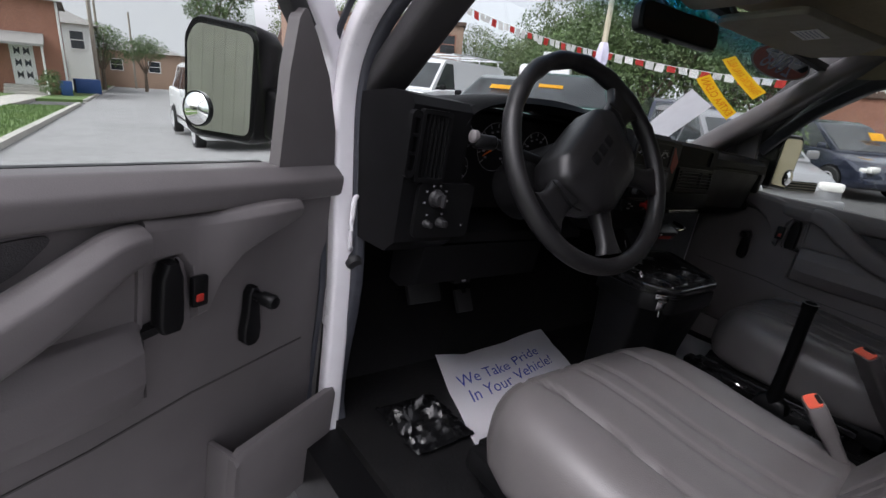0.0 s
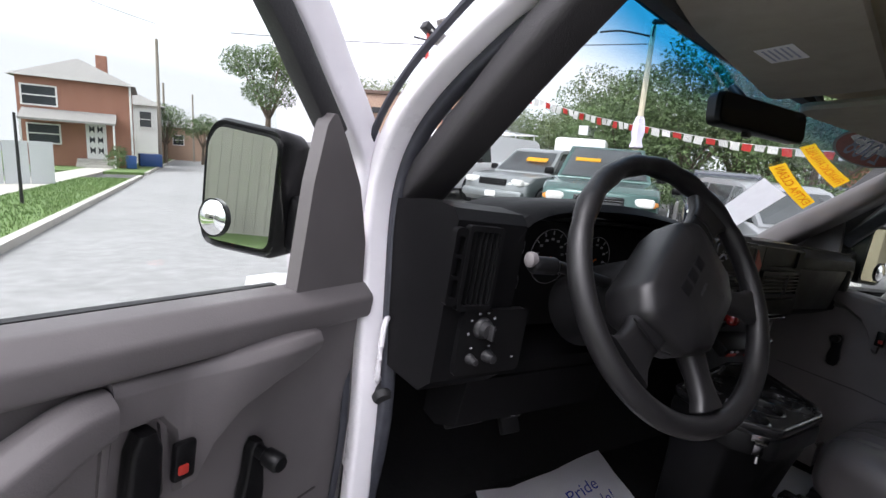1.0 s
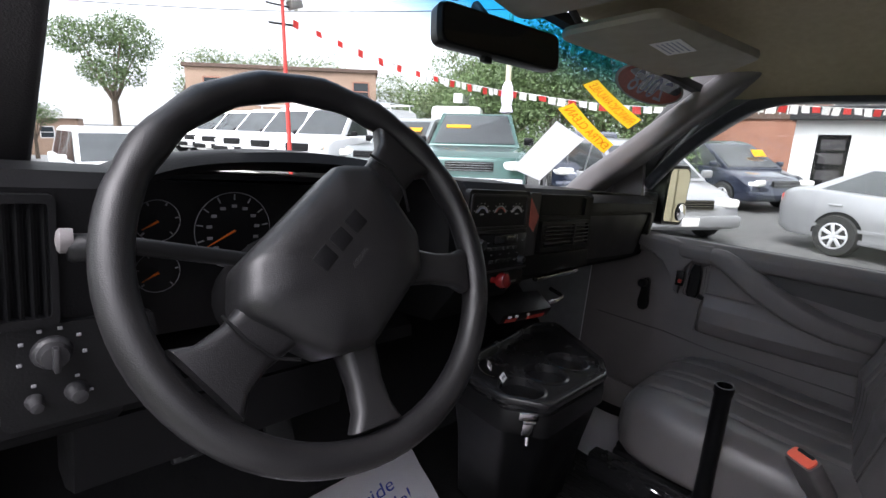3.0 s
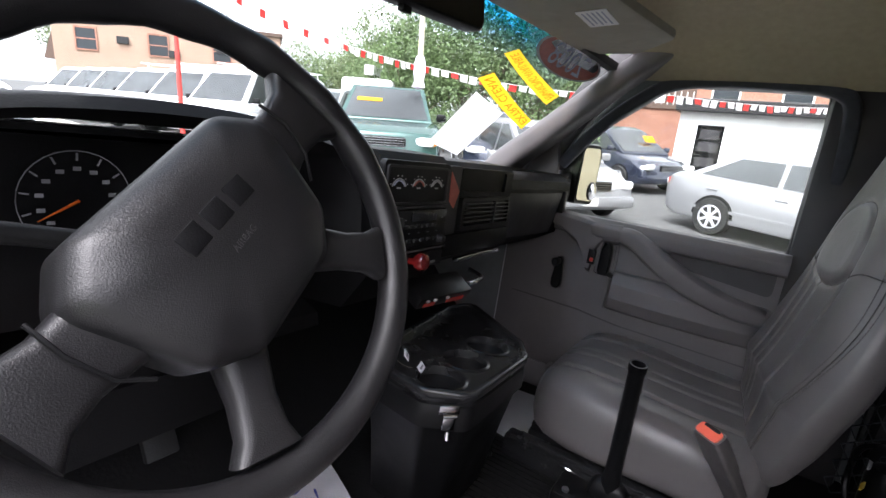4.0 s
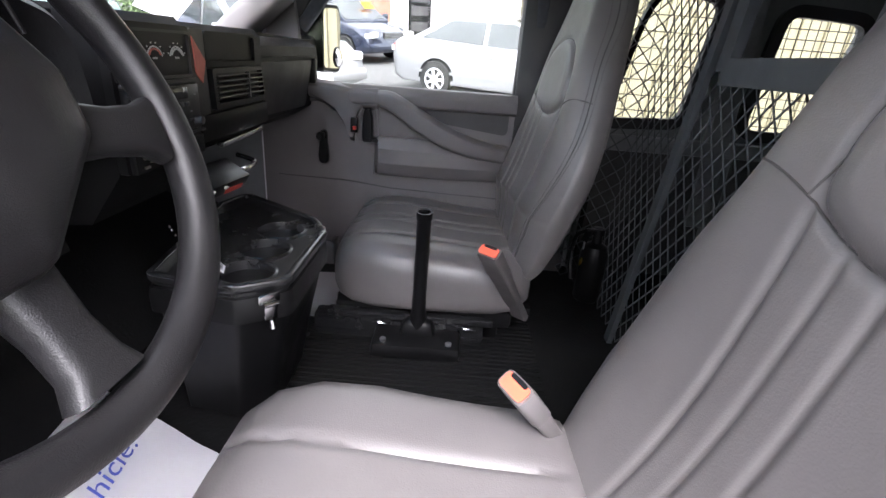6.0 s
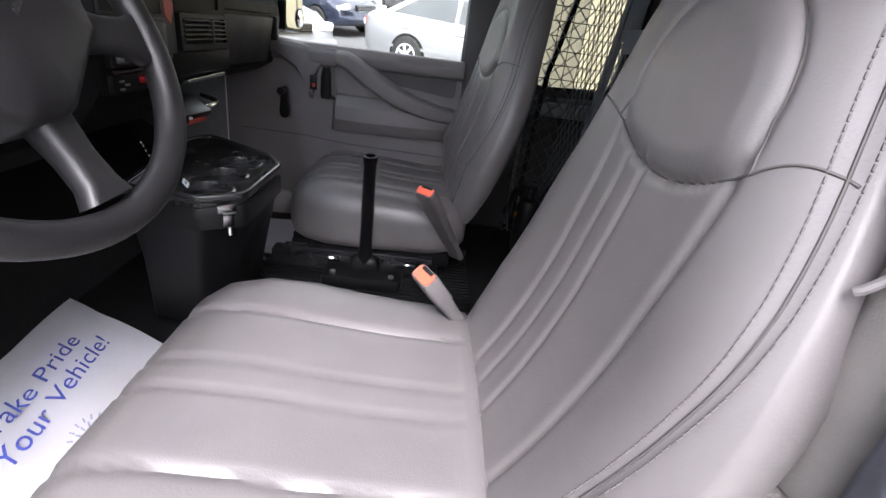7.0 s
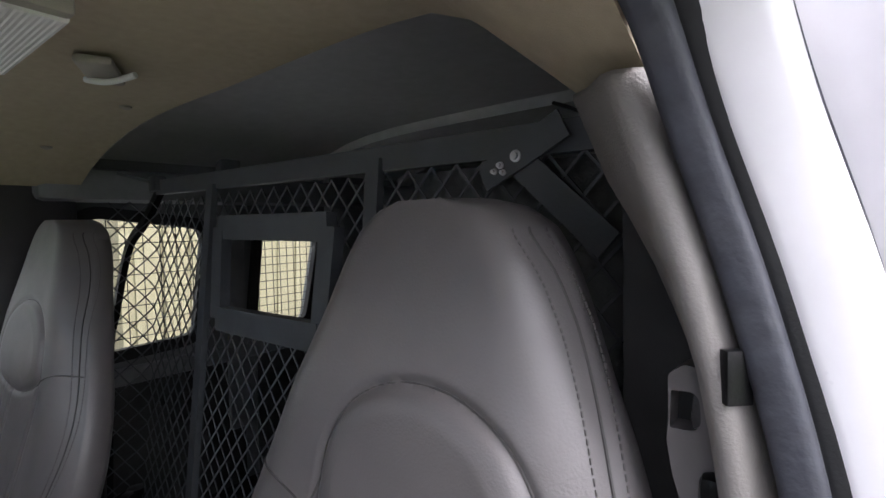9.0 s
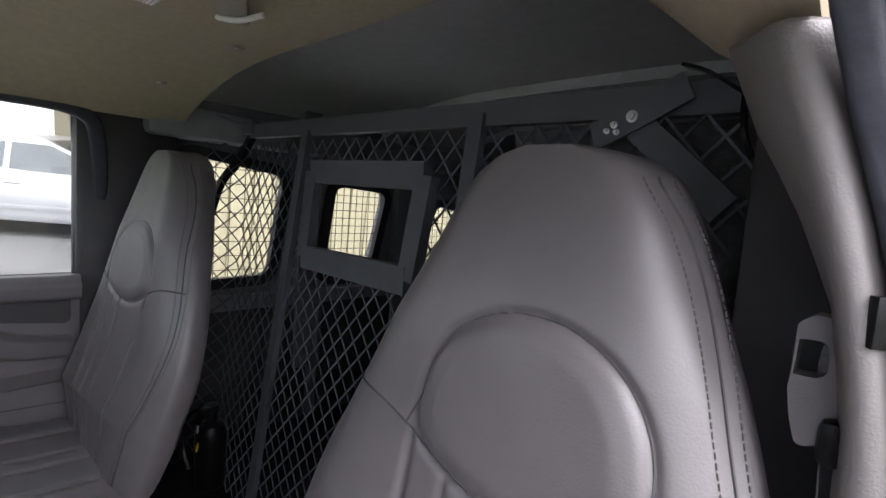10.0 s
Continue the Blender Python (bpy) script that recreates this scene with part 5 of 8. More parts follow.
# ---- doors ----
def build_door(name, label, P, du, dz, side, base, belt):
    """A front door; P(u, d, z) gives the place u behind the hinge, d in from the trim, z up."""
    t = thing(name, label, "door", base)

    def put(bm):
        for v in bm.verts:
            v.co = P(v.co.x, v.co.y, v.co.z)
        return bm
    U = lambda u: u + du
    Z = lambda z: z + dz
    # painted shell
    bm = B()
    far = 0.90 if side < 0 else 0.862
    slab(bm, rounded([(-0.02, 0.60), (far, 0.60), (far, belt - 0.05), (-0.02, belt - 0.05)], 0.03), [], lambda a, b, d: (a, -0.10 + d, b), 0.065)
    part("shell", put(bm), M_WHITE, t, "white painted door shell")
    # trim panel
    bm = B()
    slab(bm, rounded([(0.0, 0.66), (0.87, 0.66), (0.87, belt - 0.005), (0.0, belt - 0.005)], 0.02), [], lambda a, b, d: (a, -0.036 + d, b), 0.036)
    panel = part("trim_panel", put(bm), M_TRIM, t, "moulded grey plastic trim")
    bm = B()
    sec = rounded([(-0.045, -0.038), (0.022, -0.038), (0.026, 0.0), (0.0, 0.022), (-0.045, 0.022)], 0.014, 4)
    loft(bm, [[(u, d, belt - 0.012 + h) for d, h in sec] for u in (-0.002, 0.3, 0.6, 0.872)])
    part("belt_rail", put(bm), M_TRIM, panel, "rounded rail under the window")
    # shelf that narrows into a column, then the pull that falls away to the rear
    bm = B()
    rings = []
    for u, top, low, dep in ((0.105, 1.262, 1.250, 0.010), (0.118, 1.273, 1.247, 0.040), (0.16, 1.276, 1.238, 0.052), (0.20, 1.275, 1.226, 0.052), (0.245, 1.271, 1.20, 0.044), (0.272, 1.266, 1.16, 0.032), (0.288, 1.263, 1.115, 0.024),
                              (0.302, 1.262, 1.110, 0.020), (0.312, 1.262, 1.19, 0.018), (0.33, 1.263, 1.214, 0.020), (0.385, 1.266, 1.214, 0.024)):
        rings.append([(U(u), d, Z(z)) for d, z in rounded([(-0.01, low - 0.02), (dep * 0.9, low), (dep, top - 0.012), (dep * 0.8, top), (-0.01, top + 0.006)], 0.006, 2)])
    loft(bm, rings)
    part("shelf", put(bm), M_TRIM, panel)
    bm = B()
    line = smoothline([(0.388, 0.028, 1.240), (0.43, 0.040, 1.234), (0.475, 0.048, 1.212), (0.53, 0.050, 1.182), (0.62, 0.048, 1.140), (0.72, 0.036, 1.108), (0.83, 0.010, 1.09)], 5)
    rings = []
    for k, p in enumerate(line):
        w = 0.022 + 0.014 * math.sin(k / len(line) * 3.1)
        rings.append([(U(p.x), p.y + x, Z(p.z + h)) for x, h in rounded([(-0.03, -w), (0.014, -w), (0.014, w * 0.6), (-0.006, w), (-0.03, w)], 0.012, 3)])
    loft(bm, rings)
    part("armrest", put(bm), M_TRIM, panel, "sweeping grey pull handle and armrest")
    # no hollow is cut: the scoop's shade is the plate's dark colour
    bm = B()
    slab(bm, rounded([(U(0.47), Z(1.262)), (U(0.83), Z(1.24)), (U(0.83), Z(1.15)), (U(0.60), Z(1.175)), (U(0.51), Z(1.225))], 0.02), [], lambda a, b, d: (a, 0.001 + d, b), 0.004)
    part("inset", put(bm), M_TRIMDK, panel, "flat dark plate that paints the shaded scoop above the armrest")
    bm = B()
    rings = []
    for u, w in ((0.375, 0.0), (0.39, 0.030), (0.43, 0.040), (0.52, 0.044), (0.70, 0.038), (0.80, 0.02), (0.84, 0.0)):
        rings.append([(U(u), d, Z(z)) for d, z in rounded([(-0.01, 0.995), (w * 0.6, 1.0), (w, 1.04), (w * 0.9, 1.085), (w * 0.4, 1.12), (-0.01, 1.125)], 0.01, 3)])
    loft(bm, rings)
    part("lower_bulge", put(bm), M_TRIM, panel)
    for pts_ in ([(0.05, 0.0005, Z(0.97)), (0.30, 0.0005, Z(0.965)), (0.45, 0.0005, Z(0.95)), (0.86, 0.0005, Z(0.94))], [(U(0.375), 0.0005, Z(1.21)), (U(0.38), 0.0005, Z(1.12)), (U(0.372), 0.0005, Z(0.995))]):
        bm = B()
        sweep(bm, pts_, rect_sec(0.003, 0.003), up=(0, 1, 0))
        part("panel_seam", put(bm), M_SEAM, panel, "dark panel seam")
    # latch handle in its recess, red lock slide, window crank
    bm = B()
    slab(bm, rounded([(U(0.310), Z(1.095)), (U(0.388), Z(1.09)), (U(0.385), Z(1.212)), (U(0.322), Z(1.212))], 0.015), [rounded([(U(0.317), Z(1.102)), (U(0.381), Z(1.097)), (U(0.378), Z(1.205)), (U(0.328), Z(1.205))], 0.012)], lambda a, b, d: (a, 0.0 + d, b), 0.007)
    part("handle_surround", put(bm), M_TRIM, panel)
    bm = B()
    loft(bm, [[(U(0.352) + x, 0.02 + d, Z(z)) for x, d in rounded([(-w, -0.014), (w, -0.014), (w, 0.012), (-w, 0.012)], 0.006, 3)] for z, w in ((1.104, 0.014), (1.116, 0.0185), (1.15, 0.018), (1.185, 0.0165), (1.206, 0.009))])
    sweep(bm, [(U(0.352), 0.012, Z(1.112)), (U(0.385), 0.006, Z(1.104))], rect_sec(0.02, 0.012))
    part("latch_handle", put(bm), M_BLACK, panel, "black latch handle")
    bm = B()
    box(bm, (U(0.306), 0.022, Z(1.152)), (0.026, 0.012, 0.048), bev=0.004)
    lock = part("lock_slot", put(bm), M_BLACK, panel)
    bm = B()
    box(bm, (U(0.309), 0.028, Z(1.144)), (0.012, 0.006, 0.012), bev=0.002)
    part("lock_flag", put(bm), M_RED, lock, "red lock flag")
    bm = B()
    loft(bm, [[(U(0.198) + x, 0.016 + d, Z(z)) for x, d in rounded([(-w, -0.012), (w, -0.012), (w, 0.008), (-w, 0.008)], 0.005, 3)] for z, w in ((1.022, 0.009), (1.030, 0.017), (1.05, 0.0185), (1.08, 0.014), (1.118, 0.012), (1.128, 0.006))])
    crank = part("window_crank", put(bm), M_BLACK, panel, "black window crank")
    bm = B()
    lathe(bm, [(0.009, 0.0), (0.009, 0.02), (0.0125, 0.023), (0.013, 0.046), (0.010, 0.05), (0.001, 0.051)], Matrix.Translation((U(0.198), 0.018, Z(1.115))) @ Matrix.Rotation(radians(-90), 4, "X"), 16)
    part("crank_knob", put(bm), M_BLACK, crank)
    # map pocket
    bm = B()
    rings = []
    for u, h in ((0.01, 0.87), (0.06, 0.868), (0.25, 0.862), (0.265, 0.85)):
        rings.append([(u, d, z) for d, z in ((0.0, 0.67), (0.07, 0.67), (0.075, h - 0.01), (0.068, h), (0.055, h), (0.05, 0.70), (0.0, 0.70))])
    loft(bm, rings)
    box(bm, (0.258, 0.035, 0.765), (0.012, 0.07, 0.18), bev=0.003)
    part("map_pocket", put(bm), M_TRIM, panel)
    # window: sail panel, frame, pane
    bm = B()
    slab(bm, rounded([(0.0, belt - 0.02), (0.145, belt + 0.006), (0.137, belt + 0.163), (0.125, belt + 0.245), (0.112, belt + 0.267), (0.081, belt + 0.227), (0.041, belt + 0.165), (0.010, belt + 0.075)], [0.01, 0.006, 0.03, 0.02, 0.01, 0.03, 0.04, 0.03]), [], lambda a, b, d: (a, -0.022 + d, b), 0.024)
    part("sail_panel", put(bm), M_TRIM, t, "grey three-cornered sail panel")
    bm = B()
    fr = smoothline([(0.080, -0.030, belt + 0.235), (0.145, -0.03, belt + 0.306), (0.19, -0.032, belt + 0.358), (0.27, -0.04, belt + 0.442), (0.335, -0.05, belt + 0.475), (0.60, -0.06, belt + 0.485), (0.83, -0.06, belt + 0.47), (0.875, -0.06, belt + 0.40), (0.875, -0.04, belt - 0.01)] if side < 0 else [(0.118, -0.04, belt + 0.19), (0.215, -0.04, belt + 0.335), (0.30, -0.045, belt + 0.44), (0.36, -0.05, belt + 0.475), (0.60, -0.06, belt + 0.485), (0.83, -0.06, belt + 0.47), (0.875, -0.06, belt + 0.40), (0.875, -0.04, belt - 0.01)], 5)
    sweep(bm, fr, rounded([(-0.018, -0.016), (0.018, -0.016), (0.018, 0.016), (-0.018, 0.016)], 0.006, 2), up=(0, 1, 0))
    part("window_frame", put(bm), M_RUBBER, t, "black window channel")
    bm = B()
    fw = smoothline([(-0.02, -0.06, belt - 0.12), (-0.022, -0.055, belt), (-0.032, -0.05, belt + 0.12), (-0.026, -0.05, belt + 0.205), (0.020, -0.05, belt + 0.267), (0.080, -0.05, belt + 0.33), (0.125, -0.05, belt + 0.38), (0.21, -0.055, belt + 0.47), (0.29, -0.06, belt + 0.52), (0.60, -0.07, belt + 0.53), (0.86, -0.07, belt + 0.51), (0.91, -0.07, belt + 0.42), (0.91, -0.06, belt)] if side < 0 else [(-0.018, -0.06, belt - 0.12), (-0.016, -0.055, belt), (-0.005, -0.05, belt + 0.10), (0.04, -0.05, belt + 0.20), (0.15, -0.05, belt + 0.36), (0.26, -0.055, belt + 0.50), (0.34, -0.06, belt + 0.525), (0.60, -0.07, belt + 0.53), (0.86, -0.07, belt + 0.51), (0.91, -0.07, belt + 0.42), (0.91, -0.06, belt)], 5)
    sweep(bm, fw, rounded([(-0.03, -0.016), (0.03, -0.016), (0.03, 0.02), (-0.03, 0.02)], 0.01, 3), up=(0, 1, 0))
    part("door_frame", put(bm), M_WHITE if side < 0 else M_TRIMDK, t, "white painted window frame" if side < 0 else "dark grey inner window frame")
    bm = B()
    slab(bm, [(0.11, belt - 0.01), (0.87, belt - 0.01), (0.87, belt + 0.46), (0.36, belt + 0.47), (0.19, belt + 0.34)], [], lambda a, b, d: (a, -0.055 + d, b), 0.004)
    part("pane", put(bm), M_GLASS, t, shadow=False)
    bm = B()
    sweep(bm, [(0.145, -0.045, belt + 0.006), (0.87, -0.045, belt + 0.006)], rect_sec(0.012, 0.008))
    part("belt_seal", put(bm), M_RUBBER, t, "black window wiper seal")
    # mirror on the skin
    a0 = radians(8)
    T = Vector((math.sin(a0), -math.cos(a0), 0))
    Nn = Vector((math.cos(a0), math.sin(a0), 0))
    o = Vector((0.087, -0.127, 0)) + (Vector((0.095, 0.02, 0)) if side > 0 else Vector())
    dzm = 0.060 if side > 0 else 0.015

    def mpt(s, h, q=0.0):
        p = o + T * s + Nn * q
        return Vector((p.x, p.y, h + dzm))
    face = rounded([(0.0, 1.345), (0.145, 1.338), (0.150, 1.50), (0.132, 1.532), (0.0, 1.525)], [0.02, 0.03, 0.03, 0.03, 0.025], 5)
    grow = lambda k: [((x - 0.073) * k + 0.073, (z - 1.435) * k + 1.435) for x, z in face]
    bm = B()
    loft(bm, [[mpt(x, z, q) for x, z in grow(k)] for q, k in ((0.0, 1.04), (0.006, 1.10), (-0.004, 1.15), (-0.05, 1.12), (-0.085, 0.95), (-0.10, 0.6))])
    sweep(bm, [mpt(-0.005, 1.395, -0.05), mpt(-0.05, 1.385, -0.04), mpt(-0.10, 1.375, -0.03)], rounded([(-0.03, -0.045), (0.03, -0.045), (0.03, 0.045), (-0.03, 0.045)], 0.015, 3))
    mir = part("door_mirror", put(bm), M_BLACK, t, "black door mirror housing")
    bm = B()
    loft(bm, [[mpt(x, z, q) for x, z in grow(0.985)] for q in (0.0035, 0.0085)])
    part("mirror_glass", put(bm), M_MIRROR, mir, smooth=False)
    bm = B()
    cs, cz = 0.120, 1.378
    rings = [[mpt(cs + r * math.cos(k * math.tau / 20), cz + r * math.sin(k * math.tau / 20), q) for k in range(20)] for r, q in ((0.033, 0.008), (0.033, 0.013))]
    loft(bm, rings)
    part("spot_mirror_rim", put(bm), M_BLACK, mir)
    bm = B()
    rings = [[mpt(cs + r * math.cos(k * math.tau / 20), cz + r * math.sin(k * math.tau / 20), 0.013 + 0.014 * (1 - (r / 0.03) ** 2)) for k in range(20)] for r in (0.030, 0.026, 0.02, 0.014, 0.007, 0.001)]
    loft(bm, rings)
    part("spot_mirror", put(bm), M_MIRROR, mir, "round convex blind spot mirror")
    return t


HX, HY, OPEN = -0.888, 0.248, radians(65)
build_door("driver_door", "white van door standing open, grey trim inside", lambda u, d, z: Vector((HX - u * math.sin(OPEN) + d * math.cos(OPEN), HY - u * math.cos(OPEN) - d * math.sin(OPEN), z)), 0.0, 0.008, -1, (-1.1, 0.1, 0.6), 1.325)
build_door("passenger_door", "closed white van door with grey trim and wind-down window", lambda u, d, z: Vector((0.78 - d, 0.25 - u * 0.93, z)), 0.02, 0.095, 1, (0.82, -0.2, 0.6), 1.360)

# hinge side of the driver's opening
t = thing("door_hinge", "white painted door hinge with a black check strap", "hinge", (-0.83, 0.25, 1.1))
bm = B()
tube(bm, smoothline([(-0.840, 0.225, 1.275), (-0.862, 0.200, 1.272), (-0.862, 0.197, 1.182), (-0.840, 0.222, 1.178)], 5), 0.005, 8)
part("loop", bm, M_WHITE, t)
bm = B()
box(bm, (-0.85, 0.245, 1.03), (0.05, 0.03, 0.09), bev=0.008)
part("lower_leaf", bm, M_WHITE, t)
bm = B()
lathe(bm, [(0.0, 0.0), (0.014, 0.002), (0.017, 0.008), (0.017, 0.014), (0.01, 0.02), (0.008, 0.05)], Matrix.Translation((-0.848, 0.188, 1.143)) @ Matrix.Rotation(radians(-60), 4, "X"), 16)
part("rubber_stop", bm, M_RUBBER, t)

# rubber seal and white jamb round the driver's opening
LOOP = [(-0.835, 0.185, 0.76), (-0.838, 0.195, 1.10), (-0.838, 0.232, 1.30), (-0.838, 0.258, 1.44), (-0.838, 0.248, 1.53), (-0.835, 0.200, 1.61), (-0.825, 0.105, 1.69), (-0.80, -0.02, 1.765), (-0.745, -0.25, 1.818),
        (-0.702, -0.45, 1.83), (-0.700, -0.60, 1.828), (-0.703, -0.70, 1.80), (-0.720, -0.735, 1.725), (-0.751, -0.745, 1.62), (-0.779, -0.745, 1.50), (-0.794, -0.74, 1.35), (-0.795, -0.73, 1.10), (-0.80, -0.70, 0.85), (-0.80, -0.62, 0.76), (-0.82, -0.2, 0.74)]
bm = B()
sweep(bm, smoothline(LOOP, 5, closed=True), rounded([(-0.011, -0.012), (0.011, -0.012), (0.011, 0.012), (-0.011, 0.012)], 0.007, 3), closed=True, up=(1, 0, 0))
single("door_seal", bm, M_SEAL, "worn black rubber seal round the door opening", "seal", "structure")
bm = B()
jamb = []
mid = Vector((-0.87, -0.25, 1.3))
for p in LOOP:
    o = Vector((0, p[1] + 0.25, p[2] - 1.3)).normalized()
    jamb.append(Vector((p[0] - (0.028 if p[1] > -0.2 else 0.036), p[1], p[2])) + o * (0.022 if p[1] > -0.2 else 0.018))
sweep(bm, smoothline(jamb[:18], 5), rounded([(-0.018, -0.022), (0.018, -0.022), (0.018, 0.022), (-0.018, 0.022)], 0.010, 3), up=(1, 0, 0))
single("door_jamb", bm, M_WHITE, "white painted flange round the door opening", "jamb", "structure")
bm = B()
gut = [Vector((p.x - (0.026 if p.y > -0.2 else 0.014), p.y, p.z)) + Vector((0, p.y + 0.25, p.z - 1.3)).normalized() * 0.024 for p in jamb]
sweep(bm, smoothline(gut, 5, closed=True), rounded([(-0.004, -0.006), (0.004, -0.006), (0.004, 0.006), (-0.004, 0.006)], 0.003, 2), closed=True, up=(1, 0, 0))
single("outer_seal", bm, M_SEAL, "second dusty rubber strip on the body edge", "seal", "structure")
bm = B()
slab(bm, [(-0.831, 0.76), (-0.831, 1.87), (-0.722, 1.87), (-0.732, 1.80), (-0.750, 1.725), (-0.780, 1.62), (-0.806, 1.50), (-0.815, 1.35), (-0.818, 0.76)], [], xz(-0.80), 0.010)
single("body_pillar", bm, M_WHITE, "white painted steel pillar behind the door opening", "pillar", "structure")
bm = B()
lip_line = [Vector((p[0] - 0.019, p[1], p[2])) + Vector((0, p[1] + 0.25, p[2] - 1.3)).normalized() * 0.009 for p in LOOP[8:18]]
sweep(bm, smoothline(lip_line, 5), rounded([(-0.009, -0.011), (0.009, -0.011), (0.009, 0.011), (-0.009, 0.011)], 0.007, 3), up=(1, 0, 0))
single("seal_lip", bm, M_RUBBER, "smooth black outer lip of the door seal", "seal", "structure")
bm = B()
slab(bm, [(0.35, 0.60), (0.268, 0.60), (0.285, 1.40), (0.29, 1.50), (0.35, 1.50)], [], yz(-0.862), 0.032)
single("hinge_pillar", bm, M_TRIMDK, "dark kick panel at the hinge pillar", "pillar", "structure")
bm = B()
add(bm, [(-0.93, -0.62, 0.62), (-0.78, -0.62, 0.62), (-0.78, 0.2, 0.62), (-0.93, 0.2, 0.62), (-0.93, -0.62, 0.76), (-0.80, -0.62, 0.76), (-0.80, 0.2, 0.76), (-0.93, 0.2, 0.76)], [[0, 1, 2, 3], [4, 5, 6, 7], [0, 1, 5, 4], [1, 2, 6, 5], [2, 3, 7, 6], [3, 0, 4, 7]])
single("door_sill", bm, M_BLACK, "black plastic scuff plate over the door sill", "sill", "structure")

# B pillar trims
EDGE_Z = [(0.78, -0.768), (1.10, -0.770), (1.30, -0.774), (1.40, -0.775), (1.45, -0.769), (1.515, -0.760), (1.56, -0.752), (1.60, -0.744), (1.65, -0.732), (1.705, -0.716), (1.768, -0.698)]


def edge_x(z):
    return float(np.interp(z, [p[0] for p in EDGE_Z], [p[1] for p in EDGE_Z]))


t = thing("pillar_cover", "grey plastic pillar cover with an empty belt slot", "pillar cover", (-0.75, -0.77, FLOOR), kind="structure")
bm = B()
rings = []
for z in (1.19, 1.25, 1.30, 1.35, 1.40, 1.45, 1.50, 1.54, 1.58, 1.61, 1.64, 1.67, 1.70, 1.73, 1.75, 1.763, 1.768):
    x = edge_x(z)
    lip = float(np.interp(z, [1.19, 1.30, 1.40, 1.48, 1.57, 1.65, 1.77], [0.056, 0.048, 0.038, 0.026, 0.024, 0.028, 0.034]))
    w = lip + float(np.interp(z, [1.19, 1.45, 1.58, 1.65, 1.70, 1.768], [0.012, 0.008, 0.008, 0.018, 0.030, 0.036]))
    back = float(np.interp(z, [1.4, 1.6, 1.768], [-0.770, -0.768, -0.772])) - (0.004 if z > 1.765 else 0.0)
    f = 0.004 if z > 1.765 else 0.0
    rings.append([(x, -0.752 - f, z), (x + 0.003, -0.744 - f, z), (x + lip * 0.35, -0.735 - f, z), (x + lip * 0.7, -0.731 - f, z), (x + lip, -0.736 - f, z), (x + (lip + w) / 2, (back - 0.740) / 2 - f, z), (x + w, back, z), (x + w, -0.84, z), (x - 0.015, -0.84, z), (x - 0.012, -0.765, z)])
loft(bm, rings)
part("cover", bm, M_TRIMLT, t, angle=60)
bm = B()
rings = []
for z, g in ((FLOOR, 0.0), (0.95, 0.0), (1.08, 0.002), (1.15, 0.006), (1.178, 0.008), (1.188, 0.004)):
    x = edge_x(z) - 0.004
    w = float(np.interp(z, [0.78, 1.08, 1.19], [0.17, 0.15, 0.075]))
    rings.append([(x, -0.748, z), (x + 0.004, -0.736 + g, z), (x + 0.018, -0.727 + g, z), (x + w * 0.7, -0.727 + g, z), (x + w - 0.006, -0.738 + g, z), (x + w, -0.752, z), (x + w, -0.84, z), (x - 0.012, -0.84, z)])
loft(bm, rings)
part("lower_cover", bm, M_TRIMLT, t, angle=60)
bm = B()
xs_ = edge_x(1.58)
box(bm, (xs_ + 0.0040, -0.7378, 1.580), (0.016, 0.0075, 0.032), rot=Matrix.Rotation(radians(44), 4, "Z"), bev=0.001)
part("slot", bm, M_BLACK, t, "empty black slot")
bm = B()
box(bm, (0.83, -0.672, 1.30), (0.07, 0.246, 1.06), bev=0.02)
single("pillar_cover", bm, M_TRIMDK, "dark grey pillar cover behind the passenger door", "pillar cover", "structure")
bm = B()
sweep(bm, smoothline([(0.815, 0.12, 1.52), (0.80, 0.03, 1.63), (0.785, -0.08, 1.73), (0.77, -0.2, 1.79), (0.765, -0.4, 1.80), (0.77, -0.56, 1.785), (0.80, -0.60, 1.70), (0.815, -0.605, 1.45), (0.815, -0.60, 1.0), (0.81, -0.58, 0.80)], 6), rounded([(-0.018, -0.016), (0.018, -0.016), (0.018, 0.016), (-0.018, 0.016)], 0.008, 3), up=(1, 0, 0))
single("door_seal", bm, M_SEAL, "black rubber seal round the passenger door", "seal", "structure")
bm = B()
box(bm, (-0.705, -0.868, 1.33), (0.14, 0.02, 1.06), bev=0.005)
single("pillar_back", bm, M_CARGODK, "dark steel behind the pillar cover", "panel", "structure")

# driver's belt: guide, webbing
t = thing("seat_belt", "black seat belt hanging from a grey pillar guide", "seat belt", (-0.71, -0.77, 1.5))
gx = 0.013
bm = B()
slab(bm, rounded([(-0.738 + gx, 1.486), (-0.720 + gx, 1.478), (-0.714 + gx, 1.500), (-0.711 + gx, 1.520), (-0.712 + gx, 1.530), (-0.712 + gx, 1.566), (-0.722 + gx, 1.574), (-0.738 + gx, 1.572), (-0.741 + gx, 1.515)], [0.006, 0.006, 0.01, 0.003, 0.003, 0.006, 0.006, 0.006, 0.01]), [rounded([(-0.733 + gx, 1.530), (-0.713 + gx, 1.529), (-0.714 + gx, 1.555), (-0.731 + gx, 1.557)], [0.01, 0.001, 0.001, 0.01])], xz(-0.788), 0.02)
bmesh.ops.bevel(bm, geom=[e for e in bm.edges if e.is_manifold and e.calc_face_angle(0) > 1.2], offset=0.002, segments=2, affect="EDGES")
part("guide", bm, M_TRIM, t)
bm = B()
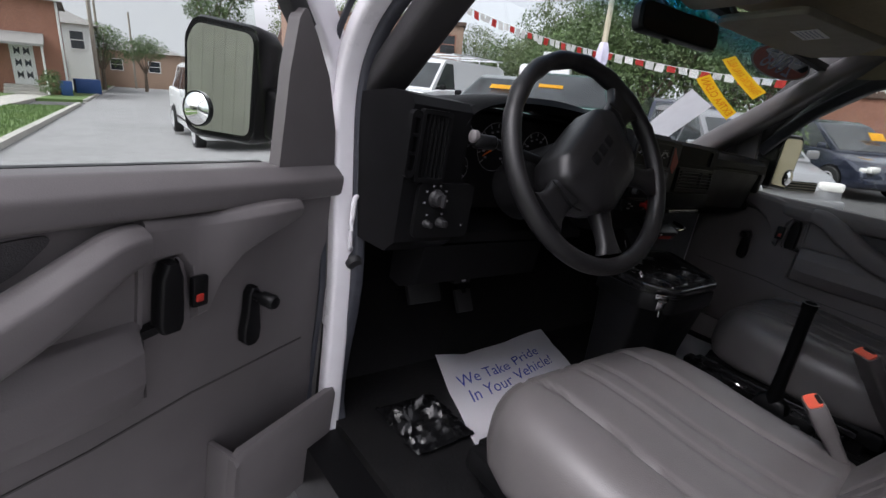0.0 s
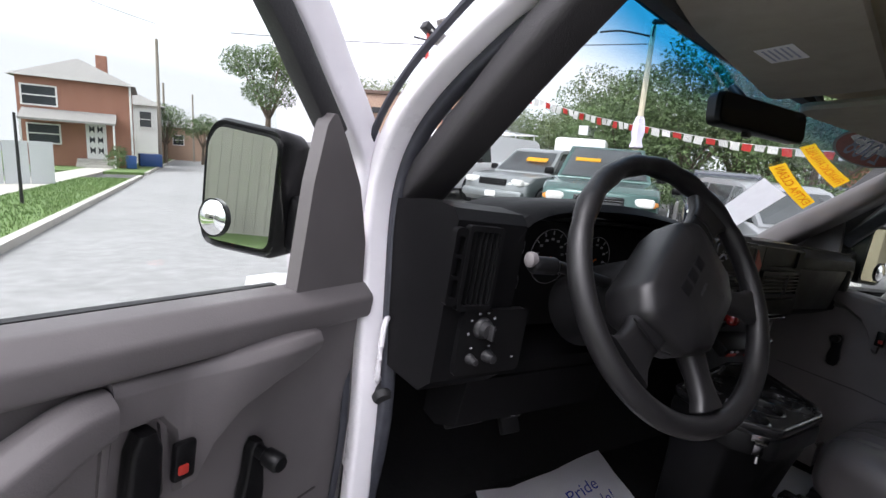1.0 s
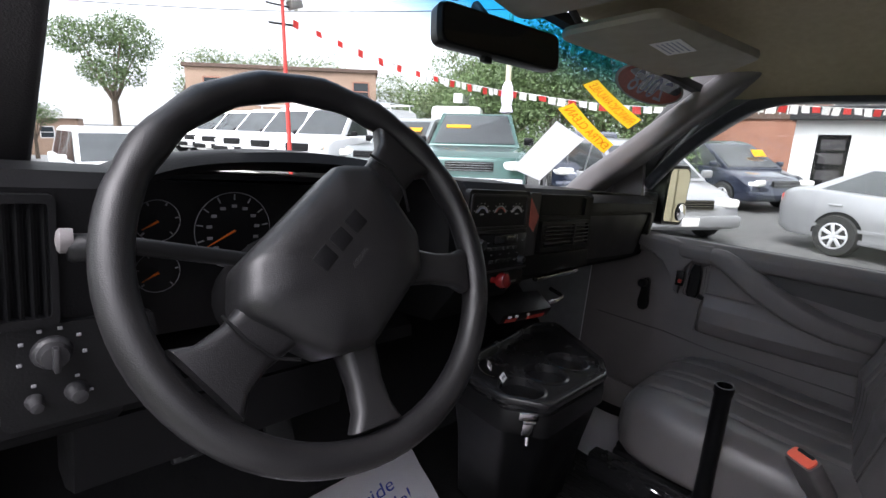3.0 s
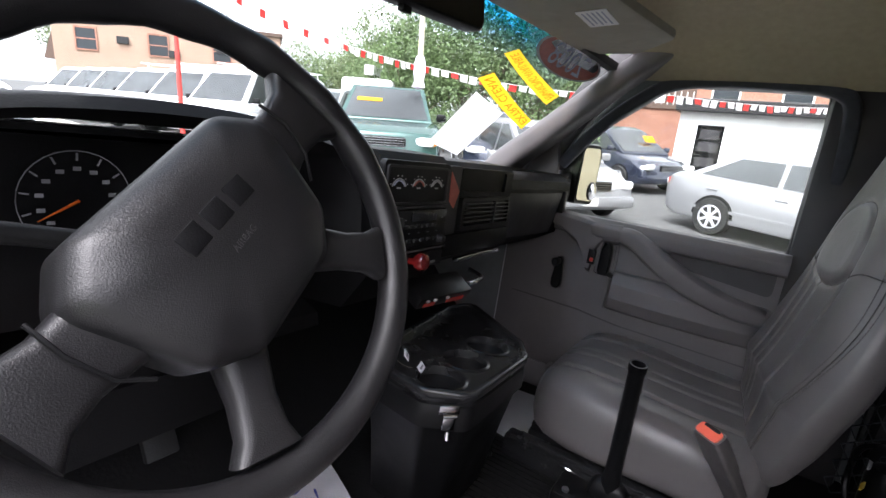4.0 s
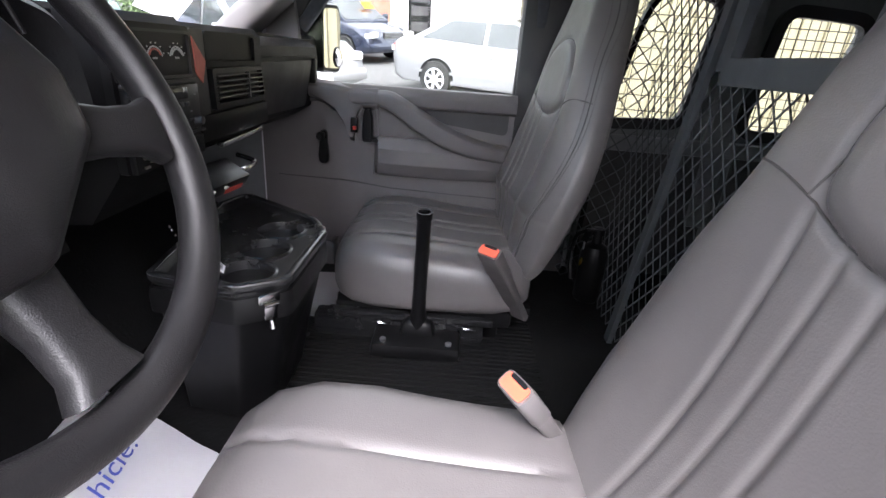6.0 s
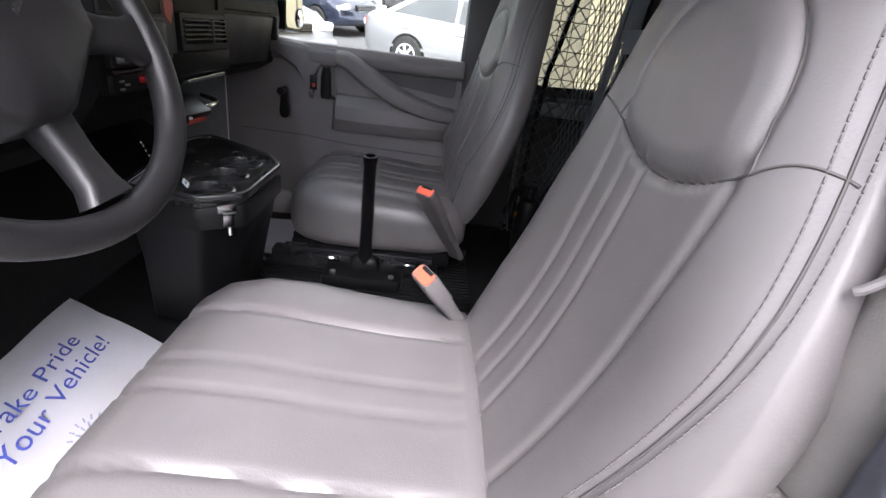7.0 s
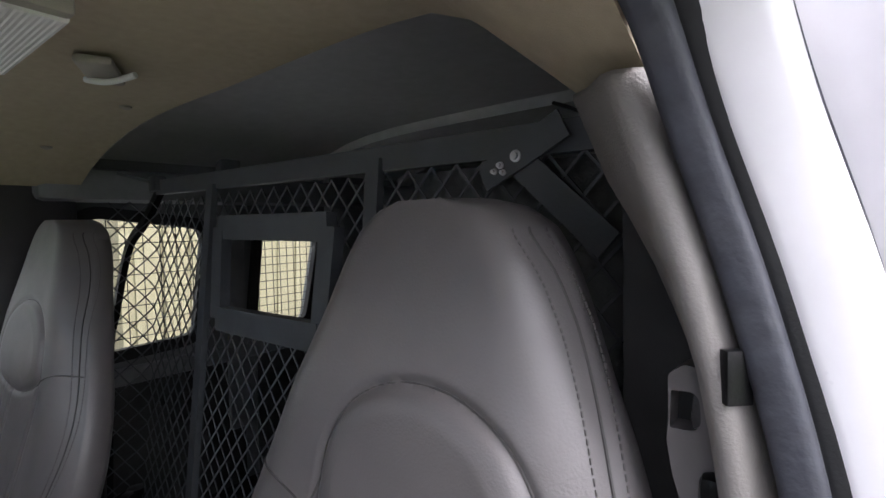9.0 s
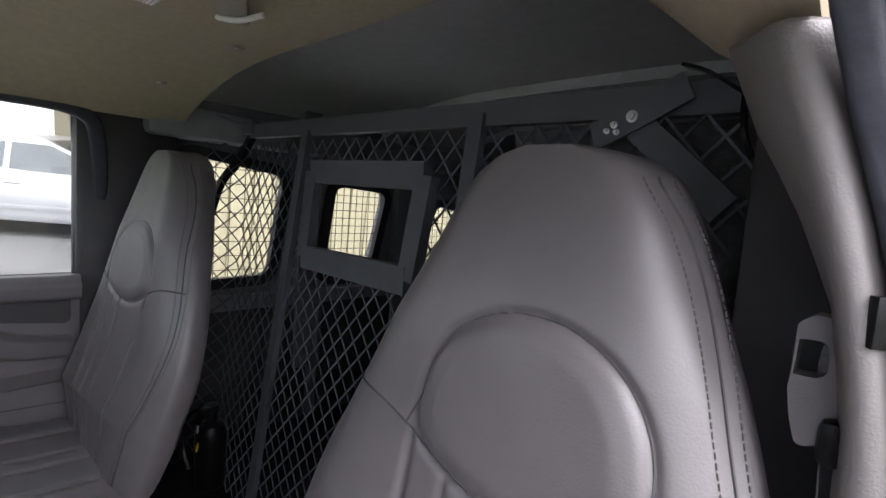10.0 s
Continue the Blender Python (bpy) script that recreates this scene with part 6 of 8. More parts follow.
sweep(bm, smoothline([(-0.724, -0.776, 1.556), (-0.722, -0.772, 1.540), (-0.724, -0.776, 1.526)], 3), rect_sec(0.018, 0.004), up=(0, 1, 0))
part("lower_tongue", bm, M_TRIMDK, t)
bm = B()
box(bm, (-0.727, -0.768, 1.489), (0.016, 0.022, 0.034), bev=0.007)
part("anchor", bm, M_BLACK, t)
bm = B()
pts = smoothline([(-0.730, -0.772, 1.492), (-0.733, -0.770, 1.45), (-0.735, -0.764, 1.39), (-0.735, -0.758, 1.345), (-0.732, -0.75, 1.25), (-0.735, -0.72, 1.10), (-0.75, -0.70, 0.95), (-0.76, -0.69, 0.80)], 6)
sweep(bm, pts, rect_sec(0.019, 0.0015), up=(0, 1, 0))
part("webbing", bm, M_BLACK, t, "black belt webbing with pale edges")
bm = B()
for sx in (-0.0095, 0.0095):
    tube(bm, [p + Vector((sx, 0.001, 0.0)) for p in pts], 0.0007, 5)
part("webbing_edge", bm, M_TRIM, t)
bm = B()
tube(bm, smoothline([(-0.752, -0.742, 1.378), (-0.747, -0.732, 1.362), (-0.742, -0.722, 1.348), (-0.739, -0.719, 1.344)], 4), 0.0032, 8)
part("webbing_clip", bm, M_TRIM, t, "small grey stop clip")
# ---- steel partition with expanded mesh ----
def part_y(z):
    return -0.95 + 0.10 * (1.77 - z) / 1.0


grid_t = thing("partition", "blue-grey steel bulkhead with expanded metal mesh", "partition", (0, -0.9, FLOOR))
bm = B()
sweep(bm, [(-0.66, part_y(1.77), 1.768), (0.66, part_y(1.77), 1.790)], rect_sec(0.022, 0.038))
part("top_bar", bm, M_PART, grid_t)
for x in (0.325, -0.225):
    bm = B()
    sweep(bm, [(x + (0.03 * (1.775 - z) if x > 0 else 0.0), part_y(z) + 0.012, z) for z in (1.775, 1.4, 1.0, FLOOR)], rect_sec(0.030, 0.014), up=(0, 1, 0))
    part("post", bm, M_PART, grid_t)
bm = B()
win = [(0.245, 1.676), (-0.137, 1.672), (-0.125, 1.488), (0.235, 1.484)]
for k in range(4):
    a, b = win[k], win[(k + 1) % 4]
    w = 0.05 if k % 2 == 0 else 0.042
    sweep(bm, [(a[0], part_y(a[1]) + 0.022, a[1]), (b[0], part_y(b[1]) + 0.022, b[1])], rect_sec(0.022, w) if k % 2 == 0 else rect_sec(w, 0.022), up=(0, 0, 1) if k % 2 == 0 else (0, 1, 0))
part("window_bars", bm, M_PART, grid_t, "flat steel bars round the viewing hole")
bm = B()
sweep(bm, [(-0.655, part_y(1.62), 1.74), (-0.66, part_y(1.4), 1.40), (-0.655, part_y(1.0), FLOOR)], rect_sec(0.03, 0.02), up=(0, 1, 0))
part("side_bar", bm, M_CARGODK, grid_t, "dark side bar")
bm = B()
sweep(bm, smoothline([(0.655, -0.95, 1.785), (0.72, -0.93, 1.70), (0.785, -0.905, 1.625), (0.80, -0.87, 1.45), (0.80, -0.845, 1.30), (0.80, -0.82, FLOOR)], 5), rect_sec(0.022, 0.016), up=(0, 1, 0))
part("bent_bar", bm, M_BLACK, grid_t, "dark bent side bar")
bm = B()
sweep(bm, [(-0.435, -0.930, 1.728), (-0.492, -0.928, 1.754), (-0.548, -0.926, 1.782)], rect_sec(0.034, 0.005), up=(0, 1, 0))
sweep(bm, [(-0.478, -0.936, 1.752), (-0.60, -0.922, 1.645)], rect_sec(0.036, 0.005), up=(0, 1, 0))
part("bracket", bm, M_PART, grid_t, "slotted angle bracket")
for x, z, r in ((-0.486, 1.751, 0.75), (-0.464, 1.742, 0.45), (-0.455, 1.735, 0.38), (-0.468, 1.733, 0.38)):
    bm = B()
    lathe(bm, [(0.010 * r, 0), (0.010 * r, 0.0025), (0.0062 * r, 0.0028), (0.0062 * r, 0.007), (0.001, 0.0072)], Matrix.Translation((x, -0.926, z)) @ Matrix.Rotation(radians(-90), 4, "X"), 10)
    part("bolt", bm, M_STEEL, grid_t)
bm = B()
box(bm, (0.655, part_y(1.79) + 0.01, 1.80), (0.05, 0.03, 0.04), bev=0.004)
sweep(bm, [(0.66, -0.95, 1.80), (0.74, -0.88, 1.83)], rect_sec(0.03, 0.008))
part("bracket", bm, M_PART, grid_t)
# expanded metal: zigzag strands
CELL_W, CELL_H = 0.046, 0.026


def in_window(x, z):
    return -0.135 < x < 0.245 and 1.488 < z < 1.674


bm = B()
verts, faces = [], []


def strand(p, q, w=0.0036):
    a, b = Vector(p), Vector(q)
    s = (b - a).cross(Vector((0, 1, 0)))
    s = s.normalized() * w / 2 if s.length else Vector((0, 0, w / 2))
    k = len(verts)
    e = Vector((0, 0.0022, 0))
    verts.extend([a - s, b - s, b + s, a + s, a - s + e, b - s + e, b + s + e, a + s + e])
    faces.extend([[k, k + 1, k + 2, k + 3], [k + 7, k + 6, k + 5, k + 4], [k, k + 4, k + 5, k + 1], [k + 3, k + 2, k + 6, k + 7]])


nz = int((1.76 - FLOOR) / CELL_H)
for j in range(nz):
    for i in range(int(1.44 / (CELL_W / 2))):
        x0, x1 = -0.655 + i * CELL_W / 2, -0.655 + (i + 1) * CELL_W / 2
        zb = FLOOR + 0.01 + j * CELL_H
        up_first = (i + j) % 2
        z0, z1 = (zb, zb + CELL_H) if up_first else (zb + CELL_H, zb)
        if in_window((x0 + x1) / 2, (z0 + z1) / 2):
            continue
        bend0 = 0.13 * max(0.0, (x0 - 0.66) / 0.16)
        bend1 = 0.13 * max(0.0, (x1 - 0.66) / 0.16)
        strand((x0, part_y(z0) + bend0, z0), (x1, part_y(z1) + bend1, z1))
add(bm, verts, faces)
part("expanded_mesh", bm, M_PART, grid_t, "grey expanded metal mesh", kind="stuff", smooth=False)
# dark quilted blanket behind the mesh on the driver's side
bm = B()
v, nx_, nz_ = [], 60, 96
for j in range(nz_ + 1):
    for i in range(nx_ + 1):
        x, z = -0.84 + 0.56 * i / nx_, FLOOR + 0.97 * j / nz_
        p1, p2 = (x / 0.046 + z / 0.052) * math.pi, (x / 0.046 - z / 0.052) * math.pi
        puff = 0.013 * abs(math.sin(p1) * math.sin(p2)) ** 0.5 + 0.006 * math.sin(9 * x + 5 * z)
        v.append((x, part_y(z) - 0.030 + puff, z))
add(bm, v, [[j * (nx_ + 1) + i, j * (nx_ + 1) + i + 1, (j + 1) * (nx_ + 1) + i + 1, (j + 1) * (nx_ + 1) + i] for j in range(nz_) for i in range(nx_)])
bmesh.ops.solidify(bm, geom=bm.faces[:], thickness=0.006)
single("moving_blanket", bm, M_BLANKET, "dark quilted blanket behind the mesh", "blanket")

# black extinguisher bracket with a yellow tag, fixed to the mesh
t = thing("fire_extinguisher", "small black strapped canister with a yellow tag", "extinguisher", (0.56, -0.82, FLOOR))
bm = B()
lathe(bm, [(0.004, 0.0), (0.034, 0.004), (0.042, 0.015), (0.042, 0.16), (0.034, 0.185), (0.016, 0.195), (0.014, 0.22), (0.02, 0.222), (0.02, 0.24), (0.002, 0.242)], Matrix.Translation((0.57, -0.825, 0.79)), 18)
part("canister", bm, M_BLACK, t)
bm = B()
sweep(bm, smoothline([(0.57, -0.82, 1.025), (0.54, -0.79, 1.03), (0.53, -0.775, 1.0)], 4), rect_sec(0.018, 0.006))
tube(bm, smoothline([(0.58, -0.80, 1.02), (0.62, -0.775, 0.98), (0.62, -0.77, 0.90), (0.59, -0.775, 0.85)], 5), 0.007, 8)
part("hose", bm, M_BLACK, t)
bm = B()
box(bm, (0.545, -0.781, 0.93), (0.022, 0.004, 0.018), rot=Matrix.Rotation(radians(-30), 4, "Z"), bev=0.003)
part("tag", bm, M_YELLOWT, t, "yellow tag")
bm = B()
box(bm, (0.548, -0.782, 0.985), (0.014, 0.003, 0.03), rot=Matrix.Rotation(radians(-30), 4, "Z"))
part("label_patch", bm, M_WHITEINK, t)

# ---- overhead ----
t = thing("rear_view_mirror", "black rear view mirror on the windscreen", "mirror", (-0.165, 0.06, 1.70))
bm = B()
mm = frame_of((-0.170, 0.035, 1.742), (1, -0.19, 0.035), (0, 0.12, 1))
sec = rounded([(-0.138, -0.030), (0.138, -0.034), (0.136, 0.030), (-0.136, 0.034)], 0.018, 5)
loft(bm, [[mm @ Vector((x * k, y * k, q)) for x, y in sec] for q, k in ((0.010, 0.96), (0.004, 1.0), (-0.018, 0.97), (-0.03, 0.8))])
part("housing", bm, M_BLACK, t)
bm = B()
loft(bm, [[mm @ Vector((x * 0.94, y * 0.88, q)) for x, y in sec] for q in (0.0105, 0.0115)])
part("mirror_glass", bm, material("smoked_mirror", (0.06, 0.06, 0.065), 0.06, 1.0, vary=0.0), t, "dark tinted mirror glass")
bm = B()
tube(bm, [(-0.165, 0.06, 1.755), (-0.16, 0.09, 1.79), (-0.155, screen_y(-0.155, 1.81) - 0.012, 1.81)], 0.009, 10)
part("stem", bm, M_BLACK, t)
bm = B()
box(bm, mm @ Vector((-0.03, -0.036, -0.005)), (0.02, 0.012, 0.010), bev=0.002)
part("dip_lever", bm, M_BLACK, t)


def sun_visor(poly, z0, tilt, label, tag_at, flip=1):
    c = sum((Vector(p) for p in poly), Vector((0, 0))) / len(poly)
    t = thing("sun_visor", label, "sun visor", (c.x, c.y, z0), group="sun visors")
    P = lambda x, y, d: (x, y, z0 + tilt * (y - c.y) + d + 0.02 * abs(x) - 0.02 * abs(c.x))
    bm = B()
    out = rounded(poly, 0.035, 5)
    rings = []
    for k, d in ((0.93, -0.012), (0.985, -0.009), (1.0, 0.0), (0.985, 0.009), (0.93, 0.012)):
        rings.append([P(c.x + (x - c.x) * k, c.y + (y - c.y) * k, d) for x, y in out])
    loft(bm, rings)
    body = part("board", bm, M_VISOR, t, "grey cloth-covered board")
    bm = B()
    x, y, w, h = tag_at
    slab(bm, [(x - w, y - h), (x + w, y - h), (x + w, y + h), (x - w, y + h)], [], lambda a, b, d: P(a, b, -0.0135 - d), 0.001)
    lab = part("warning_label", bm, M_PAPER, body, "pale warning label")
    bm = B()
    for k in range(5):
        slab(bm, [(x - w * 0.8, y - h * 0.7 + k * h * 0.32), (x + w * (0.8 - 0.2 * (k % 2)), y - h * 0.7 + k * h * 0.32), (x + w * (0.8 - 0.2 * (k % 2)), y - h * 0.58 + k * h * 0.32), (x - w * 0.8, y - h * 0.58 + k * h * 0.32)], [], lambda a, b, d: P(a, b, -0.0146 - d), 0.0004)
    part("label_print", bm, M_INKLT, lab)
    bm = B()
    tube(bm, [P(out[0][0], out[0][1] - 0.01, 0.012), P(out[0][0] - 0.02 * flip, out[0][1], 0.035)], 0.007, 8)
    part("pivot", bm, M_TRIMDK, t)
    return t


sun_visor([(0.05, 0.075), (0.58, 0.03), (0.62, -0.10), (0.50, -0.205), (0.06, -0.13)], 1.832, -0.10, "grey cloth sun visor with a warning label, passenger side", (0.26, -0.09, 0.055, 0.03))
sun_visor([(-0.62, 0.0), (-0.06, 0.075), (-0.05, -0.12), (-0.55, -0.20), (-0.66, -0.12)], 1.832, -0.10, "grey cloth sun visor with a warning label, driver side", (-0.34, -0.05, 0.035, 0.028), -1)
t = thing("dome_lamp", "ribbed white roof lamp on the headliner", "lamp", (-0.12, -0.49, 1.92))
bm = B()
rot = Matrix.Rotation(radians(3), 4, "Z")
box(bm, (-0.02, -0.527, 1.912), (0.30, 0.085, 0.028), rot=rot, bev=0.006)
part("base", bm, M_VISOR, t)
bm = B()
for k in range(14):
    cyl(bm, Vector((-0.02, -0.527, 1.897)) + rot @ Vector((-0.135, -0.036 + 0.0055 * k, 0)), Vector((-0.02, -0.527, 1.897)) + rot @ Vector((0.135, -0.036 + 0.0055 * k, 0)), 0.004, n=6)
part("diffuser", bm, M_DIFFUSER, t, "ribbed white diffuser", kind="stuff")
t = thing("coat_hook", "grey plastic hook on the headliner", "hook", (0.06, -0.655, 1.92))
t.location += Vector((0.04, -0.015, -0.004))
bm = B()
box(bm, (0.06, -0.655, 1.925), (0.12, 0.05, 0.014), rot=Matrix.Rotation(radians(-25), 4, "Z"), bev=0.006)
part("plate", bm, M_VISOR, t)
bm = B()
tube(bm, smoothline([(0.10, -0.645, 1.918), (0.06, -0.665, 1.910), (0.02, -0.69, 1.918)], 5), 0.005, 8)
part("loop", bm, M_DIFFUSER, t)
for x, y in ((0.62, -0.70), (-0.30, -0.70), (0.35, -0.78)):
    bm = B()
    lathe(bm, [(0.012, 0), (0.011, -0.004), (0.004, -0.007), (0.001, -0.007)], Matrix.Translation((x, y, lining_z(x, y))), 12)
    single("headliner_clip", bm, M_VISOR, "small round headliner clip", "clip", group="headliner clips")

# ---- stickers on the windscreen ----
def screen_quad(bm, quad, off, n=10):
    a, b, c, d = [Vector(q) for q in quad]
    v = []
    for j in range(n + 1):
        for i in range(n + 1):
            p = a.lerp(b, i / n).lerp(d.lerp(c, i / n), j / n)
            v.append((p.x, screen_y(p.x, p.y) + off, p.y))
    add(bm, v, [[j * (n + 1) + i, j * (n + 1) + i + 1, (j + 1) * (n + 1) + i + 1, (j + 1) * (n + 1) + i] for j in range(n) for i in range(n)])
    return bm


def sticker(quad, words):
    a, b, c, d = [Vector(q) for q in quad]
    mid_ = (a + c) / 2
    t = thing("window_sticker", "yellow sticker with orange lettering, seen from behind", "sticker", (mid_.x, screen_y(mid_.x, mid_.y), mid_.y), group="windscreen stickers")
    body = part("sheet", screen_quad(B(), quad, -0.009), M_YELLOW, t)
    bm = B()
    text_mesh(bm, words, 1.0, Matrix(), depth=0.0, align="CENTER")
    xs_ = [q.co.x for q in bm.verts]
    wide = max(xs_) - min(xs_)
    for q in bm.verts:
        u, w = 0.5 - q.co.x / wide * 0.9, 0.78 - q.co.y * 0.80
        p = a.lerp(b, u).lerp(d.lerp(c, u), w)
        q.co = (p.x, screen_y(p.x, p.y) - 0.0105, p.y)
    part("lettering", bm, M_ORANGE, body, "orange lettering in mirror writing")


sticker([(0.358, 1.720), (0.637, 1.635), (0.640, 1.607), (0.330, 1.700)], "EXTRA CLEAN")
sticker([(0.352, 1.777), (0.625, 1.711), (0.620, 1.683), (0.326, 1.760)], "FINANCING AVAILABLE")
t = thing("window_sticker", "dark blue and red oval year sticker, seen from behind", "sticker", (0.57, screen_y(0.57, 1.76), 1.76), group="windscreen stickers")
bm = B()
oc, ou = Vector((0.523, 1.790)), Vector((0.130, -0.012))
ow = Vector((-0.015, 0.034))
for name_, k0, off, mat_ in (("backing", 1.08, -0.009, M_WHITEINK), ("oval", 1.0, -0.0100, M_REDDK)):
    bm = B()
    pts = [oc + ou * (k0 * math.cos(a * math.tau / 40)) + ow * (k0 * math.sin(a * math.tau / 40)) for a in range(40)]
    vs = [(p.x, screen_y(p.x, p.y) + off, p.y) for p in pts]
    cen = (oc.x, screen_y(oc.x, oc.y) + off, oc.y)
    add(bm, [cen] + vs, [[0, 1 + k, 1 + (k + 1) % 40] for k in range(40)])
    part(name_, bm, mat_, t)
bm = B()
pts = [oc + Vector((0.004, 0.008)) + ou * (0.86 * math.cos(a * math.tau / 40)) + ow * (0.66 * math.sin(a * math.tau / 40)) for a in range(40)]
add(bm, [(oc.x, screen_y(oc.x, oc.y + 0.008) - 0.0107, oc.y + 0.008)] + [(p.x, screen_y(p.x, p.y) - 0.0107, p.y) for p in pts], [[0, 1 + k, 1 + (k + 1) % 40] for k in range(40)])
part("dark_field", bm, M_NAVY, t, "dark blue inner field")
bm = B()
text_mesh(bm, "2008", 1.0, Matrix(), depth=0.0, align="CENTER")
for q in bm.verts:
    p = oc + ou * (-q.co.x / 2.3 * 1.4) + ow * ((q.co.y - 0.35) * 1.9)
    q.co = (p.x, screen_y(p.x, p.y) - 0.0115, p.y)
part("lettering", bm, M_INKLT, t, "pale year numerals in mirror writing")
bm = screen_quad(B(), [(0.365, 1.672), (0.520, 1.638), (0.538, 1.500), (0.394, 1.530)], -0.012)
single("price_sheet", bm, M_SHEET, "white paper sheet taped inside the windscreen", "paper sheet")

# bonnet, underside and wheels that carry the van
bm = B()
block(bm, -0.80, 0.80, [(0.73, 1.20), (0.73, 0.62), (1.40, 0.62), (1.46, 0.90), (1.40, 1.02), (1.05, 1.13)], 0.03)
single("bonnet", bm, M_WHITE, "short white bonnet of the van", "bonnet", "structure")
bm = B()
box(bm, (0, -1.0, 0.58), (1.5, 4.6, 0.22), bev=0.03)
single("underbody", bm, M_BLACK, "black steel underbody of the van", "underbody", "structure")
for x in (-0.78, 0.78):
    for y in (0.85, -2.55):
        m = Matrix.Translation((x, y, 0.47)) @ Matrix.Rotation(radians(90 if x > 0 else -90), 4, "Y")
        t = thing("van_wheel", "black tyre on a grey steel rim under the van", "wheel", (x, y, 0.10), group="van wheels")
        bm = B()
        lathe(bm, [(0.22, -0.11), (0.34, -0.11), (0.37, -0.07), (0.37, 0.07), (0.34, 0.11), (0.22, 0.11)], m, 32)
        part("tyre", bm, M_TYRE, t)
        bm = B()
        lathe(bm, [(0.225, 0.12), (0.20, 0.116), (0.10, 0.114), (0.07, 0.13), (0.001, 0.135)], m, 24)
        part("rim", bm, M_RIM, t)
# loose black straps hanging at the head of the partition
t = thing("strap_bundle", "loose black straps tied at the bulkhead's upper corner", "strap", (-0.60, -0.93, 1.70))
for k, (x1, z1) in enumerate(((-0.545, 1.80), (-0.59, 1.815), (-0.70, 1.79), (-0.70, 1.73), (-0.62, 1.70), (-0.655, 1.69))):
    bm = B()
    sweep(bm, smoothline([(-0.605, -0.925, 1.765), (-0.605 + (x1 + 0.605) * 0.5, -0.905, 1.765 + (z1 - 1.765) * 0.6), (x1, -0.915, z1)], 4), rect_sec(0.004, 0.013), up=(0, 1, 0))
    part("strap", bm, M_BLACK, t)

# ---- outside: the street and the lot, on ground that tilts under the van ----
EXT = Matrix.Translation((0, 0, 0.12)) @ Matrix.Rotation(radians(5.573), 4, Vector((-0.206, -0.9785, 0.0))) @ Matrix.Rotation(radians(5.3), 4, "Z")


def kerb_x(y):
    """The street's far kerb."""
    return -3.3 + 0.212 * y


def drop(y):
    """How far the lot lies under the street's plane."""
    return 0.33 - 0.43 * min(1.0, max(0.0, (y - 3.0) / 3.0))


def fall(y):
    """The street runs gently downhill ahead of the van."""
    return 0.033 * max(0.0, y - 2.0)


def settle(m):
    """The lot lies a step lower than the street."""
    p = m.translation
    return Matrix.Translation((0, 0, -drop(p.y) if p.x > kerb_x(p.y) + 7.5 else -fall(p.y))) @ m


def ext_single(name, bm, mat, label, category="", kind="", group="", smooth=True, angle=40, m=Matrix()):
    if name in ("ground", "road", "kerb", "lawn", "pavement", "grass"):
        if name != "grass":
            bmesh.ops.bisect_plane(bm, geom=bm.verts[:] + bm.edges[:] + bm.faces[:], plane_co=(0, 2.0, 0), plane_no=(0, 1, 0))
        for v in bm.verts:
            if v.co.x < kerb_x(v.co.y) + 7.55:
                v.co.z -= fall(v.co.y)
        return single(name, bm, mat, label, category, kind, group, smooth, angle, EXT)
    return single(name, bm, mat, label, category, kind, group, smooth, angle, EXT @ settle(m))


def ext_thing(name, label, category, m=Matrix(), group="", kind=""):
    return thing(name, label, category, group=group, kind=kind, m=EXT @ settle(m))


bm = B()
line_x = lambda y, d: kerb_x(y) + d
rows_y = (-600, 3.0, 6.0, 600)
gv = [p for y in rows_y for p in ((-600, y, -0.02), (line_x(y, 7.5), y, -0.02), (line_x(y, 8.6), y, -drop(y)), (800, y, -drop(y)))]
add(bm, gv, [[j * 4 + i, j * 4 + i + 1, j * 4 + i + 5, j * 4 + i + 4] for j in range(3) for i in range(3)])
ext_single("ground", bm, M_ASPHALT, "grey asphalt of the sales lot", "ground", "structure")
bm = B()
add(bm, [(kerb_x(-60), -60, 0), (kerb_x(-60) + 7.5, -60, 0), (kerb_x(75) + 7.5, 75, 0), (kerb_x(75), 75, 0)], [[0, 1, 2, 3]])
ext_single("road", bm, M_ROAD, "pale worn asphalt street", "road", "structure")
bm = B()
for a in range(-20, 25):
    y0, y1 = a * 3.0, a * 3.0 + 2.98
    if 24 < y0 < 30:
        continue
    c = [(kerb_x(y0), y0), (kerb_x(y1), y1), (kerb_x(y1) - 0.16, y1), (kerb_x(y0) - 0.16, y0)]
    slab(bm, c, [], xy(-0.02), 0.14)
ext_single("kerb", bm, M_CONC, "pale concrete kerb stones", "kerb", "structure", smooth=False)
bm = B()
for y0, y1 in ((-60, 24), (30, 75)):
    slab(bm, [(kerb_x(y0) - 0.16, y0), (kerb_x(y1) - 0.16, y1), (kerb_x(y1) - 2.0, y1), (kerb_x(y0) - 2.0, y0)], [], xy(-0.02), 0.13)
    slab(bm, [(kerb_x(y0) - 3.4, y0), (kerb_x(y1) - 3.4, y1), (kerb_x(y1) - 30, y1), (kerb_x(y0) - 30, y0)], [], xy(-0.02), 0.135)
ext_single("lawn", bm, M_GRASS, "mown green verge and lawns", "grass", "structure")
bm = B()
slab(bm, [(kerb_x(-60) - 2.0, -60), (kerb_x(75) - 2.0, 75), (kerb_x(75) - 3.4, 75), (kerb_x(-60) - 3.4, -60)], [], xy(-0.02), 0.128)
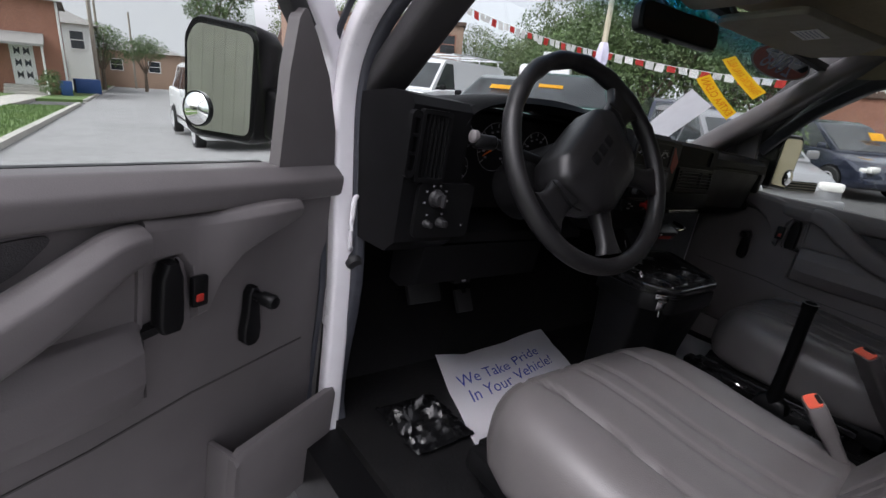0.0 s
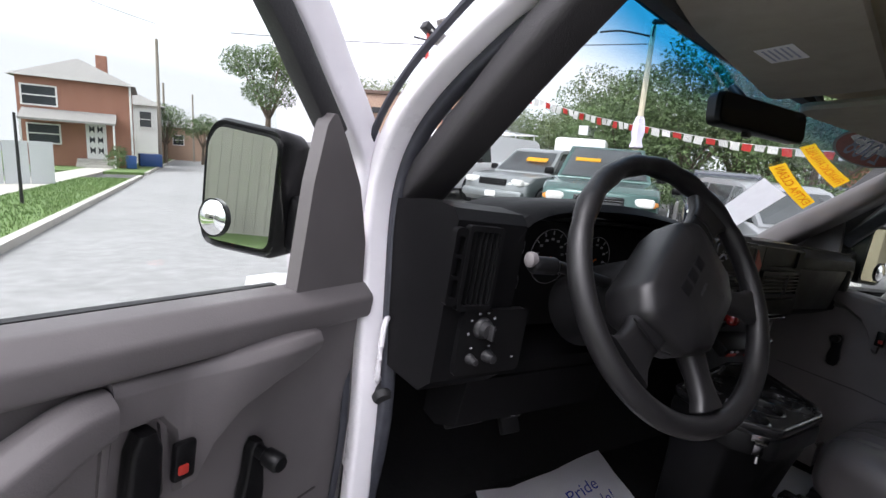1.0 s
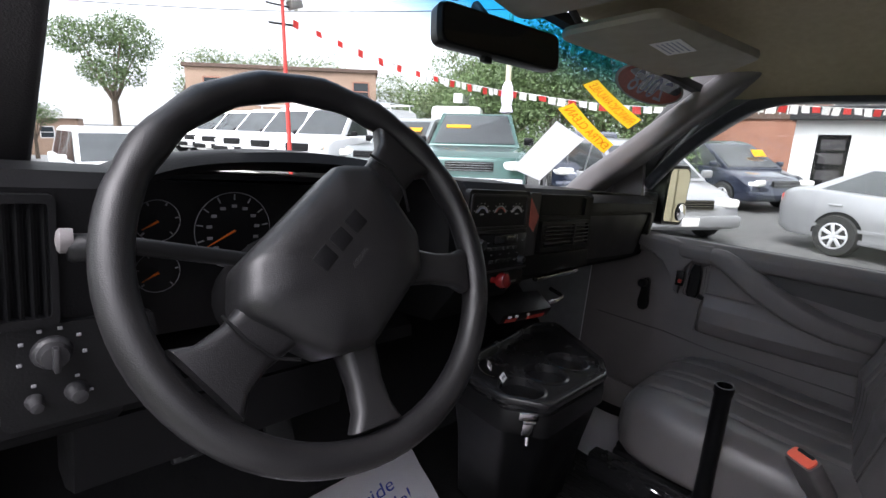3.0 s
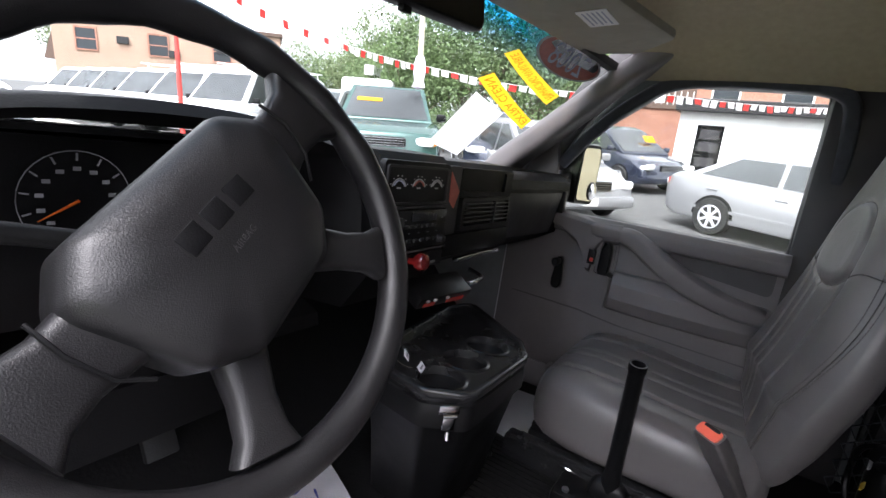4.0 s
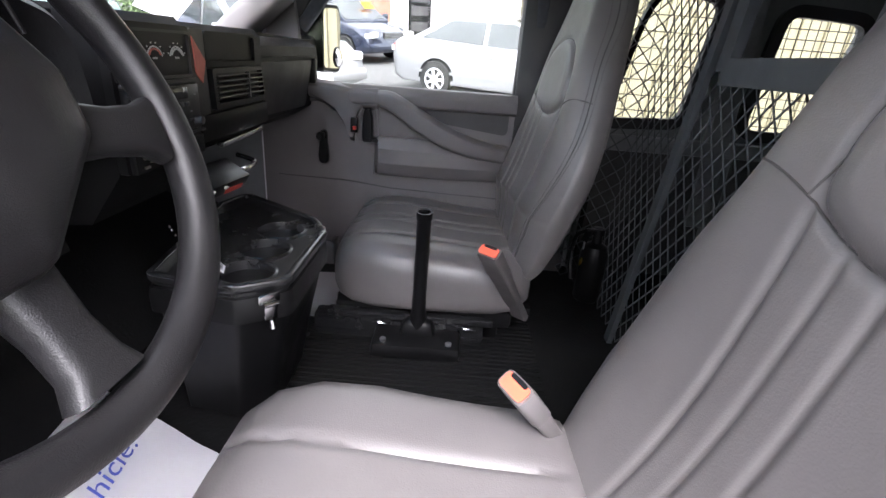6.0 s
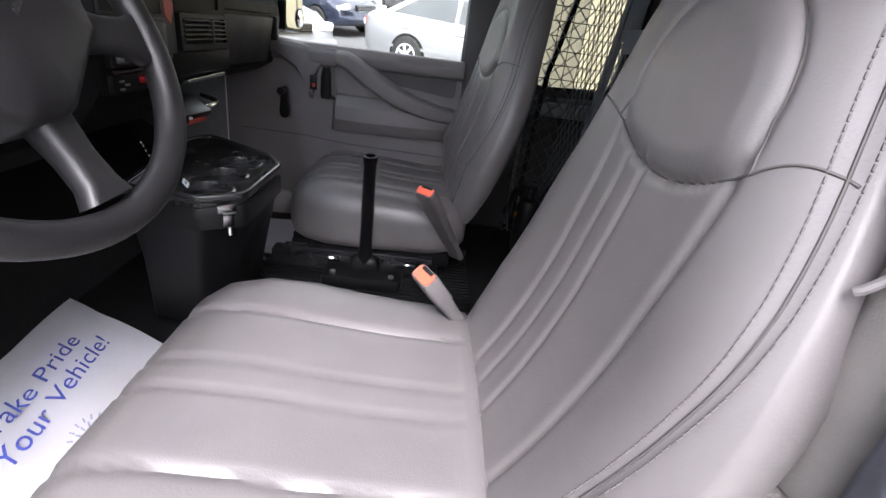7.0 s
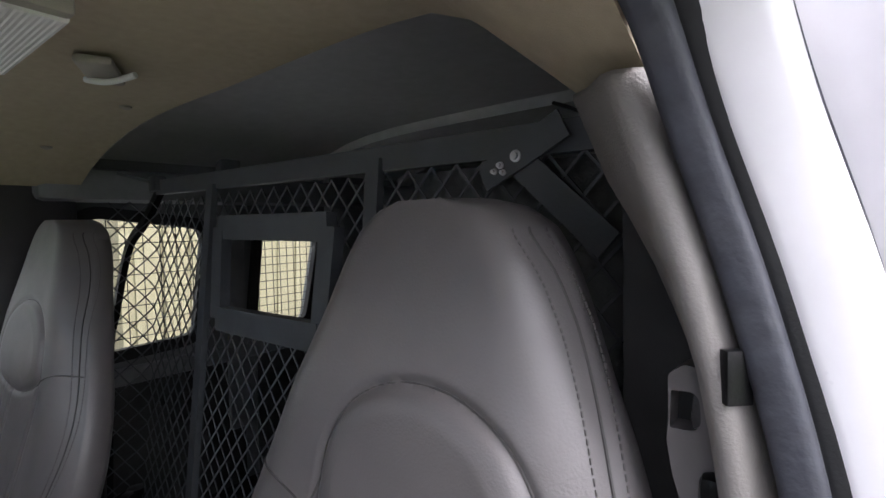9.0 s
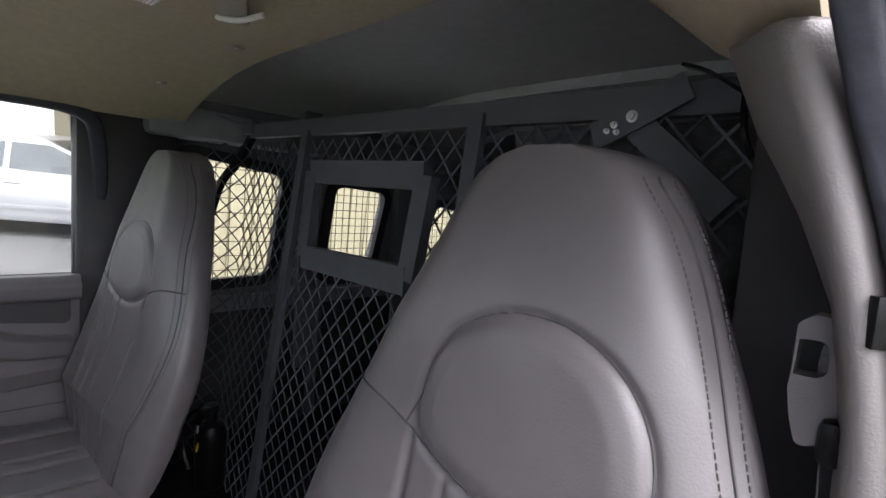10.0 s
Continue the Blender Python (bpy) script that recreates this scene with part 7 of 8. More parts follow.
slab(bm, [(kerb_x(9) + 7.6, 9), (kerb_x(30) + 7.6, 30), (kerb_x(30) + 9.4, 30), (kerb_x(9) + 9.4, 9)], [], xy(-0.02), 0.06)
ext_single("pavement", bm, M_CONC, "pale concrete pavement", "pavement", "structure")
# blades of grass on the near verge
rng = np.random.default_rng(4)
bm = B()
vv, ff = [], []
for k in range(9000):
    y = rng.uniform(2, 24)
    x = kerb_x(y) - rng.uniform(0.18, 1.95)
    h, a = rng.uniform(0.03, 0.075), rng.uniform(0, 6.28)
    dx, dy = 0.012 * math.cos(a), 0.012 * math.sin(a)
    i = len(vv)
    vv += [(x - dx, y - dy, 0.105), (x + dx, y + dy, 0.105), (x + dy * 1.5, y + dx * 1.5, 0.11 + h)]
    ff.append([i, i + 1, i + 2])
me = bpy.data.meshes.new("grass")
me.from_pydata(vv, [], ff)
bm.from_mesh(me)
ext_single("grass", bm, M_GRASS, "short green grass blades on the verge", "grass", "stuff")

# ---- parked vehicles ----
def wheel(parent, x, y, r, side, rimmat):
    bm = B()
    m = Matrix.Translation((x, y, r)) @ Matrix.Rotation(radians(-90 * side), 4, "X")
    lathe(bm, [(r * 0.62, -0.10), (r * 0.96, -0.10), (r, -0.06), (r, 0.06), (r * 0.96, 0.10), (r * 0.66, 0.105), (r * 0.62, 0.09)], m, 24)
    w = part("wheel", bm, M_TYRE, parent, "black tyre on a bright rim")
    bm = B()
    m = m @ Matrix.Translation((0, 0, 0.024))
    lathe(bm, [(r * 0.64, 0.02), (r * 0.64, 0.085), (r * 0.58, 0.09), (r * 0.55, 0.05), (r * 0.16, 0.055), (r * 0.14, 0.085), (0.001, 0.088)], m, 20)
    for k in range(7):
        a = k * math.tau / 7
        box(bm, m @ Vector((r * 0.36 * math.cos(a), r * 0.36 * math.sin(a), 0.072)), (r * 0.45, 0.05, 0.03), rot=m.to_3x3().to_4x4() @ Matrix.Rotation(a, 4, "Z"), bev=0.008)
    part("rim", bm, rimmat, w)


SHAPES = {
    "sedan": dict(L=4.75, W=1.85, r=0.33, ax=(-1.32, 1.45), body=[(-2.38, 0.34), (-2.42, 0.70), (-2.36, 0.94), (-2.20, 1.02), (-1.55, 1.03), (0.95, 0.95), (1.95, 0.82), (2.32, 0.64), (2.37, 0.45), (2.30, 0.24), (-2.2, 0.24)],
                  cab=[(-2.02, 0.99), (-1.25, 1.38), (-0.65, 1.48), (0.00, 1.47), (1.28, 0.93)], pil=(-0.38,), lamp=0.70),
    "minivan": dict(L=4.9, W=1.96, r=0.34, ax=(-1.45, 1.50), body=[(-2.42, 0.36), (-2.45, 1.0), (-2.35, 1.12), (1.20, 1.05), (2.02, 0.88), (2.40, 0.68), (2.45, 0.42), (2.35, 0.28), (-2.3, 0.28)],
                    cab=[(-2.30, 1.10), (-2.05, 1.66), (-1.4, 1.74), (0.1, 1.72), (0.45, 1.64), (1.45, 1.03)], pil=(-1.05, 0.05), lamp=0.74),
    "suv": dict(L=4.6, W=1.84, r=0.36, ax=(-1.30, 1.42), body=[(-2.26, 0.42), (-2.30, 0.95), (-2.22, 1.08), (0.95, 1.06), (1.95, 0.98), (2.24, 0.82), (2.28, 0.50), (2.2, 0.34), (-2.15, 0.34)],
                cab=[(-2.15, 1.05), (-1.95, 1.62), (-1.4, 1.70), (0.05, 1.68), (0.30, 1.62), (1.05, 1.05)], pil=(-1.05, -0.15), lamp=0.84),
    "pickup": dict(L=5.4, W=1.98, r=0.38, ax=(-1.65, 1.72), body=[(-2.66, 0.48), (-2.70, 1.15), (-0.75, 1.17), (0.85, 1.16), (2.35, 1.08), (2.62, 0.98), (2.66, 0.62), (2.70, 0.55), (2.60, 0.36), (-2.6, 0.40)],
                   cab=[(-0.95, 1.15), (-0.80, 1.72), (-0.3, 1.80), (0.20, 1.79), (1.10, 1.14)], pil=(-0.1,), lamp=0.86),
    "van": dict(L=5.6, W=2.0, r=0.38, ax=(-1.75, 1.75), body=[(-2.78, 0.42), (-2.80, 1.20), (1.25, 1.18), (2.50, 1.08), (2.74, 0.96), (2.80, 0.55), (2.70, 0.38), (-2.7, 0.38)],
                cab=[(-2.78, 1.15), (-2.74, 1.95), (-2.5, 2.05), (0.85, 2.05), (1.05, 1.98), (1.85, 1.14)], pil=(0.55,), lamp=0.86),
}


def vehicle(kind, label, mat, x, y, head, rimmat=M_RIM, windows=True, rack=False, amber=False):
    s = SHAPES[kind]
    t = ext_thing({"sedan": "sedan", "minivan": "minivan", "suv": "sport_utility_car", "pickup": "pickup_truck", "van": "cargo_van"}[kind], label, "car", pose(x, y, 0, 0, 0, head), group="parked vehicles")
    W = s["W"]
    bm = B()
    prof = rounded(s["body"], 0.10, 3)
    mz = sum(p[1] for p in prof) / len(prof)
    rings = []
    for k, q in ((-1.0, 0.93), (-0.985, 0.975), (-0.93, 1.0), (-0.4, 1.003), (0.4, 1.003), (0.93, 1.0), (0.985, 0.975), (1.0, 0.93)):
        nose = 0.10 * abs(k) ** 3
        rings.append([(px * q - (nose * (px / (s["L"] / 2)) if abs(px) > s["L"] / 2 - 0.5 else 0), k * W / 2, mz + (pz - mz) * q) for px, pz in prof])
    loft(bm, rings)
    body = part("body", bm, mat, t, angle=50)
    zb = min(p[1] for p in s["cab"])
    zt = max(p[1] for p in s["cab"])

    def half(z):
        return W / 2 - 0.09 - 0.17 * (z - zb) / (zt - zb)
    bm = B()
    cab = rounded(s["cab"] + [(s["cab"][-1][0] - 0.05, zb - 0.08), (s["cab"][0][0] + 0.05, zb - 0.08)], 0.06, 3)
    loft(bm, [[(px, k * half(max(pz, zb)), pz) for px, pz in cab] for k in (-1.0, -0.9, 0.9, 1.0)])
    solid = kind == "van"
    part("cabin", bm, mat, t, angle=50)
    # panes: screen, back light, side glass
    cx = sum(p[0] for p in s["cab"]) / len(s["cab"])
    f1, f0 = Vector(s["cab"][-1]), Vector(s["cab"][-2])
    bm = B()
    a, b = f1.lerp(f0, 0.06), f1.lerp(f0, 0.93)
    out = Vector((f0.y - f1.y, f1.x - f0.x)).normalized()
    out = out if out.x > 0 else -out
    pa, pb = a + out * 0.012, b + out * 0.012
    add(bm, [(pa.x, -half(pa.y) + 0.07, pa.y), (pa.x, half(pa.y) - 0.07, pa.y), (pb.x, half(pb.y) - 0.08, pb.y), (pb.x, -half(pb.y) + 0.08, pb.y)], [[0, 1, 2, 3]])
    bmesh.ops.solidify(bm, geom=bm.faces[:], thickness=0.01)
    part("windscreen", bm, M_CARGLASS, t)
    if windows:
        cuts = [s["cab"][0][0] + 0.22, *s["pil"], s["cab"][-2][0] + (0.55 if kind != "van" else 0.55)]
        if kind == "van":
            cuts = [s["pil"][0], s["cab"][-2][0] + 0.35]
        cab_z = lambda pts, z: float(np.interp(z, [p[1] for p in pts], [p[0] for p in pts]))
        top_i = max(range(len(s["cab"])), key=lambda i: s["cab"][i][1])
        rear, nose_side = s["cab"][:top_i + 1], s["cab"][top_i:][::-1]
        zlo, zhi = zb + 0.05, zt - 0.11
        for i in range(len(cuts) - 1):
            first, last = i == 0 and kind != "van", i == len(cuts) - 2
            low0 = cab_z(rear, zlo) + 0.20 if first else cuts[i] + 0.04
            up0 = cab_z(rear, zhi) + 0.16 if first else cuts[i] + 0.04
            low1 = cab_z(nose_side, zlo) - 0.16 if last else cuts[i + 1] - 0.04
            up1 = cab_z(nose_side, zhi) - 0.10 if last else cuts[i + 1] - 0.04
            for k in (-1, 1):
                bm = B()
                add(bm, [(low0, k * (half(zlo) + 0.010), zlo), (low1, k * (half(zlo) + 0.010), zlo), (max(up1, up0 + 0.05), k * (half(zhi) + 0.010), zhi), (up0, k * (half(zhi) + 0.010), zhi)], [[0, 1, 2, 3]])
                bmesh.ops.solidify(bm, geom=bm.faces[:], thickness=0.012)
                pane_ = part("window", bm, M_CARGLASS, t)
                bm = B()
                sweep(bm, [(low0 - 0.02, k * (half(zlo) + 0.014), zlo - 0.012), (low1 + 0.03, k * (half(zlo) + 0.014), zlo - 0.012)], rect_sec(0.012, 0.022))
                part("belt_strip", bm, M_CHROME if kind == "sedan" else M_BLACK, pane_)
    for k in (-1, 1):
        for axx in s["ax"]:
            bm = B()
            n = 20
            r = s["r"] * 1.16
            ring = [(axx + r * math.cos(math.pi * j / n), k * (W / 2 + 0.004), s["r"] + r * math.sin(math.pi * j / n)) for j in range(n + 1)]
            add(bm, ring + [(axx, k * (W / 2 + 0.004), s["r"])], [[j, j + 1, n + 1] for j in range(n)])
            part("wheel_arch", bm, M_BLACK, body)
            wheel(t, axx, k * (W / 2 - 0.05), s["r"], k, rimmat)
        fx = s["L"] / 2
        bm = B()
        box(bm, (fx - 0.13, k * (W / 2 - 0.27), s["lamp"]), (0.14, 0.36, 0.15), rot=Matrix.Rotation(radians(k * -16), 4, "Z"), bev=0.05)
        lamp = part("headlight", bm, M_LAMP, t, "clear headlight")
        bm = B()
        box(bm, (fx - 0.18, k * (W / 2 - 0.085), s["lamp"] - 0.02), (0.16, 0.08, 0.10), rot=Matrix.Rotation(radians(k * -30), 4, "Z"), bev=0.03)
        part("indicator", bm, M_AMBER if amber or kind in ("van", "pickup") else M_LAMP, lamp)
        bm = B()
        mx = s["cab"][-1][0] - 0.30
        box(bm, (mx, k * (W / 2 + 0.11), zb + 0.10), (0.10, 0.20, 0.15), bev=0.035)
        part("door_mirror", bm, mat if kind in ("sedan", "minivan") else M_BLACK, t)
        for hx in (cuts[-2] + 0.12 if windows else 0.3, cuts[0] + 0.4 if windows else -0.5):
            bm = B()
            box(bm, (hx, k * (W / 2 + 0.012), zb - 0.12), (0.20, 0.03, 0.035), bev=0.01)
            part("door_handle", bm, mat, t)
        bm = B()
        box(bm, (-s["L"] / 2 + 0.10, k * (W / 2 - 0.14), zb - 0.18), (0.12, 0.16, 0.30), bev=0.03)
        part("tail_light", bm, M_RED, t)
        bm = B()
        sweep(bm, [(cuts[0] if windows else -1, k * (W / 2 + 0.004), 0.46), (s["ax"][1] - 0.5, k * (W / 2 + 0.004), 0.46)], rect_sec(0.02, 0.05))
        part("side_moulding", bm, M_BLACK if kind != "sedan" else mat, t)
    fx = s["L"] / 2
    bm = B()
    box(bm, (fx - 0.06, 0, s["lamp"] - 0.02), (0.08, W * 0.42, 0.16 if kind != "van" else 0.24), bev=0.025)
    grille = part("grille", bm, M_BLACK, t, "black grille")
    for j in range(4):
        bm = B()
        box(bm, (fx - 0.015, 0, s["lamp"] - 0.08 + 0.04 * j), (0.015, W * 0.40, 0.012))
        part("grille_bar", bm, M_CHROME if kind in ("pickup", "sedan", "minivan") else M_DASHHI, grille)
    bm = B()
    box(bm, (fx - 0.06, 0, s["lamp"] - 0.30), (0.16, W * 0.94, 0.20), bev=0.05)
    part("bumper", bm, M_CHROME if kind == "pickup" else (M_BLACK if kind == "van" else mat), t)
    bm = B()
    box(bm, (fx + 0.02, 0, s["lamp"] - 0.30), (0.012, 0.30, 0.14), bev=0.006)
    part("plate", bm, M_FLAGW, t, "blank pale plate")
    if rack:
        bm = B()
        for xx in (-2.2, -0.9, 0.4):
            sweep(bm, [(xx, -0.82, 2.0), (xx, -0.80, 2.22), (xx, 0.80, 2.22), (xx, 0.82, 2.0)], rect_sec(0.04, 0.04))
        for yy in (-0.8, 0.8):
            sweep(bm, [(-2.5, yy, 2.23), (0.7, yy, 2.23)], rect_sec(0.04, 0.04))
        part("ladder_rack", bm, M_VANW, t, "white ladder rack")
    return t


def price(tv, x, y, z, w, h, mat, head, tilt):
    bm = B()
    box(bm, (0, 0, 0), (0.01, w, h), bev=0.003)
    bmesh.ops.transform(bm, matrix=pose(x, y, z, 0, tilt, 0), verts=bm.verts[:])
    part("price_card", bm, mat, tv, "bright sale card")


v = vehicle("sedan", "silver four-door sedan parked on the lot", M_SILVER, 9.15, -2.35, -122)
v = vehicle("minivan", "grey minivan parked nose out on the lot", M_SILVER, 9.7, 2.9, -135)
v = vehicle("minivan", "dark blue minivan with sale cards in the screen", M_NAVY, 15.4, 2.15, -128)
price(v, 1.02, 0.45, 1.42, 0.40, 0.24, M_YELLOW, 0, -45)
price(v, 0.98, 0.42, 1.24, 0.24, 0.16, M_FLAGW, 0, -45)
v = vehicle("pickup", "dark green pickup truck facing the street", M_GREEN, 8.35, 5.75, -148, amber=True)
price(v, 0.62, -0.35, 1.52, 0.5, 0.10, M_YELLOW, 0, -50)
v = vehicle("suv", "grey-green sport utility car with a yellow sale card", M_GREYCAR, 9.3, 8.3, -170)
price(v, 0.72, 0.25, 1.40, 0.6, 0.14, M_YELLOW, 0, -50)
v = vehicle("minivan", "white minivan parked at the street edge", M_VANW, 3.4, 12.2, -98)
for k in range(6):
    vehicle("van", "white cargo van with a black grille in a row", M_VANW, 10.4 + 0.55 * k, 12.0 + 2.75 * k, -168, windows=True, rack=k in (0, 1, 2))
v = vehicle("suv", "dark car parked by the far hedge", M_NAVY, 11.2, 4.4, -150)

# white bucket truck behind the row
t = ext_thing("bucket_truck", "white utility truck with a folded boom", "truck", pose(17.5, 12.8, 0, 0, 0, -150), group="parked vehicles")
bm = B()
box(bm, (0, 0, 1.1), (5.0, 2.1, 1.3), bev=0.08)
box(bm, (1.8, 0, 1.9), (1.4, 2.0, 0.9), bev=0.15)
part("body", bm, M_VANW, t)
bm = B()
sweep(bm, [(1.9, 0, 2.7), (-2.4, 0.1, 2.85)], rect_sec(0.35, 0.35))
part("boom", bm, M_VANW, t)
bm = B()
box(bm, (-2.6, 0.1, 2.75), (0.7, 0.7, 0.9), bev=0.06)
part("bucket", bm, M_VANW, t)
for k in (-1, 1):
    for xx in (-1.6, 1.7):
        wheel(t, xx, k * 0.95, 0.42, k, M_RIM)

# ---- buildings ----
def window_unit(t, P, u, z, w, h, frame_mat=M_SIDING, glass=M_DKGLASS, sash=True):
    """A window on a wall; P(u, z, d) with d outward."""
    bm = B()
    slab(bm, [(u - w / 2 - 0.08, z - h / 2 - 0.08), (u + w / 2 + 0.08, z - h / 2 - 0.08), (u + w / 2 + 0.08, z + h / 2 + 0.08), (u - w / 2 - 0.08, z + h / 2 + 0.08)], [[(u - w / 2, z - h / 2), (u + w / 2, z - h / 2), (u + w / 2, z + h / 2), (u - w / 2, z + h / 2)]], P, 0.06)
    wn_ = part("window", bm, frame_mat, t, smooth=False)
    bm = B()
    slab(bm, [(u - w / 2, z - h / 2), (u + w / 2, z - h / 2), (u + w / 2, z + h / 2), (u - w / 2, z + h / 2)], [], P, 0.02)
    part("pane", bm, glass, wn_, smooth=False)
    if sash:
        bm = B()
        slab(bm, [(u - w / 2, z - 0.03), (u + w / 2, z - 0.03), (u + w / 2, z + 0.03), (u - w / 2, z + 0.03)], [], P, 0.045)
        part("sash_bar", bm, frame_mat, wn_, smooth=False)


def hip_roof(bm, x0, x1, y0, y1, z, h, over=0.35):
    x0, x1, y0, y1 = x0 - over, x1 + over, y0 - over, y1 + over
    i = min(x1 - x0, y1 - y0) / 2 * 0.9
    if x1 - x0 > y1 - y0:
        r = [(x0 + i, (y0 + y1) / 2, z + h), (x1 - i, (y0 + y1) / 2, z + h)]
        add(bm, [(x0, y0, z), (x1, y0, z), (x1, y1, z), (x0, y1, z), *r], [[0, 1, 5, 4], [1, 2, 5], [2, 3, 4, 5], [3, 0, 4], [0, 3, 2, 1]])
    else:
        r = [((x0 + x1) / 2, y0 + i, z + h), ((x0 + x1) / 2, y1 - i, z + h)]
        add(bm, [(x0, y0, z), (x1, y0, z), (x1, y1, z), (x0, y1, z), *r], [[0, 1, 4], [1, 2, 5, 4], [2, 3, 5], [3, 0, 4, 5], [0, 3, 2, 1]])


def house(name, label, x0, x1, y0, y1, h, mat, roofmat, roofh, wins, group="houses", door_u=None, head=0.0, pivot=(0, 0)):
    m = pose(pivot[0], pivot[1], 0, 0, 0, head)
    t = ext_thing(name, label, "house", m, group=group)
    bm = B()
    box(bm, ((x0 + x1) / 2, (y0 + y1) / 2, h / 2), (x1 - x0, y1 - y0, h))
    part("wall", bm, mat, t, smooth=False)
    bm = B()
    if roofh > 0:
        hip_roof(bm, x0, x1, y0, y1, h, roofh)
    else:
        box(bm, ((x0 + x1) / 2, (y0 + y1) / 2, h + 0.1), (x1 - x0 + 0.2, y1 - y0 + 0.2, 0.25), bev=0.03)
    part("roof", bm, roofmat, t, smooth=False)
    front = lambda u, z, d: (u, y0 - d, z)
    left = lambda u, z, d: (x0 - d, u, z)
    for side, u, z, w, hh in wins:
        window_unit(t, front if side == "f" else left, u, z, w, hh)
    if door_u is not None:
        bm = B()
        slab(bm, [(door_u - 0.5, 0.6), (door_u + 0.5, 0.6), (door_u + 0.5, 2.75), (door_u - 0.5, 2.75)], [], front, 0.08)
        dr = part("door", bm, M_SIDING, t, "white panelled front door", smooth=False)
        for i in range(2):
            for j in range(3):
                bm = B()
                u, z = door_u - 0.2 + 0.4 * i, 1.1 + 0.62 * j
                slab(bm, [(u - 0.13, z - 0.22), (u, z - 0.06), (u + 0.13, z - 0.22), (u + 0.13, z + 0.22), (u, z + 0.06), (u - 0.13, z + 0.22)], [], lambda a, b, d: front(a, b, d + 0.08), 0.015)
                part("door_panel", bm, M_DKGLASS, dr, smooth=False)
        for k in range(4):
            bm = B()
            box(bm, (door_u, y0 - 0.4 - 0.3 * k, 0.60 - 0.15 * k - 0.075), (1.9, 0.62, 0.15), bev=0.02)
            part("step", bm, M_CONC, t, smooth=False)
    return t


# brick corner house with a porch roof, seen up the street
HV = 8
t = house("brick_house", "two-storey red brick house with a grey hip roof", -2.6, 2.7, 0, 8, 5.0, M_BRICK, M_ROOF, 1.5,
          [("f", -1.6, 4.0, 1.5, 1.0), ("f", -1.5, 1.9, 1.4, 1.0)], door_u=0.95, head=-HV, pivot=(0.35, 36))
bm = B()
add(bm, [(-2.4, -1.5, 2.75), (2.0, -1.5, 2.75), (2.0, 0, 3.3), (-2.4, 0, 3.3), (-2.4, -1.5, 2.63), (2.0, -1.5, 2.63), (2.0, 0, 2.9), (-2.4, 0, 2.9)], [[0, 1, 2, 3], [4, 5, 6, 7], [0, 1, 5, 4], [1, 2, 6, 5], [0, 3, 7, 4]])
part("porch_roof", bm, M_ROOF, t, smooth=False)
for xx in (-2.3, 1.9):
    bm = B()
    tube(bm, [(xx, -1.4, 0.1), (xx, -1.4, 2.7)], 0.05, 8)
    part("porch_post", bm, M_SIDING, t)
bm = B()
box(bm, (1.2, 3.5, 6.4), (0.6, 0.6, 1.1), bev=0.03)
part("chimney", bm, M_BRICK, t, smooth=False)
bm = B()
tube(bm, [(2.75, -0.05, 5.0), (2.75, -0.05, 0.1)], 0.06, 8)
part("downpipe", bm, M_SIDING, t)
# terrace further up
for k, (mt, hh) in enumerate(((M_SIDING, 4.8), (M_INKLT, 5.2), (M_SIDING, 5.0), (M_BRICK2, 4.6), (M_BRICK, 5.4))):
    house("terraced_house", ("white clapboard", "pale blue clapboard", "white clapboard", "tan brick", "dark red brick")[k] + " terraced house up the street", -1.9, 1.9, 0, 8, hh, mt, M_ROOF, 1.1 if k < 4 else 0,
          [("f", -0.8, 3.7, 0.8, 1.2), ("f", 0.8, 3.7, 0.8, 1.2), ("f", -0.6, 1.5, 1.0, 1.3), ("l", 3.0, 3.6, 0.9, 1.1)], head=-HV, pivot=(4.6 + 0.85 * k, 47 + 5.5 * k))
house("brick_house", "low brown house far along the street", -5, 5, 0, 8, 4.2, M_BRICK2, M_ROOF, 1.2, [("f", -2, 2.6, 1.2, 1.2), ("f", 2, 2.6, 1.2, 1.2)], head=-20, pivot=(14.5, 72))
# flat-roofed apartment block with a mansard end
t = ext_thing("apartment_block", "tan brick two-storey apartment block with a flat roof", "building", pose(14.6, 32.5, 0, 0, 0, -43))
bm = B()
box(bm, (6.0, 5.0, 2.5), (12.0, 10.0, 5.0))
part("wall", bm, M_BRICK2, t, smooth=False)
bm = B()
box(bm, (6.0, 5.0, 5.1), (12.3, 10.3, 0.25), bev=0.04)
part("roof", bm, M_ROOFBR, t, smooth=False)
fr_ = lambda u, z, d: (u, -d, z)
le_ = lambda u, z, d: (-d, u, z)
for u in (1.6, 5.2, 8.6, 11.0):
    window_unit(t, fr_, u, 3.8, 0.95, 1.1, M_BRICK, M_DKGLASS)
for u in (1.6, 5.2, 8.6):
    window_unit(t, fr_, u, 1.4, 0.95, 1.1, M_BRICK, M_DKGLASS)
bm = B()
add(bm, [(-0.6, 0.3, 2.6), (-0.6, 9.8, 2.6), (0.3, 9.8, 5.2), (0.3, 0.3, 5.2), (0.2, 0.3, 2.6), (0.2, 9.8, 2.6)], [[0, 1, 2, 3], [0, 3, 4], [1, 5, 2], [0, 4, 5, 1]])
man = part("mansard", bm, M_ROOFBR, t, "brown mansard slope", smooth=False)
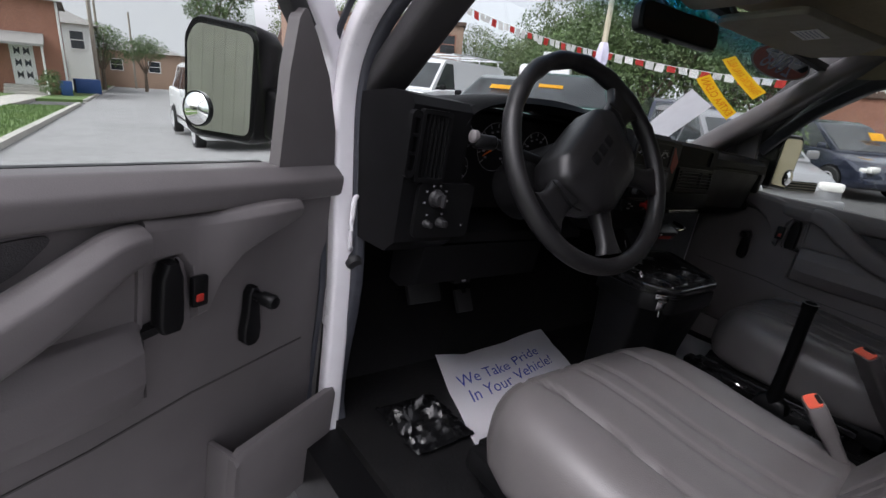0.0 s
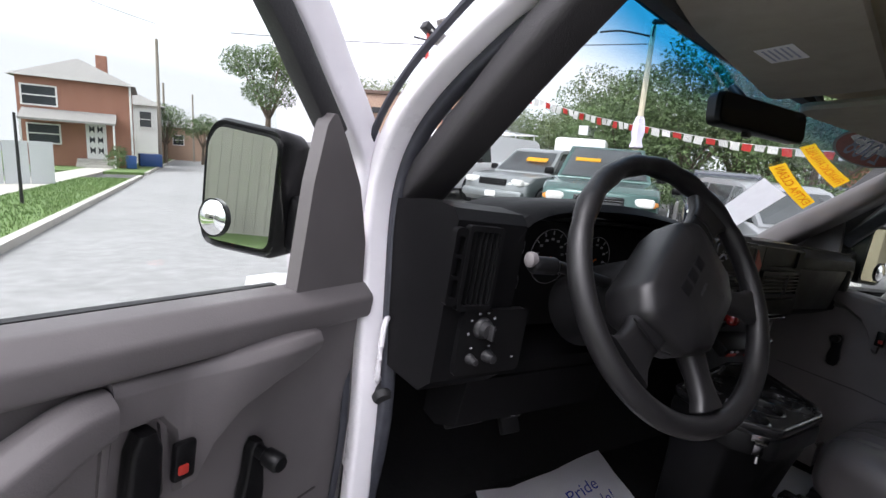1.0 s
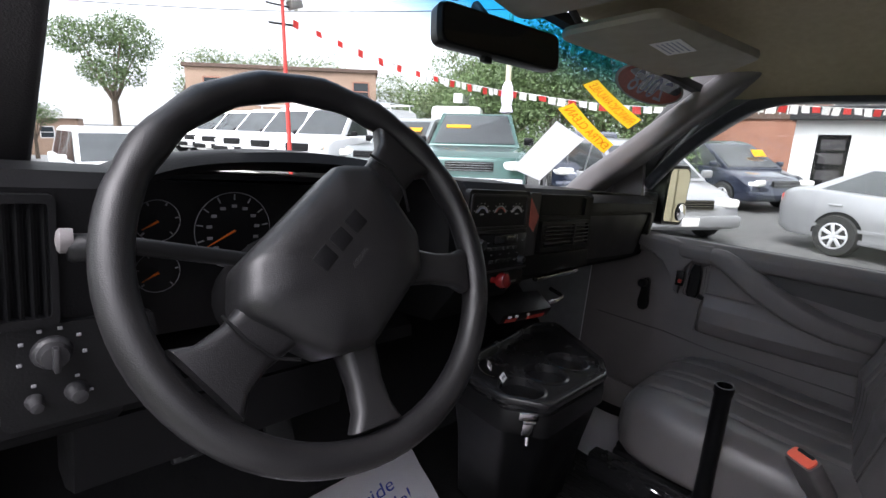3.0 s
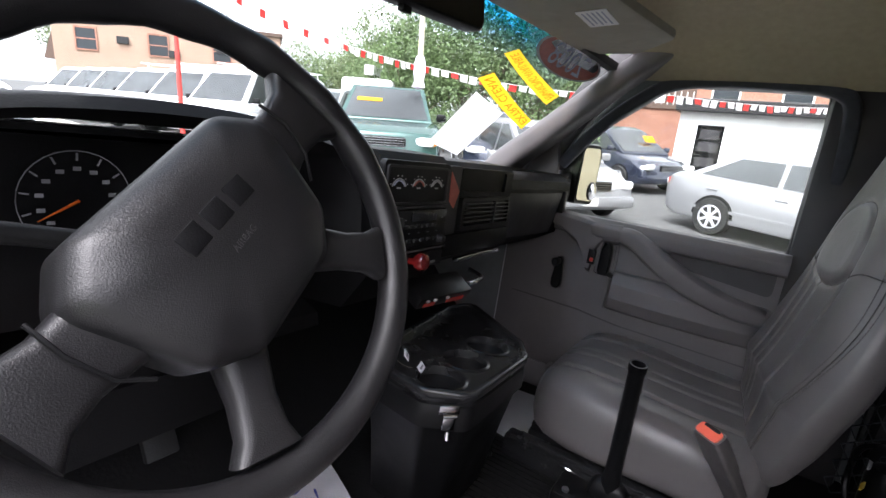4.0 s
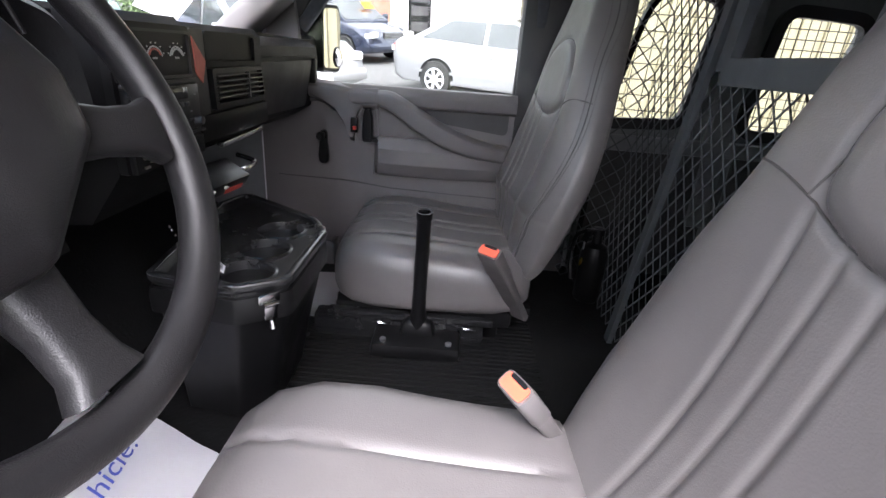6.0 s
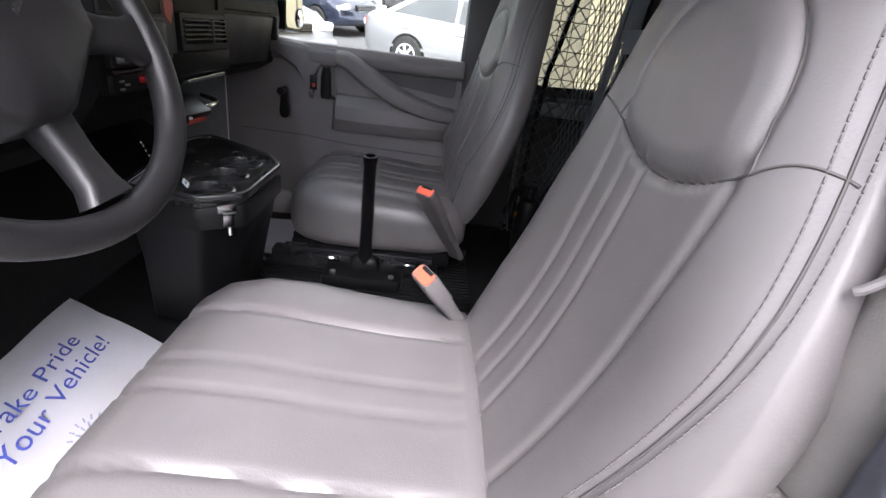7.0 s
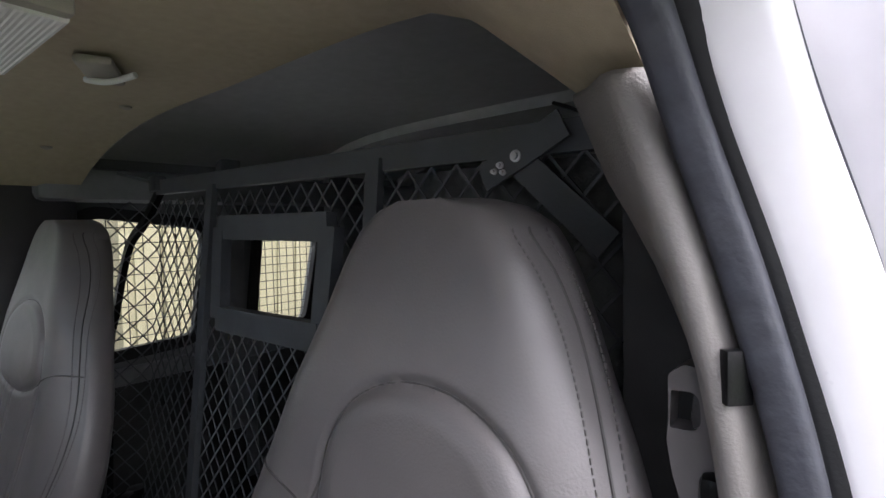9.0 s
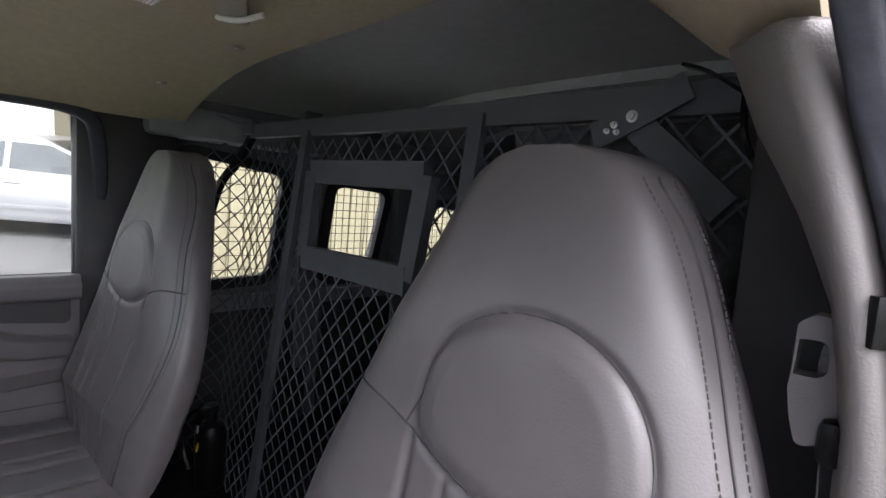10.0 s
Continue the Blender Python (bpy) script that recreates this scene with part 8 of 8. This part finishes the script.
for k in range(8):
    bm = B()
    yy = 0.9 + 1.15 * k
    add(bm, [(-0.66, yy, 2.58), (-0.66, yy + 0.25, 2.58), (0.26, yy + 0.25, 5.22), (0.26, yy, 5.22), (-0.5, yy, 2.58), (-0.5, yy + 0.25, 2.58)], [[0, 1, 2, 3], [0, 4, 5, 1]])
    part("mansard_rib", bm, M_BRICK2, man, smooth=False)
for k in range(4):
    bm = B()
    box(bm, (3.4 + 2.6 * k, -0.06, 3.9 - 0.5 * (k % 2)), (0.6, 0.12, 0.4), bev=0.02)
    part("air_conditioner", bm, M_DASHHI, t, smooth=False)

# white office with a dark door on the far side of the lot, brick house behind it
t = ext_thing("office_building", "low white office with a black door and dark eaves", "building", pose(22.0, -1.5, 0))
bm = B()
box(bm, (2.5, -2.0, 1.25), (5.0, 8.4, 2.5))
part("wall", bm, M_SIDING, t, smooth=False)
bm = B()
box(bm, (2.3, -2.0, 2.75), (5.6, 8.8, 0.5), bev=0.03)
part("roof", bm, M_DASHHI, t, smooth=False)
bm = B()
slab(bm, [(0.35, 0.05), (1.65, 0.05), (1.65, 2.15), (0.35, 2.15)], [], lambda u, z, d: (-d, u, z), 0.06)
part("door_frame", bm, M_SIDING, t, smooth=False)
bm = B()
slab(bm, [(0.52, 0.05), (1.48, 0.05), (1.48, 2.0), (0.52, 2.0)], [], lambda u, z, d: (-d, u, z), 0.08)
dr = part("door", bm, M_DASH, t, "black panelled door", smooth=False)
for z in (0.55, 1.15, 1.65):
    bm = B()
    slab(bm, [(0.65, z - 0.18), (1.35, z - 0.18), (1.35, z + 0.18), (0.65, z + 0.18)], [], lambda u, zz, d: (-0.08 - d, u, zz), 0.012)
    part("door_panel", bm, M_TRIMDK, dr, smooth=False)
t = ext_thing("brick_house", "brown brick house with white dormers behind the lot", "house", pose(30, -2.5, 0), group="houses")
bm = B()
box(bm, (4, 0, 2.6), (8, 19, 5.2))
part("wall", bm, M_BRICK, t, smooth=False)
bm = B()
box(bm, (4, 0, 5.4), (8.4, 19.4, 0.4), bev=0.05)
part("roof", bm, M_ROOFBR, t, smooth=False)
for u in (-5, -1.6, 1.6, 5.2):
    window_unit(t, lambda a, z, d: (-d, a, z), u, 4.0, 1.2, 1.3)
bm = B()
slab(bm, [(3.0, 2.8), (8.5, 2.8), (8.5, 4.6), (3.0, 4.6)], [], lambda a, z, d: (-d, a, z), 0.10)
part("shingle_panel", bm, M_ROOFBR, t, smooth=False)
for k in range(12):
    bm = B()
    tube(bm, [(-0.9, 3.1 + 0.3 * k, 3.0), (-0.9, 3.1 + 0.3 * k, 3.7)], 0.025, 6)
    part("baluster", bm, M_SIDING, t)

# cream metal building beside the van, and one across the street
def ribbed_hall(name, label, x, y0, y1, h, face, wins=(), skin=M_CREAMSHADE):
    t = ext_thing(name, label, "building", pose(x, 0, 0))
    bm = B()
    box(bm, (face * 3.0, (y0 + y1) / 2, h / 2), (6.0, y1 - y0, h))
    wl = part("wall", bm, skin, t, smooth=False)
    n = int((y1 - y0) / 0.3)
    for k in range(n):
        bm = B()
        box(bm, (-face * 0.015, y0 + 0.15 + 0.3 * k, h / 2), (0.03, 0.05, h), bev=0.01)
        part("rib", bm, skin, wl, smooth=False)
    bm = B()
    box(bm, (face * 3.0, (y0 + y1) / 2, h + 0.1), (6.3, y1 - y0 + 0.3, 0.2), bev=0.03)
    part("roof", bm, M_ROOF, t, smooth=False)
    for u, z, w, hh in wins:
        window_unit(t, lambda a, b, d: (-face * (d + 0.03), a, b), u, z, w, hh, M_DASHHI)
    return t


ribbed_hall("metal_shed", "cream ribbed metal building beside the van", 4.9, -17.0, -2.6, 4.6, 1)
ribbed_hall("metal_shed", "cream ribbed metal hall with dark windows across the street", -15.5, -16.0, 7.5, 5.5, -1, [(-6 + 1.5 * k, 1.9, 1.35, 2.2) for k in range(4)], M_HALL)

# pale fence at the street corner and a low brick wall down the street
t = ext_thing("garden_fence", "pale grey board fence on a corner lawn", "fence", pose(0, 0, -0.75))
for k in range(16):
    bm = B()
    box(bm, (-1.25 - 0.62 * k, 19.8 - 0.10 * k, 0.85), (0.60, 0.05, 1.5), rot=Matrix.Rotation(radians(9), 4, "Z"), bev=0.008)
    part("board", bm, M_FENCE, t, smooth=False)
t = ext_thing("garden_wall", "low tan brick garden wall down the street", "wall", pose(0, 0, 0))
bm = B()
box(bm, (-9.0, -24.0, 0.55), (7.0, 0.35, 1.0), bev=0.02)
part("masonry", bm, M_BRICK2, t, smooth=False)
bm = B()
box(bm, (-9.0, -24.0, 1.09), (7.1, 0.45, 0.08), bev=0.02)
part("coping", bm, M_CONC, t, smooth=False)

# ---- poles, wires, flags ----
def pole(name, label, x, y, h, r, mat, group="poles"):
    t = ext_thing(name, label, "pole", pose(x, y, 0), group=group)
    bm = B()
    cyl(bm, (0, 0, -0.1), (0, 0, h), r, r * 0.75, 12)
    part("shaft", bm, mat, t)
    return t


t = pole("utility_pole", "weathered wooden utility pole by the street", 5.6, 42, 9.2, 0.14, M_POLEW)
pole("utility_pole", "weathered wooden utility pole far up the street", 8.6, 58, 8.0, 0.13, M_POLEW)
pole("utility_pole", "thin wooden utility pole far along the street", 13.0, 66, 8.0, 0.12, M_POLEW)
t = pole("utility_pole", "tall wooden pole down the street", -6.5, -21, 8.5, 0.13, M_POLEW)
bm = B()
box(bm, (0, 0, 4.9), (0.30, 0.30, 0.45), bev=0.05)
part("meter_box", bm, M_FENCE, t)
pole("sign_post", "thin grey sign post on the verge", -1.6, 13.2, 2.0, 0.035, M_DASHHI)
bm = B()
tube(bm, [Vector((-14, 12, 9.2)).lerp(Vector((5.6, 42, 8.9)), k / 12) - Vector((0, 0, 1.0 * math.sin(math.pi * k / 12))) for k in range(13)], 0.018, 5)
ext_single("overhead_wire", bm, M_RUBBER, "black overhead wire between the poles", "wire", group="overhead wires")
bm = B()
tube(bm, [Vector((-9, -40, 6.5)).lerp(Vector((-6.5, -21, 7.0)), k / 8) - Vector((0, 0, 0.4 * math.sin(math.pi * k / 8))) for k in range(9)] + [Vector((-6.5, -21, 7.0)).lerp(Vector((-5.0, 1.0, 8.2)), k / 8) - Vector((0, 0, 0.5 * math.sin(math.pi * k / 8))) for k in range(1, 9)], 0.018, 5)
ext_single("overhead_wire", bm, M_RUBBER, "black overhead wire down the street", "wire", group="overhead wires")
bm = B()
tube(bm, [Vector((4, 18, 4.9)).lerp(Vector((13.0, 7.8, 5.1)), k / 8) - Vector((0, 0, 0.2 * math.sin(math.pi * k / 8))) for k in range(9)], 0.014, 5)
ext_single("overhead_wire", bm, M_RUBBER, "black wire to the lamp pole", "wire", group="overhead wires")

t = pole("flood_light_pole", "red painted pole with three floodlights", 7.1, 10.9, 4.5, 0.06, M_POLER)
bm = B()
sweep(bm, [(-0.35, 0.1, 3.9), (0.35, -0.1, 3.9)], rect_sec(0.05, 0.05))
sweep(bm, [(-0.40, 0.1, 4.35), (0.30, -0.1, 4.30)], rect_sec(0.04, 0.04))
part("cross_arm", bm, M_DASHHI, t)
for dx, dz, a in ((-0.02, 4.62, 30), (0.42, 4.85, -25), (0.30, 4.40, -20)):
    bm = B()
    box(bm, (dx, -dx * 0.3, dz), (0.34, 0.28, 0.22), rot=Matrix.Rotation(radians(a), 4, "Y"), bev=0.04)
    head_ = part("floodlight", bm, M_DASHHI if dx < 0.3 else M_TRIMLT, t)
    bm = B()
    box(bm, (dx + 0.10, -dx * 0.3 - 0.08, dz - 0.10), (0.22, 0.2, 0.04), rot=Matrix.Rotation(radians(a), 4, "Y"), bev=0.01)
    part("lens", bm, M_LAMP, head_)
t = pole("lamp_pole", "beige painted lamp pole with two arms", 13.0, 7.8, 5.5, 0.10, M_POLEB)
for s_ in (-1, 1):
    bm = B()
    tube(bm, smoothline([(0, 0, 5.2), (-0.5, 0.5 * s_ + 0.2, 5.35), (-0.9, 0.9 * s_ + 0.3, 5.3)], 5), 0.03, 8)
    arm = part("arm", bm, M_DASHHI, t)
    bm = B()
    box(bm, (-1.05, 1.05 * s_ + 0.3, 5.28), (0.36, 0.24, 0.10), rot=Matrix.Rotation(radians(45 * s_), 4, "Z"), bev=0.04)
    part("lamp_head", bm, M_DASHHI, arm)
bm = B()
rings = []
for z, w in ((2.9, 0.11), (2.7, 0.17), (2.45, 0.19), (2.2, 0.14), (2.0, 0.20), (1.95, 0.1)):
    rings.append([(w * math.cos(k * math.tau / 12) * (1 + 0.2 * math.sin(3 * k)), w * math.sin(k * math.tau / 12) * (1 + 0.2 * math.cos(2 * k)), z) for k in range(12)])
loft(bm, rings)
ext_single("flag_bundle", bm, M_CLOTH, "pale lilac flag wrapped round the lamp pole", "flag", m=pose(12.9, 7.75, 0))


def bunting(a, b, sag, n, name):
    a, b = Vector(a), Vector(b)
    at = lambda t: a.lerp(b, t) - Vector((0, 0, sag * math.sin(math.pi * t)))
    t = ext_thing("bunting", "string of red and white plastic pennants", "bunting", pose(0, 0, 0), group="bunting strings")
    bm = B()
    tube(bm, [at(k / 24) for k in range(25)], 0.008, 5)
    part("cord", bm, M_FLAGW, t)
    d = (b - a).normalized()
    for k in range(n):
        bm = B()
        p, q = at((k + 0.12) / n), at((k + 0.88) / n)
        h = 0.19 + 0.03 * math.sin(k * 1.7)
        o = Vector((0.03 * math.sin(k * 2.1), 0.03 * math.cos(k * 1.3), -h))
        add(bm, [p, q, q + o, p + o * 0.95], [[0, 1, 2, 3]])
        bmesh.ops.solidify(bm, geom=bm.faces[:], thickness=0.004)
        part("pennant", bm, M_FLAGR if k % 3 == 0 else M_FLAGW, t)


bunting((7.3, 10.8, 4.15), (12.9, 7.9, 2.75), 0.25, 34, "a")
bunting((12.9, 7.7, 2.75), (15.0, 0.8, 2.35), 0.25, 24, "b")
bunting((15.0, 0.8, 2.35), (21.5, -5.0, 2.6), 0.12, 26, "c")

# ---- trees and hedge ----
def crown_mesh(clumps, count, size, seed):
    """Many small leaf blades scattered over clumps (x, y, z, radius)."""
    r = np.random.default_rng(seed)
    vv, ff = [], []
    tot = sum(c[3] ** 2 for c in clumps)
    for cx, cy, cz, cr in clumps:
        for _ in range(int(count * cr ** 2 / tot)):
            d = r.normal(size=3)
            d /= np.linalg.norm(d)
            p = np.array((cx, cy, cz)) + d * cr * r.uniform(0.55, 1.06) * np.array((1, 1, 0.85))
            a, b = r.normal(size=3), r.normal(size=3)
            a = a / np.linalg.norm(a) * size * r.uniform(0.6, 1.3)
            b = b / np.linalg.norm(b) * size * 0.6
            i = len(vv)
            vv += [tuple(p - a), tuple(p + b * 0.8), tuple(p + a), tuple(p - b * 0.8)]
            ff.append([i, i + 1, i + 2, i + 3])
    me = bpy.data.meshes.new("crown")
    me.from_pydata(vv, [], ff)
    bm = B()
    bm.from_mesh(me)
    return bm


def tree(x, y, h, w, mat, seed, label, count=5200, trunk=0.3):
    r = np.random.default_rng(seed)
    t = ext_thing("tree", label, "tree", pose(x, y, 0), group="trees")
    bm = B()
    cyl(bm, (0, 0, -0.1), (0.1, 0.05, h * 0.45), 0.035 * h, 0.02 * h, 10)
    cl = []
    for k in range(9):
        a = k * 2.4
        q = r.uniform(0.35, 1.0)
        p = (w * 0.55 * q * math.cos(a), w * 0.55 * q * math.sin(a), h * (trunk + 0.15 + 0.42 * r.uniform(0.2, 1.0)))
        sweep(bm, [(0.08, 0.04, h * trunk), (p[0] * 0.5, p[1] * 0.5, (h * trunk + p[2]) / 2 + 0.1), p], disc_sec(0.011 * h, 6), scale=[1.0, 0.7, 0.3])
        cl.append((*p, w * r.uniform(0.24, 0.4)))
    cl.append((0, 0, h * 0.86, w * 0.3))
    part("trunk", bm, M_BARK, t)
    part("crown", crown_mesh(cl, int(count * 1.8), 0.010 * h + 0.035, seed), mat, t, "uneven leafy crown", kind="stuff", smooth=False)
    return t


for k, (x, y, h, w) in enumerate(((24, 17, 6.5, 5.5), (22.5, 13.5, 6.0, 5.0), (21.5, 10.2, 7.2, 5.5), (23, 7.0, 7.0, 6.0), (26.5, 20.5, 6.2, 5.0), (20.5, 5.0, 5.6, 4.6), (27, 10, 8.5, 7.0), (19.2, 11.8, 4.6, 4.2))):
    tree(x, y, h, w, M_LEAF if k % 3 else M_LEAF2, 20 + k, "broad green tree behind the sales lot", 6500, 0.12)
for k, (x, y, h, w) in enumerate(((20.5, 40.5, 7.6, 5.0), (23.5, 37.5, 7.4, 5.5), (27, 34.5, 6.8, 4.5), (32, 31, 6.0, 4.5), (36, 27, 5.5, 4.5))):
    tree(x, y, h, w, M_LEAF2, 40 + k, "olive green tree behind the apartment block", 3500)
tree(15.2, 46.5, 9.8, 5.0, M_LEAF, 60, "tall slender street tree", 5200, 0.3)
tree(7.6, 52, 5.5, 3.2, M_LEAF, 61, "small street tree by the terrace", 2600)
tree(11.5, 55, 5.0, 3.0, M_LEAF, 62, "small round street tree", 2400)
tree(-4.8, 34, 4.2, 2.6, M_LEAF2, 63, "small yellow-green garden tree", 3200, 0.2)
tree(-8, 46, 7.0, 5.0, M_LEAF, 64, "green tree behind the corner house", 3000)
tree(4, 52, 6.6, 3.2, M_LEAF, 65, "green tree above the rooftops", 2400)
t = ext_thing("hedge", "thick clipped green hedge behind the cars", "hedge", pose(14.2, 5.6, 0))
cl = [(0.3 * math.sin(k * 2.2), -2.6 + 0.55 * k, 0.75 + 0.12 * math.sin(k), 0.75) for k in range(11)]
part("foliage", crown_mesh(cl, 9000, 0.06, 9), M_LEAF, t, kind="stuff", smooth=False)
bm = B()
for k in range(11):
    cyl(bm, (0, -2.6 + 0.55 * k, 0), (0.05, -2.5 + 0.55 * k, 0.8), 0.03, 0.015, 6)
part("stems", bm, M_BARK, t, kind="stuff")
t = ext_thing("shrub", "dark green shrub by the house steps", "shrub", pose(2.0, 33.5, 0))
part("foliage", crown_mesh([(0, 0, 0.7, 0.6), (0.2, 0.2, 1.1, 0.4)], 900, 0.07, 11), M_LEAF, t, kind="stuff", smooth=False)
bm = B()
box(bm, (0, 0, 0.55), (1.4, 0.9, 0.9), bev=0.06)
ext_single("waste_skip", bm, M_BLUEBIN, "blue plastic waste skip on the kerb", "bin", m=pose(4.7, 40.5, 0))
bm = B()
box(bm, (0, 0, 0.45), (0.5, 0.5, 0.9), bev=0.05, taper=(1.1, 1.1))
ext_single("waste_bin", bm, M_BLUEBIN, "small blue waste bin by the house", "bin", m=pose(2.9, 35.0, 0))
